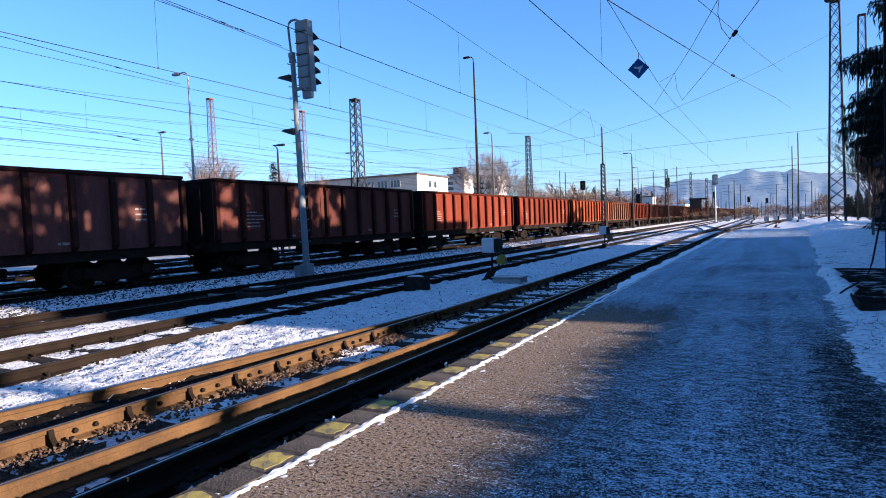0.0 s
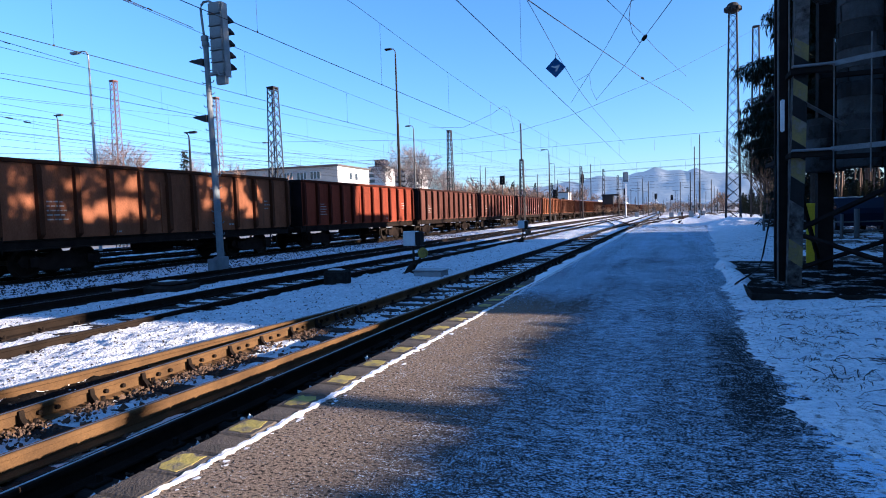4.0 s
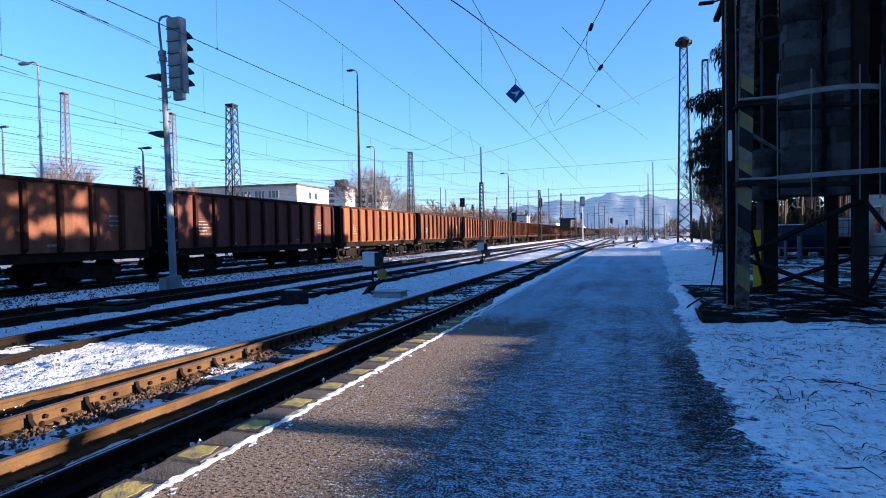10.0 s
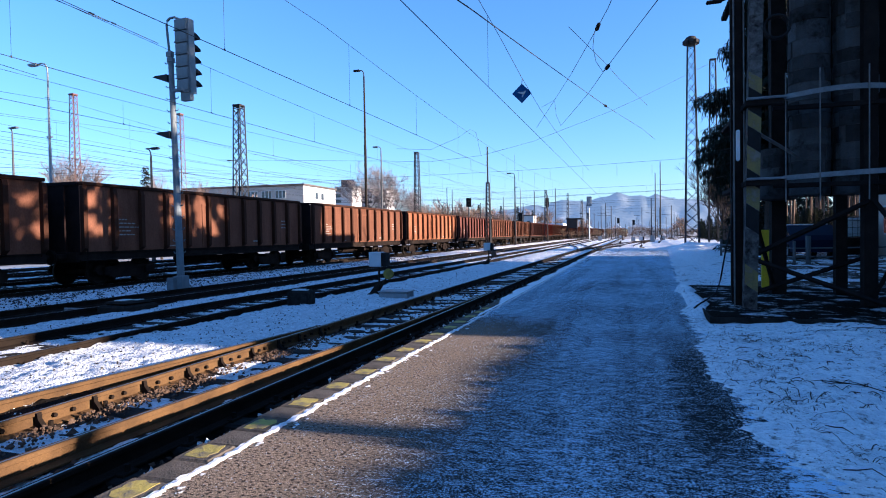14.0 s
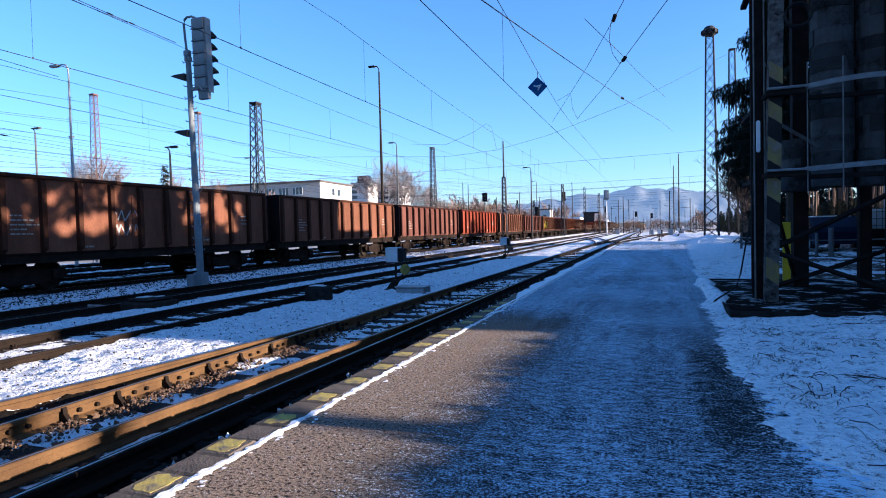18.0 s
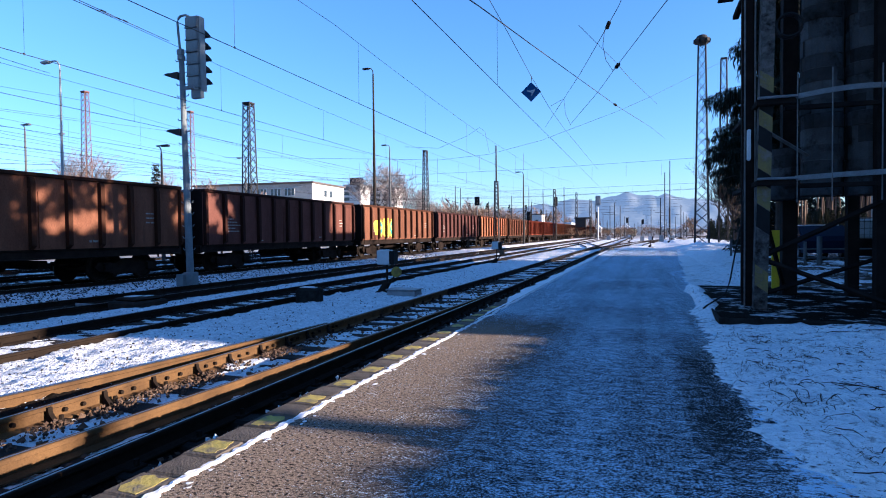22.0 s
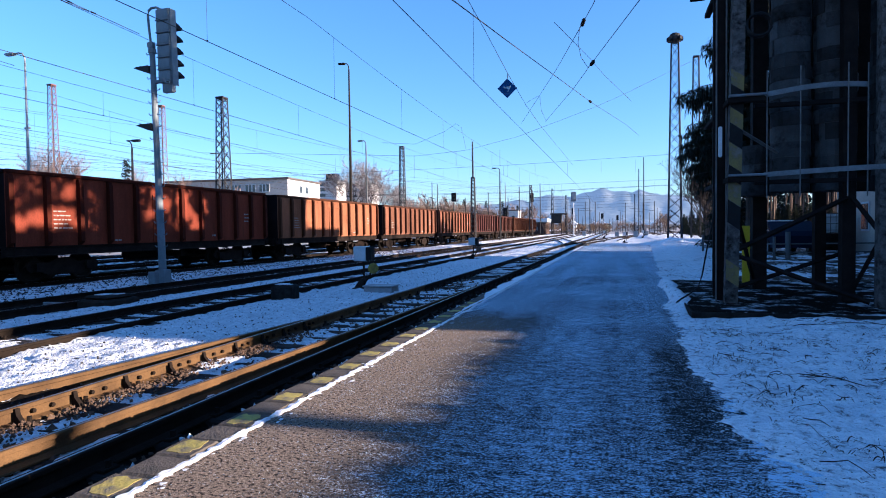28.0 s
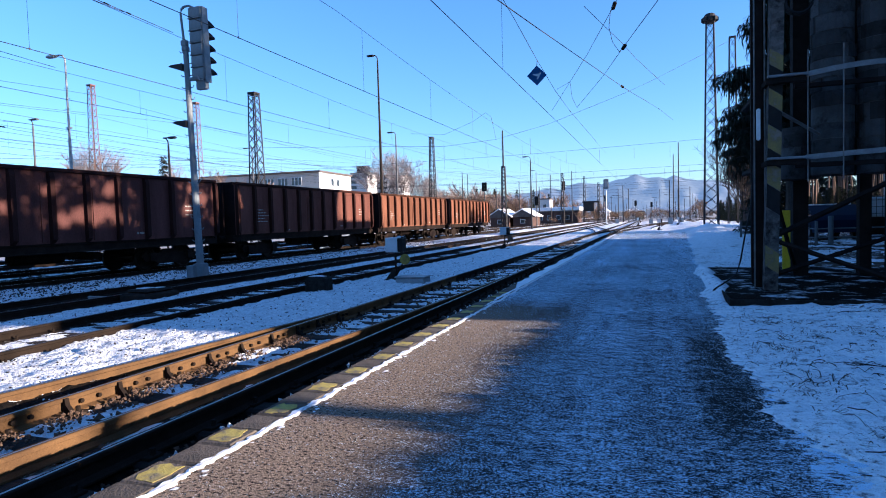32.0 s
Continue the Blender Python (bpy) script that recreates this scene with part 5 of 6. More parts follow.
part("plate", Shape().box(-0.25, 0.25, -0.01, 0.01, -0.25, 0.25, pose(0, 0, 0, 0, 45, 0)), BLUE, ds)
part("white_arrow", Shape().box(-0.15, 0.06, -0.014, -0.0105, -0.02, 0.02, pose(0, 0, 0, 0, 20, 0)).box(-0.02, 0.02, -0.0145, -0.011, -0.15, 0.10, pose(0.08, 0, 0.0, 0, 30, 0)).box(-0.02, 0.10, -0.0142, -0.0108, 0.02, 0.06), WHITE, ds)
part("hanger", Shape().rod((0, 0, 0.33), (0.02, 0.01, 0.53), 0.012, n=5), WIRE, ds)

# ---- sanding tower beside the platform ----
HAZARD_Y = material("hazard_yellow", (0.22, 0.18, 0.06), (0.14, 0.12, 0.065), 5.0, 0.8, bump=0.3, stain=(0.16, 0.14, 0.12), stain_scale=5.0, stain_amount=0.38)
PEELING = material("peeling_paint_steel", (0.045, 0.042, 0.04), (0.13, 0.12, 0.11), 9.0, 0.8, bump=0.5, stain=(0.012, 0.010, 0.009), stain_scale=6.0, stain_amount=0.45)
BIN = material("bin_plates", (0.072, 0.071, 0.072), (0.042, 0.041, 0.041), 2.0, 0.9, bump=0.4, stain=(0.012, 0.011, 0.010), stain_scale=2.5, stain_amount=0.42, gloss=0.05, each=0.45)
DARKSTEEL = material("dark_steel", (0.012, 0.011, 0.011), (0.022, 0.018, 0.016), 4.0, 0.85, bump=0.4, gloss=0.03)
# near-black base with patches of snow
SLAB = material("dark_snowy_slab", (0.008, 0.007, 0.006), (0.005, 0.005, 0.004), 4.0, 0.9, bump=1.0, fine=25, stain=(0.70, 0.73, 0.77), stain_scale=2.4, stain_amount=0.41, gloss=0.02, stretch=(1.0, 1.0, 1))
DULLRAIL = material("dull_rail_paint", (0.16, 0.155, 0.15), (0.10, 0.095, 0.09), 8.0, 0.7, bump=0.2)
HANDRAIL = material("handrail_paint", (0.19, 0.20, 0.21), (0.13, 0.135, 0.14), 6.0, 0.6, bump=0.2)


def sanding_tower():
    t = thing("sanding_tower", "old steel sanding tower with round bins and striped legs", "tower")
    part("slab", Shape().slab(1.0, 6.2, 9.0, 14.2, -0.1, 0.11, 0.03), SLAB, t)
    part("slab_edge", Shape().slab(0.99, 6.21, 8.97, 8.996, -0.08, 0.108, 0.004), PITTED, t, "dark broken edge of the slab")
    part("slab_edge", Shape().slab(0.97, 0.996, 8.97, 12.0, -0.08, 0.108, 0.004), PITTED, t)
    legs = ((1.70, 10.0), (2.50, 12.4), (3.50, 12.4), (3.34, 10.5), (3.56, 9.75), (4.9, 12.4))
    for i, (x, y) in enumerate(legs):
        if i:
            w = 0.12 if i == 1 else 0.09
            part("leg", Shape().slab(x - w, x + w, y - w, y + w, 0.11, 9.0, 0.02), PEELING if i == 4 else DARKSTEEL, t)
            continue
        # the painted leg leans slightly
        lx = lambda z: 1.625 + 0.022 * (z - 0.13)
        lg = part("leg", Shape().add([(lx(z) + dx, 9.95 + dy, z) for z in (0.13, 9.0) for dx, dy in ((-0.09, -0.09), (0.09, -0.09), (0.09, 0.09), (-0.09, 0.09))],
                                     [(3, 2, 1, 0), (4, 5, 6, 7), (0, 1, 5, 4), (1, 2, 6, 5), (2, 3, 7, 6), (3, 0, 4, 7)]), PEELING, t)
        for z0, z1, mat, lab in ((0.50, 0.80, HAZARD_Y, "faded yellow"), (1.36, 1.70, BLACK, "black"), (1.71, 2.03, HAZARD_Y, "yellow"), (2.04, 2.22, BLACK, "black"), (2.23, 2.56, HAZARD_Y, "yellow"),
                                 (2.57, 2.85, BLACK, "black"), (2.86, 3.08, HAZARD_Y, "yellow"), (3.09, 3.42, BLACK, "black"), (3.43, 3.65, HAZARD_Y, "yellow")):
            v = [(lx(z) + dx, 9.858 + dy, z - (0.13 if dx > 0 else 0)) for dy in (0, 0.0015) for dx, z in ((-0.088, z0), (0.088, z0), (0.088, z1), (-0.088, z1))]
            part("stripe", Shape().add(v, [(0, 1, 2, 3), (7, 6, 5, 4), (0, 4, 5, 1), (1, 5, 6, 2), (2, 6, 7, 3), (3, 7, 4, 0)]), mat, lg, lab + " hazard stripe")
    # the dark ladder frame and pipes at the platform side
    fr = part("ladder_frame", Shape().slab(1.47, 1.57, 10.2, 10.32, 0.13, 9.0, 0.01).slab(1.49, 1.56, 10.75, 10.83, 0.13, 9.0, 0.01), DARKSTEEL, t)
    z = 0.4
    while z < 8.8:
        part("rung", Shape().rod((1.52, 10.26, z), (1.52, 10.79, z), 0.014, n=5), DARKSTEEL, fr)
        z += 0.3
    part("backing_plate", Shape().slab(1.48, 1.62, 10.34, 10.36, 0.6, 9.0, 0.004), DARKSTEEL, t)
    for x in (1.445, 1.585):
        part("pipe", Shape().rod((x, 10.1, 0.13), (x, 10.1, 8.0), 0.012, n=8), DULLRAIL, t)
    # round bins built of plate rings
    # added dark sheet that stands for the shade in the gaps between bins
    part("back_plate", Shape().slab(2.72, 5.0, 12.62, 12.66, 1.9, 9.0, 0.008), DARKSTEEL, t)
    for cx, cy, r, zt in ((2.67, 10.97, 0.28, 8.5), (3.31, 11.0, 0.29, 8.5), (4.35, 11.2, 0.45, 8.5), (2.47, 12.2, 0.30, 2.75)):
        b = part("bin", Shape().lathe([(0.05, 1.83), (r, 1.84), (r, zt), (0.05, zt + 0.02)], 20, pose(cx, cy, 0)), BIN, t, smooth=False)
        z = 1.85
        while z < zt - 0.3:
            h = rnd(0.20, 0.30)
            for q in range(3):
                a0 = q * 120 + rnd(0, 50) + z * 70
                n, dr = 7, rnd(0.006, 0.022)
                pts = []
                for zz in (z, z + h - 0.012):
                    for rr in (r - 0.01, r + dr):
                        pts += [(cx + rr * math.cos(radians(a0 + 112 * i / (n - 1))), cy + rr * math.sin(radians(a0 + 112 * i / (n - 1))), zz) for i in range(n)]
                fs = []
                for i in range(n - 1):
                    fs += [(n + i, n + i + 1, 3 * n + i + 1, 3 * n + i), (2 * n + i, 3 * n + i, 3 * n + i + 1, 2 * n + i + 1), (i, i + 1, n + i + 1, n + i)]
                fs += [(0, n, 3 * n, 2 * n), (n - 1, 3 * n - 1, 4 * n - 1, 2 * n - 1)]
                part("plate", Shape().add(pts, fs), BIN, b)
            z += h
    # walkways with snow on their edges
    for z, x1 in ((2.05, 4.4), (3.22, 3.36), (5.3, 3.36)):
        w = part("walkway", Shape().slab(1.55, 2.06, 9.75, 9.85, z - 0.10, z - 0.02, 0.01).slab(1.55, 1.65, 9.86, 12.3, z - 0.10, z - 0.02, 0.01).slab(2.0, 3.5, 10.2, 10.28, z - 0.12, z - 0.05, 0.01), DARKSTEEL, t)
        part("guard_hoop", Shape().slab(1.56, 2.08, 9.70, 9.748, z - 0.02, z + 0.015, 0.008), HANDRAIL, w, "pale snowy walkway edge")
        pts = [(2.06 + (x1 - 2.06) * q / 8, 9.8 - 0.22 * math.sin(math.pi * q / 8), z + 0.05 * math.sin(math.pi * q / 16)) for q in range(9)]
        band = Shape()
        for p in pts:
            band.v += [(p[0], p[1], p[2] - 0.035), (p[0], p[1], p[2] + 0.035), (p[0], p[1] + 0.03, p[2] + 0.035), (p[0], p[1] + 0.03, p[2] - 0.035)]
        for k in range(0, 32, 4):
            band.f += [(k + j, k + 4 + j, k + 4 + (j + 1) % 4, k + (j + 1) % 4) for j in range(4)]
        band.f += [(0, 1, 2, 3), (35, 34, 33, 32)]
        part("guard_hoop", band, HANDRAIL, w, "pale curved guard hoop")
    for x, y in ((2.08, 9.78), (2.48, 9.64), (3.07, 9.64), (3.35, 9.76)):
        part("upright", Shape().rod((x, y, 1.70), (x, y, 3.56), 0.009, n=6), DULLRAIL, t)
        part("upright", Shape().rod((x, y, 4.9), (x, y, 6.2), 0.009, n=6), DULLRAIL, t)
    for a, b, r in (((1.73, 9.9, 0.95), (3.30, 10.4, 1.70), 0.04), ((1.73, 9.9, 0.84), (3.30, 9.5, 0.22), 0.035), ((1.73, 9.9, 0.38), (3.44, 11.0, 0.84), 0.035), ((3.36, 10.45, 1.75), (3.75, 9.9, 0.9), 0.04),
                    ((3.56, 9.75, 1.2), (3.36, 10.45, 0.2), 0.04), ((1.75, 10.1, 1.4), (2.42, 12.3, 0.2), 0.035), ((1.72, 9.9, 2.75), (2.4, 10.6, 2.45), 0.03)):
        part("brace", Shape().rod(a, b, r, n=4), DULLRAIL if r == 0.03 else DARKSTEEL, t)
    coil = [(1.98 + 0.17 * math.cos(q * 0.5), 9.92 - 0.004 * q, 4.25 + 0.17 * math.sin(q * 0.5)) for q in range(38)]
    part("hose_coil", Shape().tube(coil, 0.018, 6), BLACK, t)
    part("hose", Shape().tube([(1.46, 10.2, 2.2), (1.40, 10.1, 1.4), (1.30, 10.0, 0.95), (1.22, 9.9, 0.55), (1.16, 9.88, 0.36), (1.02, 9.86, 0.25), (0.9, 9.86, 0.17), (0.84, 9.84, 0.12)], 0.013, 6), BLACK, t)
    part("lamp_tube", Shape().slab(1.46, 1.51, 9.98, 10.03, 2.35, 2.82, 0.018), WHITE, t)
    part("bracket_lamp", Shape().slab(1.05, 1.27, 9.9, 10.0, 4.74, 4.78, 0.015).rod((1.25, 9.95, 4.76), (1.42, 10.1, 4.85), 0.015, n=5), DARKSTEEL, t)


sanding_tower()
yp = thing("warning_board", "tall narrow yellow warning board on a dark post", "warning board", pose(2.55, 13.6, 0.02))
part("board", Shape().slab(-0.11, 0.11, -0.02, 0.02, 0.1, 1.28, 0.008), material("bright_yellow", (0.62, 0.50, 0.02), (0.52, 0.42, 0.03), 4.0, 0.6, bump=0.1), yp)
part("post", Shape().slab(0.12, 0.32, 0.03, 0.15, 0, 1.9, 0.01), DARKSTEEL, yp)
fence = thing("pipe_fence", "low grey pipe fence in the snow", "fence")
for x0, y0, x1, y1 in ((3.3, 26.5, 4.6, 20.6), (4.6, 20.6, 6.9, 21.2), (6.9, 21.2, 9.0, 22.0)):
    part("post", Shape().rod((x0, y0, 0), (x0, y0, 0.95), 0.045, n=8), POLE, fence)
    for z in (0.45, 0.72):
        part("rail", Shape().rod((x0, y0, z), (x1, y1, z), 0.025, n=6), POLE, fence)
part("post", Shape().rod((9.0, 22.0, 0), (9.0, 22.0, 0.95), 0.045, n=8), POLE, fence)
part("post", Shape().rod((5.0, 20.7, 0), (5.0, 20.7, 1.1), 0.075, n=8), POLE, fence)


# ---- trees ----
BARK = material("grey_bark", (0.075, 0.06, 0.05), (0.045, 0.036, 0.03), 3.0, 0.9, bump=0.8, fine=25)
TWIG = material("frosty_twigs", (0.17, 0.122, 0.10), (0.25, 0.19, 0.165), 0.6, 0.9, bump=0)
NEEDLE = material("spruce_needles", (0.010, 0.015, 0.011), (0.018, 0.023, 0.015), 1.5, 0.8, bump=0)


def bare_tree_meshes(h, seed, twig_mat, spread=0.5, levels=4, fan=5, least=0.012, thick=0.016):
    r = random.Random(seed)
    trunk, twigs = Shape(), Shape()

    def grow(p, d, ln, rad, lv):
        pts, c, q = [p], p, d.copy()
        for i in range(3):
            q = (q + Vector((r.uniform(-1, 1), r.uniform(-1, 1), r.uniform(-0.3, 0.7))) * 0.16).normalized()
            c = c + q * ln / 3
            pts.append(c)
        rad = max(rad, least)
        (trunk if lv > 1 else twigs).tube(pts, [rad, rad * 0.85, rad * 0.7, rad * 0.5], 5 if lv > 2 else 3)
        if lv == 0:
            return
        for i in range(fan + (2 if lv == levels else 0)):
            f = r.uniform(0.3, 1.0) if lv < levels else r.uniform(0.35, 1.0)
            s = pts[0].lerp(pts[3], f) if lv == levels else pts[min(3, int(f * 3))].lerp(pts[min(3, int(f * 3) + 1)], (f * 3) % 1)
            nd = (q + Vector((r.uniform(-1, 1), r.uniform(-1, 1), r.uniform(-0.2, 0.6))) * (spread + 0.6)).normalized()
            grow(s, nd, ln * r.uniform(0.45, 0.7), rad * 0.45, lv - 1)
    grow(Vector((0, 0, 0)), Vector((0, 0, 1)), h * 0.55, h * thick, levels)
    return trunk.mesh("trunk", BARK), twigs.mesh("crown", twig_mat)


def spruce_meshes(h, w, seed, dens=1.0, clear=0.08, fine=1.0, cap=1.0, stem=0.009):
    """A spruce: whorls of drooping branches hung with small needle sprays."""
    r = random.Random(seed)
    trunk = Shape().rod((0, 0, 0), (0, 0, h * 0.96), h * stem, 0.02, 8)
    v, f = [], []
    z = h * clear
    while z < h * 0.985:
        k = 1 - z / h
        for i in range(int((6 + 7 * k) * dens)):
            a = r.uniform(0, math.tau)
            ln = w * min(k ** 0.85, cap) * r.uniform(0.6, 1.12) + 0.12
            drop = r.uniform(0.15, 0.45) * ln
            zz = z + r.uniform(-0.2, 0.2)
            ca, sa = math.cos(a), math.sin(a)
            at = [(ca * ln * u, sa * ln * u, zz - drop * u * u + 0.12 * ln * u) for u in (0, 0.5, 1)]
            j = len(v)
            t = 0.012 + 0.006 * ln
            for (px, py, pz), q in zip(at, (t, t * 0.7, t * 0.2)):
                v += [(px - sa * q, py + ca * q, pz), (px + sa * q, py - ca * q, pz - q)]
            f += [(j, j + 1, j + 3, j + 2), (j + 2, j + 3, j + 5, j + 4)]
            segs = max(3, int(ln / 0.24 / fine))
            for s in range(segs):
                u = (s + r.uniform(0.2, 0.95)) / segs
                px, py, pz = ca * ln * u, sa * ln * u, zz - drop * u * u + 0.12 * ln * u
                for q in range(4):
                    b = a + r.uniform(-1.5, 1.5)
                    bl = r.uniform(0.16, 0.42) * fine
                    sag = r.uniform(0.2, 1.1)
                    ex, ey, ez = px + math.cos(b) * bl, py + math.sin(b) * bl, pz - sag * bl
                    wd = bl * r.uniform(0.10, 0.19)
                    nx, ny = -math.sin(b) * wd, math.cos(b) * wd
                    mx, my, mz = px * 0.5 + ex * 0.5, py * 0.5 + ey * 0.5, pz * 0.5 + ez * 0.5 + 0.05 * bl
                    j = len(v)
                    v += [(px, py, pz), (mx + nx, my + ny, mz - wd * 0.5), (ex, ey, ez), (mx - nx, my - ny, mz + wd * 0.5)]
                    f += [(j, j + 1, j + 2, j + 3)]
        z += 0.24 + 0.009 * h
    me = bpy.data.meshes.new("crown")
    me.from_pydata(v, [], f)
    me.materials.append(NEEDLE)
    return trunk.mesh("trunk", BARK), me


def plant(name, meshes, m, label, group, s=1.0):
    t = thing(name, label, "tree", m @ Matrix.Diagonal((s, s, s, 1)), group)
    part("trunk", meshes[0], None, t)
    part("crown", meshes[1], None, t)
    return t


BARE = [bare_tree_meshes(10, 3 + i, TWIG, 0.45, fan=7, least=0.009) for i in range(3)]
FROSTY = material("hoarfrost_twigs", (0.17, 0.145, 0.14), (0.25, 0.22, 0.215), 0.6, 0.9, bump=0)
MIDBARE = [bare_tree_meshes(10, 33 + i, FROSTY, 0.55, fan=7, least=0.012, thick=0.009) for i in range(2)]
BUSH = material("brown_twigs", (0.13, 0.088, 0.06), (0.19, 0.13, 0.085), 0.6, 0.9, bump=0)
FARBARE = [bare_tree_meshes(10, 23 + i, (TWIG, BUSH)[i % 2], 0.45, levels=3, fan=5, least=0.055, thick=0.011) for i in range(4)]
DARKBARE = [bare_tree_meshes(10, 13 + i, TWIG_DARK, 0.4) for i in range(2)]
SPRUCE = [spruce_meshes(12, 2.6, 5), spruce_meshes(12, 2.3, 6)]
TALL = [spruce_meshes(22, 2.3, 15, 2.4, 0.2, 0.7), spruce_meshes(23, 1.3, 16, 2.4, 0.16, 0.7)]
PINE = spruce_meshes(19, 6.0, 17, 1.5, 0.47)
DENSE = [spruce_meshes(12, 2.7, 8, 1.1, fine=1.4)]
rr = random.Random(4)
# behind the yard
for x, y, s in ((-52.4, 45, 0.98), (-50.2, 45.5, 0.95), (-42.2, 45, 0.82), (-36.5, 45, 0.72), (-66, 62, 0.8), (-56, 75, 0.9), (-60, 78, 0.8), (-72, 96, 0.9)):
    plant("bare_tree", BARE[rr.randrange(3)] if y < 50 else FARBARE[0], pose(x, y, -0.7, 0, 0, rr.uniform(0, 360)), "leafless frosty tree lit by the sun", "bare trees", s)
for i, (x, y, k) in enumerate(((-95.5, 206, 2.85), (-86.5, 205, 2.8), (-78.5, 214, 1.7), (-90, 225, 2.2))):
    plant("bare_tree", MIDBARE[i % 2], pose(x, y, -0.7, 0, 0, rr.uniform(0, 360)), "tall leafless frosty tree before the flats", "bare trees", k)
for i in range(60):
    x = -100 + 1.75 * i + rr.uniform(-2, 2)
    k = rr.uniform(1.25, 1.8) if x < -62 else rr.uniform(1.1, 1.5) if x < -40 else rr.uniform(0.6, 0.95) if x < -18 else rr.uniform(0.3, 0.5)
    plant("bare_tree", FARBARE[i % 4], pose(x, 250 + rr.uniform(-25, 40), -0.7, 0, 0, rr.uniform(0, 360)), "brown leafless tree along the far edge of the yard", "far trees", k)
for i in range(46):
    x = -78 + 1.25 * i + rr.uniform(-1.5, 1.5)
    plant("bare_tree", FARBARE[i % 4], pose(x, 215 + rr.uniform(-12, 15), -0.7, 0, 0, rr.uniform(0, 360)), "dense brown leafless bush behind the train", "far bushes", rr.uniform(1.1, 1.5) if x < -62 else rr.uniform(0.75, 1.1) if x < -48 else rr.uniform(0.3, 0.5))
for i in range(22):
    plant("bare_tree", FARBARE[1 + 2 * (i % 2)], pose(-26 + 1.15 * i + rr.uniform(-0.8, 0.8), 138 + rr.uniform(-6, 14), -0.6, 0, 0, rr.uniform(0, 360)), "low yellow-brown shrub between far tracks", "yard shrubs", rr.uniform(0.2, 0.4))
for i in range(44):
    plant("bare_tree", FARBARE[i % 4], pose(8 + 1.6 * i + rr.uniform(-3, 3), 170 + rr.uniform(-20, 130), -0.7, 0, 0, rr.uniform(0, 360)), "brown leafless shrub beyond the yard", "far shrubs", rr.uniform(0.35, 0.7))
for i in range(30):
    plant("bare_tree", FARBARE[i % 4], pose(-45 + 2.0 * i + rr.uniform(-2, 2), 300 + rr.uniform(-20, 60), -0.7, 0, 0, rr.uniform(0, 360)), "brown leafless shrub beyond the yard", "far shrubs", rr.uniform(0.3, 0.5))
for i in range(9):
    plant("pine", SPRUCE[i % 2], pose(-70 + 5.5 * i + rr.uniform(-2, 2), 235 + rr.uniform(-20, 20), -0.7), "dark conifer among bare trees behind the yard", "far conifers", rr.uniform(0.9, 1.25) if i < 7 else 0.5)
plant("spruce", SPRUCE[0], pose(-43.8, 45, -0.7), "small dark spruce behind the yard", "spruces", 0.75)
# platform side


def hanging_spruce():
    """An old spruce whose long boughs stick out singly, hung with curtains of twigs."""
    r = random.Random(52)
    v, f = [], []
    trunk = Shape().rod((0, 0, -0.05), (0, 0, 13.5), 0.17, 0.05, 9)

    def spray(c, th, ln, sag):
        d = Vector((math.cos(th), math.sin(th), -sag)).normalized() * ln
        e = Vector((-math.sin(th), math.cos(th), r.uniform(-0.5, 0.5))).normalized() * ln * r.uniform(0.05, 0.09)
        k = len(v)
        v.extend([tuple(c), tuple(c + d * 0.5 + e), tuple(c + d), tuple(c + d * 0.5 - e)])
        f.append((k, k + 1, k + 2, k + 3))
    tiers = [(2.9, 1.7, 7), (3.3, 2.2, 12), (3.75, 2.5, 15), (4.2, 2.65, 16), (4.6, 2.6, 16), (5.0, 2.45, 15), (5.4, 2.2, 12), (6.15, 2.5, 12), (6.38, 2.6, 14), (6.9, 1.0, 6),
             (7.3, 1.2, 11), (7.7, 1.5, 13), (8.05, 1.6, 14), (8.4, 1.3, 12), (8.8, 1.1, 12), (9.2, 1.2, 12), (9.6, 1.15, 12), (10.1, 1.1, 12), (10.6, 1.0, 11), (11.1, 0.9, 10), (11.6, 0.85, 9), (12.2, 0.7, 8), (12.9, 0.5, 6)]
    for z, reach, count in tiers:
        for i in range(count):
            th = i * math.tau / count + r.uniform(-0.25, 0.25)
            ln = reach * r.uniform(0.80, 1.05)
            tip = [Vector((math.cos(th) * ln * q, math.sin(th) * ln * q, z + 0.14 * ln * q - 0.20 * ln * q * q)) for q in (0, 0.35, 0.7, 1)]
            trunk.tube(tip, [0.03, 0.022, 0.014, 0.005], 4)
            n = int(ln / 0.015)
            for j in range(n):
                q = (j + r.random()) / n
                c = Vector((math.cos(th) * ln * q, math.sin(th) * ln * q, z + 0.14 * ln * q - 0.20 * ln * q * q)) + Vector((r.gauss(0, 0.07), r.gauss(0, 0.07), r.gauss(-0.03, 0.05)))
                for side in (-1, 1):
                    spray(c, th + side * r.uniform(0.5, 1.4), r.uniform(0.12, 0.34), r.uniform(0.2, 1.2))
                spray(c, r.uniform(0, math.tau), r.uniform(0.15, 0.42), r.uniform(1.5, 4.0))
                if r.random() < 0.5:
                    spray(c + Vector((0, 0, -0.2)), r.uniform(0, math.tau), r.uniform(0.15, 0.4), r.uniform(1.5, 5.0))
    me = bpy.data.meshes.new("crown")
    me.from_pydata(v, [], f)
    me.materials.append(NEEDLE)
    return trunk.mesh("trunk", BARK), me


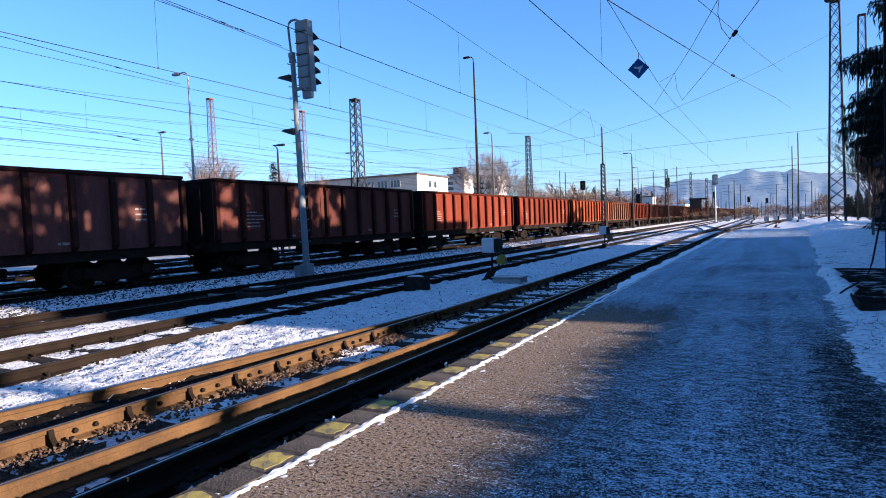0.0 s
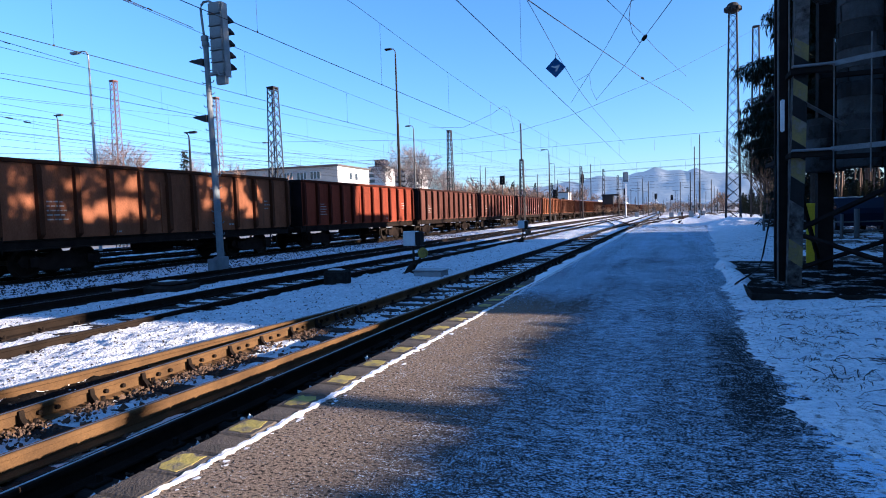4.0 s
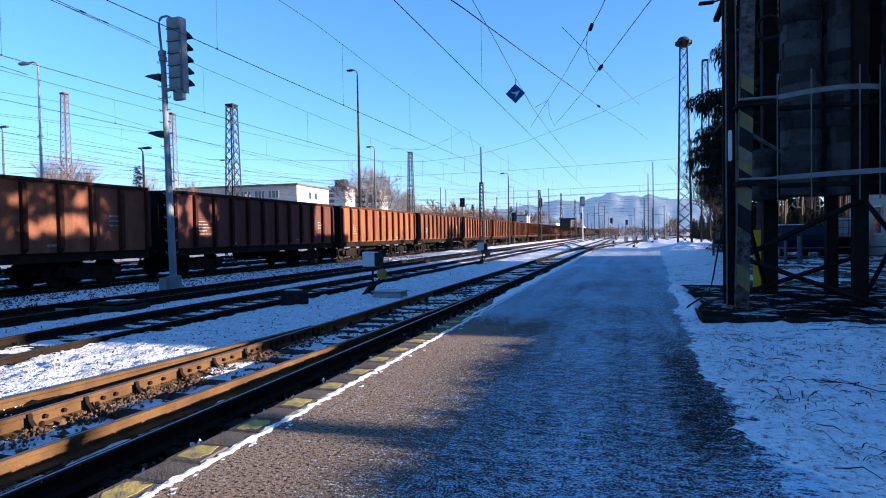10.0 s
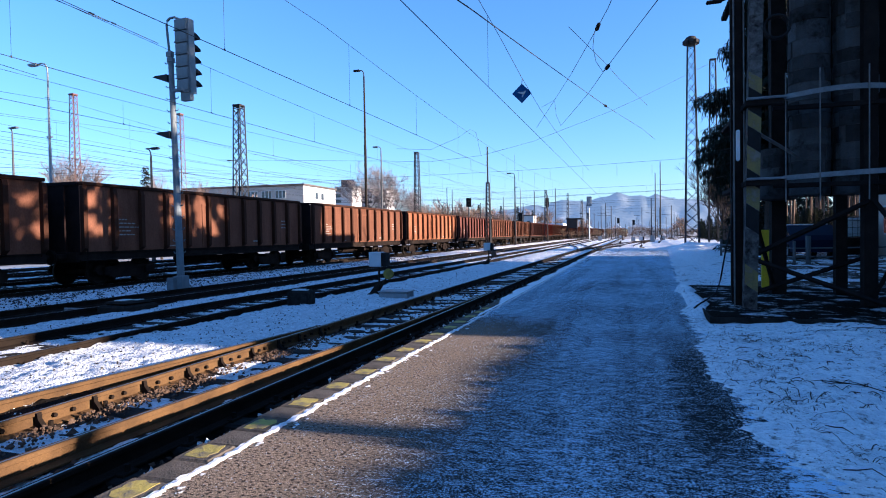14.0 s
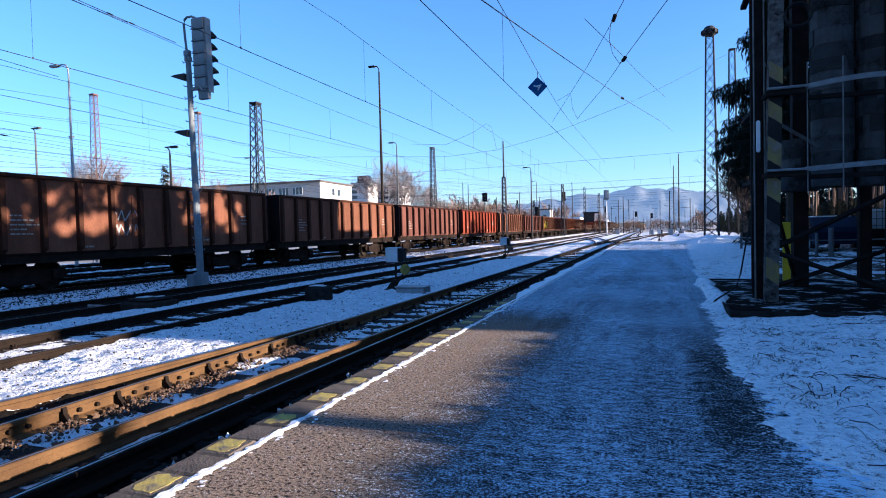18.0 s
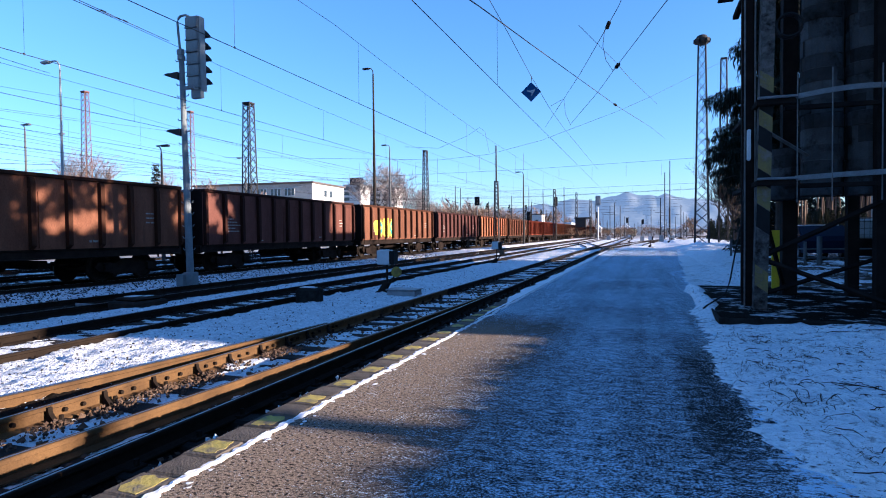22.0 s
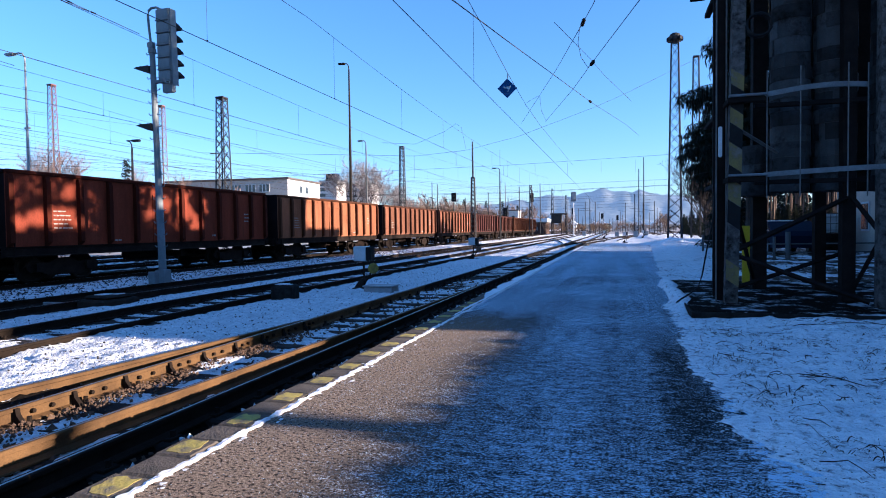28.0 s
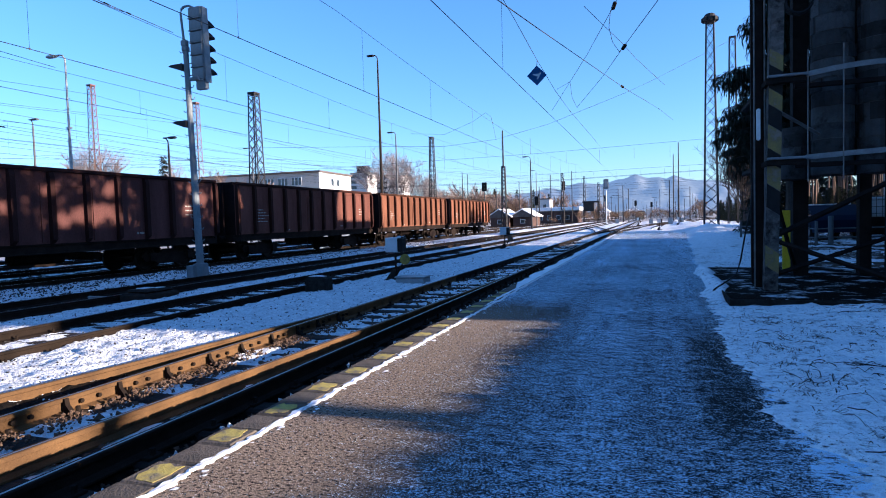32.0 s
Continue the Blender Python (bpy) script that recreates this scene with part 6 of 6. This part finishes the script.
plant("spruce", hanging_spruce(), pose(4.62, 24.3, 0, 0, 0, 20), "old dark spruce with long hanging boughs beside the platform", "spruces")
for x, y, h in ((4.9, 31.0, 0.5), (6.2, 34.0, 0.36), (6.0, 37.0, 0.30)):
    plant("spruce", DENSE[0], pose(x, y, 0, 0, 0, rr.uniform(0, 360)), "dark spruce beside the platform", "spruces", h)
for i, (x, y) in enumerate(((9.6, 25.5), (8.4, 17.8))):
    plant("spruce", TALL[i], pose(x, y, 0, 0, 0, 50 * i), "tall spruce with hanging branches beside the platform", "spruces")
for x, y, h in ((5.6, 38, 0.62), (5.9, 41, 0.62), (5.6, 44, 0.62), (4.9, 35.5, 0.55), (5.2, 39.5, 0.6), (6.1, 43, 0.64), (6.4, 47, 0.66), (7.0, 50, 0.7), (7.4, 56, 0.75)):
    plant("bare_tree", DARKBARE[rr.randrange(2)], pose(x, y, 0, 0, 0, rr.uniform(0, 360)), "dark leafless tree beside the platform", "bare trees", h)
# unseen pines and spruces, added to shade the yard and block skylight
plant("pine", PINE, pose(27, 4.65, 0, 0, 0, rr.uniform(0, 360)), "tall dark pine out of view, added for its shade, with a bare lower trunk", "pines")
for i, (x, y, h) in enumerate(((27, 25.6, 1.5), (29, 27.6, 1.5), (27, 30.0, 1.4))):
    plant("spruce", SPRUCE[i % 2], pose(x, y, 0, 0, 0, rr.uniform(0, 360)), "tall dark spruce out of view, added for its shade", "spruces", h)
HIGH = spruce_meshes(24, 3.4, 18, 1.7, 0.44, stem=0.0055)
# added row out of view that darkens the near wagons
for i in range(6):
    plant("pine", HIGH, pose(33.5 + rr.uniform(-0.3, 0.3), -16.65 + 4.3 * i, 0, 0, 0, rr.uniform(0, 360)), "tall dark pine out of view, added for its shade, with a bare lower trunk", "pines", rr.uniform(1.3, 1.36))
for x, y in ((28.5, 8.6), (29, 12.4), (28.5, 17.8), (29, 19.3), (28.5, 23.6)):
    plant("pine", HIGH, pose(x, y, 0, 0, 0, rr.uniform(0, 360)), "tall dark pine out of view, added for its shade, with a bare lower trunk", "pines", rr.uniform(1.38, 1.44))


def boughs():
    """Ragged pines added before the depot: low sun slants through the gaps between their boughs and dapples the train,
    (along, up, half width, half height).
    """
    # gaps sit where sun patches are wanted on the wagon sides
    gaps = ((7.9, 2.4, 0.24, 0.2), (8.7, 2.76, 0.2, 0.15), (9.17, 2.08, 0.22, 0.2), (10.0, 1.66, 0.34, 0.24), (11.55, 2.0, 0.3, 0.22), (12.75, 2.53, 0.22, 0.17), (13.2, 1.67, 0.3, 0.22), (13.8, 1.86, 0.3, 0.26),
            (14.87, 2.6, 0.28, 0.23), (14.6, 1.86, 0.55, 0.3), (15.3, 1.70, 0.42, 0.16), (14.0, 1.60, 0.5, 0.13), (18.3, 2.06, 0.25, 0.2), (19.1, 2.45, 0.28, 0.22), (18.5, 2.85, 0.15, 0.2), (20.05, 2.75, 0.36, 0.32), (20.2, 2.12, 0.42, 0.40),
            (20.85, 1.66, 0.36, 0.30), (21.3, 2.5, 0.16, 0.3))
    r = random.Random(61)
    slope, drift = math.tan(radians(SUN_UP)), math.tan(radians(90 - SUN_TURN))
    trees = [7.9, 11.7, 13.1, 17.2, 18.3, 22.8, 24.0]
    leaves = [([], []) for _ in trees]
    u = 6.6
    while u < 23.6:
        w = 0.5
        while w < 4.1:
            a, b = u + r.uniform(-0.08, 0.08), w + r.uniform(-0.08, 0.08)
            n = 0.35 * noise.noise(Vector((a * 2.3, b * 2.3, 0)))
            if all(((a - p) / (c + 0.03)) ** 2 + ((b - q) / (d + 0.03)) ** 2 > 1 + n for p, q, c, d in gaps):
                x = 9.2 + r.uniform(-0.5, 0.5)
                y, z = a + (x + 16.8) * drift, b + (x + 16.8) * slope
                k = min(range(len(trees)), key=lambda i: abs(trees[i] - y))
                v, f = leaves[k]
                for _ in range(26):
                    th, up, ln = r.uniform(0, math.tau), r.uniform(-0.9, 0.5), r.uniform(0.09, 0.16)
                    d = Vector((math.cos(th) * math.cos(up), math.sin(th) * math.cos(up), math.sin(up))) * ln
                    e = Vector((-math.sin(th), math.cos(th), r.uniform(-0.6, 0.6))).normalized() * ln * 0.36
                    c, m = Vector((x, y, z)) + Vector((r.uniform(-0.3, 0.3), r.uniform(-0.09, 0.09), r.uniform(-0.09, 0.09))), len(v)
                    v += [tuple(c - d), tuple(c + e), tuple(c + d), tuple(c - e)]
                    f.append((m, m + 1, m + 2, m + 3))
            w += 0.155
        u += 0.155
    for y, (v, f) in zip(trees, leaves):
        t = thing("pine", "ragged dark pine added to dapple the train, with gaps between its boughs", "tree", pose(9.2, y, 0), "pines")
        limbs = Shape().rod((0, 0, -0.05), (0, 0, 9.3), 0.09, 0.03, 7)
        for i in range(9):
            limbs.tube([(0, 0, 5.4 + 0.42 * i), (0.1, (i % 2 * 2 - 1) * 0.5, 5.5 + 0.42 * i), (0.2, (i % 2 * 2 - 1) * 0.9, 5.5 + 0.42 * i)], [0.025, 0.018, 0.008], 4)
        part("trunk", limbs, BARK, t)
        me = bpy.data.meshes.new("crown")
        me.from_pydata([(p[0] - 9.2, p[1] - y, p[2]) for p in v], [], f)
        me.materials.append(NEEDLE)
        part("crown", me, None, t)


boughs()

# ---- buildings ----
PLASTER = material("beige_plaster", (0.50, 0.45, 0.38), (0.42, 0.37, 0.31), 1.0, 0.9, bump=0.3)
ROOF = material("dark_roof", (0.09, 0.075, 0.07), (0.13, 0.11, 0.10), 2.0, 0.9, bump=0.4)
GLASS = material("window_glass", (0.03, 0.04, 0.05), (0.05, 0.06, 0.07), 1.0, 0.12, bump=0, gloss=0.6)
FACADE = material("white_facade", (0.60, 0.59, 0.58), (0.52, 0.51, 0.50), 0.3, 0.85, bump=0.1)
CARBLUE = material("car_blue", (0.005, 0.010, 0.032), (0.005, 0.009, 0.026), 2.0, 0.6, bump=0, gloss=0.1)
GREYWALL = material("grey_facade", (0.46, 0.435, 0.40), (0.37, 0.35, 0.32), 0.4, 0.85, bump=0.1)


def house(name, label, x0, x1, y0, y1, h, wall, windows, roof="flat", face="y", z0=-0.7):
    """A block with a roof; windows (u, z, width, height) sit on its face towards -y, or towards -x or +x."""
    t = thing(name, label, "building")
    part("wall", Shape().box(x0, x1, y0, y1, z0, h), wall, t)
    if roof == "flat":
        part("roof", Shape().slab(x0 - 0.25, x1 + 0.25, y0 - 0.25, y1 + 0.25, h + 0.004, h + 0.35, 0.05), ROOF, t)
    else:
        c, o = (x0 + x1) / 2, 0.6
        part("roof", Shape().prism([(x0 - o, h), (x1 + o, h), (c, h + roof)], y0 - o, y1 + o), ROOF, t)
    for side, u, z, w, k in windows:
        if side == "y":
            fr, gl = Shape().box(u - w / 2, u + w / 2, y0 - 0.05, y0 - 0.003, z, z + k), Shape().box(u - w / 2 + 0.08, u + w / 2 - 0.08, y0 - 0.07, y0 - 0.052, z + 0.08, z + k - 0.08)
        else:
            x = x0 if side == "-x" else x1
            d = -1 if side == "-x" else 1
            a, b = sorted((x + d * 0.003, x + d * 0.05))
            c, e2 = sorted((x + d * 0.052, x + d * 0.07))
            fr, gl = Shape().box(a, b, u - w / 2, u + w / 2, z, z + k), Shape().box(c, e2, u - w / 2 + 0.08, u + w / 2 - 0.08, z + 0.08, z + k - 0.08)
        wd = part("window", fr, WHITE, t)
        part("pane", gl, GLASS, wd)
    return t


house("depot_building", "beige plastered depot building with a flat roof", 10.6, 17.0, 8.1, 34.7, 6.63, PLASTER, [("-x", 31.0, 1.0, 0.9, 1.3), ("-x", 28.2, 1.0, 0.9, 1.3), ("-x", 25, 1.0, 0.9, 1.3)], z0=-0.05)
# blocks out of view, added so that their roofs shade the train
house("depot_hall", "tall narrow plastered block out of view, added to shade the train", 17.3, 24.0, 17.5, 18.9, 10.8, PLASTER, [], z0=-0.05)
house("depot_link", "lower plastered block out of view, added to shape the shade on the train", 17.3, 24.0, 19.1, 23.0, 7.85, PLASTER, [], z0=-0.05)
house("depot_link", "long lower plastered block out of view, added to shape the shade on the train", 17.3, 24.0, 8.6, 17.3, 7.85, PLASTER, [], z0=-0.05)
house("depot_hall", "tall plastered block out of view, added to shade the train", 17.3, 24.0, 23.2, 31.0, 10.3, PLASTER, [], z0=-0.05)
hw = [("y", u + d, 8.5, 0.68, 1.45) for u in (-67.3, -64.4, -61.6) for d in (-0.7, 0, 0.7)]
works = house("industrial_building", "long pale industrial building with groups of dark windows", -82, -57, 95, 108.6, 10.7, GREYWALL, hw + [("+x", 100.2, 8.4, 1.2, 1.4), ("+x", 102.6, 8.4, 1.2, 1.4)])
# white sheet over the grey end wall: its sunlight put into the colour
part("end_panel", Shape().box(-56.997, -56.99, 95.0, 108.6, -0.7, 10.7), FACADE, works, "sunlit white end wall")
works.matrix_basis = Matrix.Translation((-57, 95, 0)) @ Matrix.Rotation(radians(3.5), 4, "Z") @ Matrix.Translation((57, -95, 0))
house("flats", "tall white block of flats with a column of dark windows", -160, -149.5, 300, 312, 29.0, FACADE, [("y", -158.0, 2.2 + 3.0 * r, 3.6, 2.0) for r in range(9)])
bl = house("flats", "long white block of flats with balconies", -158.5, -137.5, 320, 332, 28.2, FACADE, [("y", -156 + 4.2 * c, 2.5 + 3.0 * r, 2.2, 1.4) for c in range(5) for r in range(9)])
for r in range(9):
    part("balcony", Shape().slab(-156.5, -138.5, 318.6, 319.9, 1.6 + 3 * r, 2.7 + 3 * r, 0.05), FACADE, bl)
part("roof_house", Shape().slab(-156.5, -150.5, 301, 306, 29.4, 33.0, 0.1), CARBLUE, bl, "dark blue plant room")
SHED = material("shed_boards", (0.10, 0.062, 0.05), (0.065, 0.042, 0.036), 0.5, 0.9)
for x0, x1, y0, y1, h, rise in ((-29.2, -25.6, 110, 118, 1.5, 1.5), (-25.0, -21.4, 111, 119, 1.5, 1.4)):
    sh = house("goods_shed", "small boarded shed with a snow-covered gable roof", x0, x1, y0, y1, h, SHED, [("y", (x0 + x1) / 2, 0.3, 0.9, 0.8)], roof=rise)
    part("snow_roof", Shape().prism([(x0 - 0.65, h + 0.06), (x0 - 0.6, h + 0.2), ((x0 + x1) / 2, h + rise + 0.2), (x1 + 0.6, h + 0.2), (x1 + 0.65, h + 0.06), ((x0 + x1) / 2, h + rise + 0.02)], y0 - 0.65, y1 + 0.65), SNOW_CLEAN, sh)
sh = house("goods_shed", "long low red-brown shed with a snow-white roof", -30.8, -17.6, 150, 158, 2.5, SHED, [("y", -29 + 2.2 * i, 0.6, 1.1, 1.1) for i in range(5)])
part("snow_roof", Shape().slab(-31.2, -17.2, 149.5, 158.5, 2.87, 3.75, 0.1), SNOW_CLEAN, sh)
house("small_block", "small white flat-roofed building beyond the yard", -36.0, -32.6, 200, 206, 7.3, FACADE, [("y", -34.3, 4.5, 1.2, 1.2)])
cb = thing("gantry_cabin", "dark flat-roofed cabin raised on steel columns", "cabin", pose(-14.3, 150, -0.4))
part("cabin", Shape().slab(-1.8, 0.7, -1.2, 1.2, 2.9, 5.0, 0.05), LATTICE, cb)
part("roof", Shape().slab(-2.0, 1.9, -1.4, 1.4, 5.004, 5.35, 0.05), LATTICE, cb)
for x in (-1.7, 0.6, 1.75):
    part("column", Shape().rod((x, 0, 0), (x, 0, 5.0), 0.10, n=8), LATTICE, cb)
house("yellow_hut", "small sunlit yellow hut far down the line", -7.0, -4.2, 300, 304, 2.6, material("yellow_plaster", (0.50, 0.41, 0.24), (0.44, 0.36, 0.22), 1.0, 0.9), [("y", -5.6, 0.6, 0.9, 1.0)])

for k in range(11):
    x0, y0 = -24 + 6.3 * k + rr.uniform(-2, 2), 330 + rr.uniform(-40, 60)
    w, h, rise = rr.uniform(4, 9), rr.uniform(2.2, 4.2), rr.uniform(1.2, 2.4)
    hs = house("far_house", "small pale house with a snowy roof far beyond the yard", x0, x0 + w, y0, y0 + 7, h, (FACADE, PLASTER, GREYWALL)[k % 3], [("y", x0 + w * q, 0.8, 0.9, 1.1) for q in (0.3, 0.7)], roof=rise)
    part("snow_roof", Shape().prism([(x0 - 0.9, h - 0.05), (x0 + w / 2, h + rise + 0.3), (x0 + w + 0.9, h - 0.05)], y0 - 0.75, y0 + 7.75), SNOW_CLEAN, hs)
for i in range(70):
    plant("bare_tree", FARBARE[i % 4], pose(-30 + 1.2 * i + rr.uniform(-1.5, 1.5), 215 + rr.uniform(-25, 60), -0.7, 0, 0, rr.uniform(0, 360)), "brown leafless shrub beyond the yard", "far shrubs", rr.uniform(0.16, 0.32))
for i in range(26):
    p = thing("line_pole", "slim dark catenary pole far down the line", "pole", pose(-16 + 1.25 * i + rr.uniform(-0.5, 0.5), 200 + rr.uniform(-15, 70), -0.6), "far poles")
    part("pole", Shape().rod((0, 0, 0), (0, 0, rr.uniform(4.5, 8.5)), 0.10, 0.07, 6), LATTICE, p)

# ---- parked car, trunks and shade at the platform side ----
cr = thing("parked_car", "dark blue parked car with snow on its bonnet", "car", pose(7.0, 30.0, 0.05, 0, 0, 90))
body_outline = [(-2.1, 0.3), (2.1, 0.3), (2.15, 0.65), (1.95, 0.85), (1.0, 0.95), (0.45, 1.4), (-1.2, 1.42), (-1.95, 1.0), (-2.15, 0.8)]
part("body", Shape().prism(body_outline, -0.82, 0.82), CARBLUE, cr)
part("snow_cover", Shape().slab(1.05, 1.95, -0.75, 0.75, 0.90, 1.02, 0.04).slab(-1.1, 0.4, -0.7, 0.7, 1.424, 1.47, 0.02), SNOW_CLEAN, cr)
for s in (-1, 1):
    part("side_window", Shape().prism([(-1.6, 1.0), (0.75, 1.0), (0.35, 1.34), (-1.1, 1.35)], -0.006, 0.006), GLASS, cr, m=pose(0, s * 0.829, 0))
    for x in (-1.3, 1.35):
        w = part("wheel", Shape().lathe([(0.30, -0.09), (0.32, -0.05), (0.32, 0.05), (0.30, 0.09)], 18, pose(x, s * 0.78, 0.32, 90, 0, 0)), BLACK, cr)
        part("rim", Shape().lathe([(0.19, -0.1), (0.19, 0.1)], 14, pose(x, s * 0.78, 0.32, 90, 0, 0)), STEEL, w)
TRUNK = material("sunlit_trunks", (0.135, 0.10, 0.072), (0.085, 0.06, 0.045), 2.0, 0.9, bump=0.6, stretch=(1, 1, 0.3))
for i in range(110):
    x, y = 8.5 + 0.17 * i + rr.uniform(-0.3, 0.3), 43 + rr.uniform(-3, 12)
    p = thing("tree_trunk", "straight pine trunk in the wood behind the car park", "tree", pose(x, y, -0.1), "pine wood")
    part("trunk", Shape().tube([(0, 0, 0), (rr.uniform(-0.1, 0.1), 0, 3), (rr.uniform(-0.15, 0.15), 0, 4.4)], [rr.uniform(0.055, 0.10), 0.06, 0.05], 7), TRUNK, p)
ib = thing("liquid_container", "white plastic liquid container in a wire cage", "container", pose(9.6, 32.0, 0.1))
part("stand", Shape().slab(-0.55, 0.55, -0.5, 0.5, 0.0, 0.78, 0.02), DARKSTEEL, ib, "dark plinth")
part("tank", Shape().slab(-0.42, 0.42, -0.42, 0.42, 0.80, 1.68, 0.06), WHITE, ib, "white plastic tank")
for q in range(5):
    part("cage_bar", Shape().rod((-0.44 + 0.22 * q, -0.44, 0.79), (-0.44 + 0.22 * q, -0.44, 1.72), 0.014, n=5), DULLRAIL, ib)
for z in (0.95, 1.25, 1.55, 1.72):
    part("cage_ring", Shape().tube([(-0.44, -0.445, z), (0.44, -0.445, z), (0.44, 0.44, z), (-0.44, 0.44, z), (-0.44, -0.445, z)], 0.014, 5), DULLRAIL, ib)
for i in range(22):
    plant("spruce", DENSE[0], pose(12 + 1.3 * i + rr.uniform(-0.5, 0.5), 58 + rr.uniform(-3, 4), -0.1, 0, 0, rr.uniform(0, 360)), "dark spruce in the wood behind the car park", "wood spruces", rr.uniform(0.6, 0.9))
# post out of view, inferred from one crisp narrow shadow
ps = thing("platform_post", "plain grey post out of view, placed for its narrow shadow", "post", pose(6.0, 3.86, 0.0))
part("post", Shape().rod((0, 0, -0.05), (0, 0, 3.6), 0.10, 0.09, 10), POLE, ps)
part("cap", Shape().lathe([(0.02, 3.6), (0.12, 3.61), (0.10, 3.66), (0.02, 3.7)], 10), POLE, ps)
# bank out of view, added so that its top bounds the sunlit strip
hd = thing("hedge_bank", "low bank out of view, added to shade the platform", "hedge", kind="structure")
part("bank", Shape().slab(10, 11.2, 2.2, 7.9, -0.1, 2.1, 0.2), NEEDLE, hd)
spr = Shape()
y = 2.2
while y < 7.9:
    w = rr.uniform(0.03, 0.16)
    spr.slab(10.2, 10.9, y, y + w, 2.0, 2.33 + abs(rr.gauss(0, 0.045)), 0.01)
    y += w
tagged(part("hedge_top", spr, NEEDLE, hd, "uneven top that frays the shadow edge"), kind="stuff")
# rows of spruces added for shade on the platform end and verge
for i in range(15):
    plant("spruce", DENSE[0], pose(10.2 + rr.uniform(-0.3, 0.3), 35.3 + 0.72 * i, -0.1, 0, 0, rr.uniform(0, 360)), "small dark spruce added in rows to shade the platform end", "hedge spruces", rr.uniform(0.20, 0.23))
for i in range(60):
    plant("spruce", DENSE[0], pose(10.0 + 0.6 * (i % 2) + rr.uniform(-0.1, 0.1), 46.2 + 0.31 * i, -0.1, 0, 0, rr.uniform(0, 360)), "small dark spruce added in rows to shade the platform end", "hedge spruces", rr.uniform(0.17, 0.2))
# wall out of view, added to keep the sun off the near platform
solid("wall_station", Shape().box(10, 16, -25, 2.19, -0.1, 7.5), PLASTER, "plain plastered wall out of view, added to keep the sun off the platform", "wall", kind="structure")
for i in range(26):
    plant("spruce", DENSE[0], pose(11 + rr.uniform(-0.8, 0.8), 60 + 2.3 * i, -0.1, 0, 0, rr.uniform(0, 360)), "young dark spruce along the yard fence", "young spruces", rr.uniform(0.24, 0.33))

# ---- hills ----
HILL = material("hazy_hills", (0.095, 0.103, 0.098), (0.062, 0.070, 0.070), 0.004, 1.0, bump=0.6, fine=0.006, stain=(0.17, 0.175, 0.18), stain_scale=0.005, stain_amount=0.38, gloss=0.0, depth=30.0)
# haze of distance is put in as a faint blue glow
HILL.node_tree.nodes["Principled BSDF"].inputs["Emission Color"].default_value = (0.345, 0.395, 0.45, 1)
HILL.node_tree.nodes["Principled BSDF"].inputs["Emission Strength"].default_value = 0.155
HILL_NEAR = material("wooded_hills", (0.10, 0.12, 0.13), (0.16, 0.15, 0.14), 0.01, 1.0, bump=0, fine=0.05, gloss=0.0)


def ridge(name, dist, profile, mat, label, rough):
    """Hills whose skyline follows (bearing, elevation) pairs in degrees."""
    v, f = [], []
    n, rows = 420, 14
    for i in range(n + 1):
        az = -75 + 130 * i / n
        top = float(np.interp(az, [p[0] for p in profile], [p[1] for p in profile]))
        top += rough * noise.fractal(Vector((az * 1.3, 0, 1)), 1.0, 2.0, 5)
        for j in range(rows + 1):
            k = j / rows
            d = dist * (0.72 + 0.28 * k)
            h = dist * math.tan(radians(max(top, 0.05))) * k ** 1.5 * (1 + 0.5 * (1 - k) * noise.fractal(Vector((az * 0.9, k * 4, 5)), 1.0, 2.0, 5))
            v.append((d * math.sin(radians(az)), d * math.cos(radians(az)), h - 3))
    for i in range(n):
        f += [(i * (rows + 1) + j, (i + 1) * (rows + 1) + j, (i + 1) * (rows + 1) + j + 1, i * (rows + 1) + j + 1) for j in range(rows)]
    me = bpy.data.meshes.new(name)
    me.from_pydata(v, [], f)
    me.materials.append(mat)
    me.shade_smooth()
    tagged(new(name, me), label, "hills", kind="structure")


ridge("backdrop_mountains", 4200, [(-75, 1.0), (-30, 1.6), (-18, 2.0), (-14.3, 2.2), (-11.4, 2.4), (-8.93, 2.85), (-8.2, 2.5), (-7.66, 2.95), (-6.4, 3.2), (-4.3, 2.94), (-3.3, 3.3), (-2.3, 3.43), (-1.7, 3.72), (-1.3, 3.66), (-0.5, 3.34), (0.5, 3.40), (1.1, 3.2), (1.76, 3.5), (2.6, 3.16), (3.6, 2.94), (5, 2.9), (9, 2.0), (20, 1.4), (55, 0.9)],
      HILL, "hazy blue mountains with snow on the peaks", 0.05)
ridge("backdrop_hills", 1500, [(-75, 0.6), (-45, 1.0), (-34, 1.5), (-26, 1.3), (-20, 1.9), (-15, 1.6), (-11, 1.3), (-8, 0.7), (0, 0.4), (10, 0.5), (55, 0.5)], HILL_NEAR, "dark wooded hills beyond the yard", 0.10)


# ---- what moves ----
def motions():
    times = [0, 1, 2, 3.5, 5, 6.5, 8, 9.5, 11, 13, 15, 17, 18.5, 20, 21, 22, 23, 24, 25, 26.5, 28, 29, 30, 31, 32]
    for i, w in enumerate(WAGONS):
        walk(w, [(t, pose(-18.25, train_place(t) - PITCH * (i + 1), RAIL_Z)) for t in times])


motions()
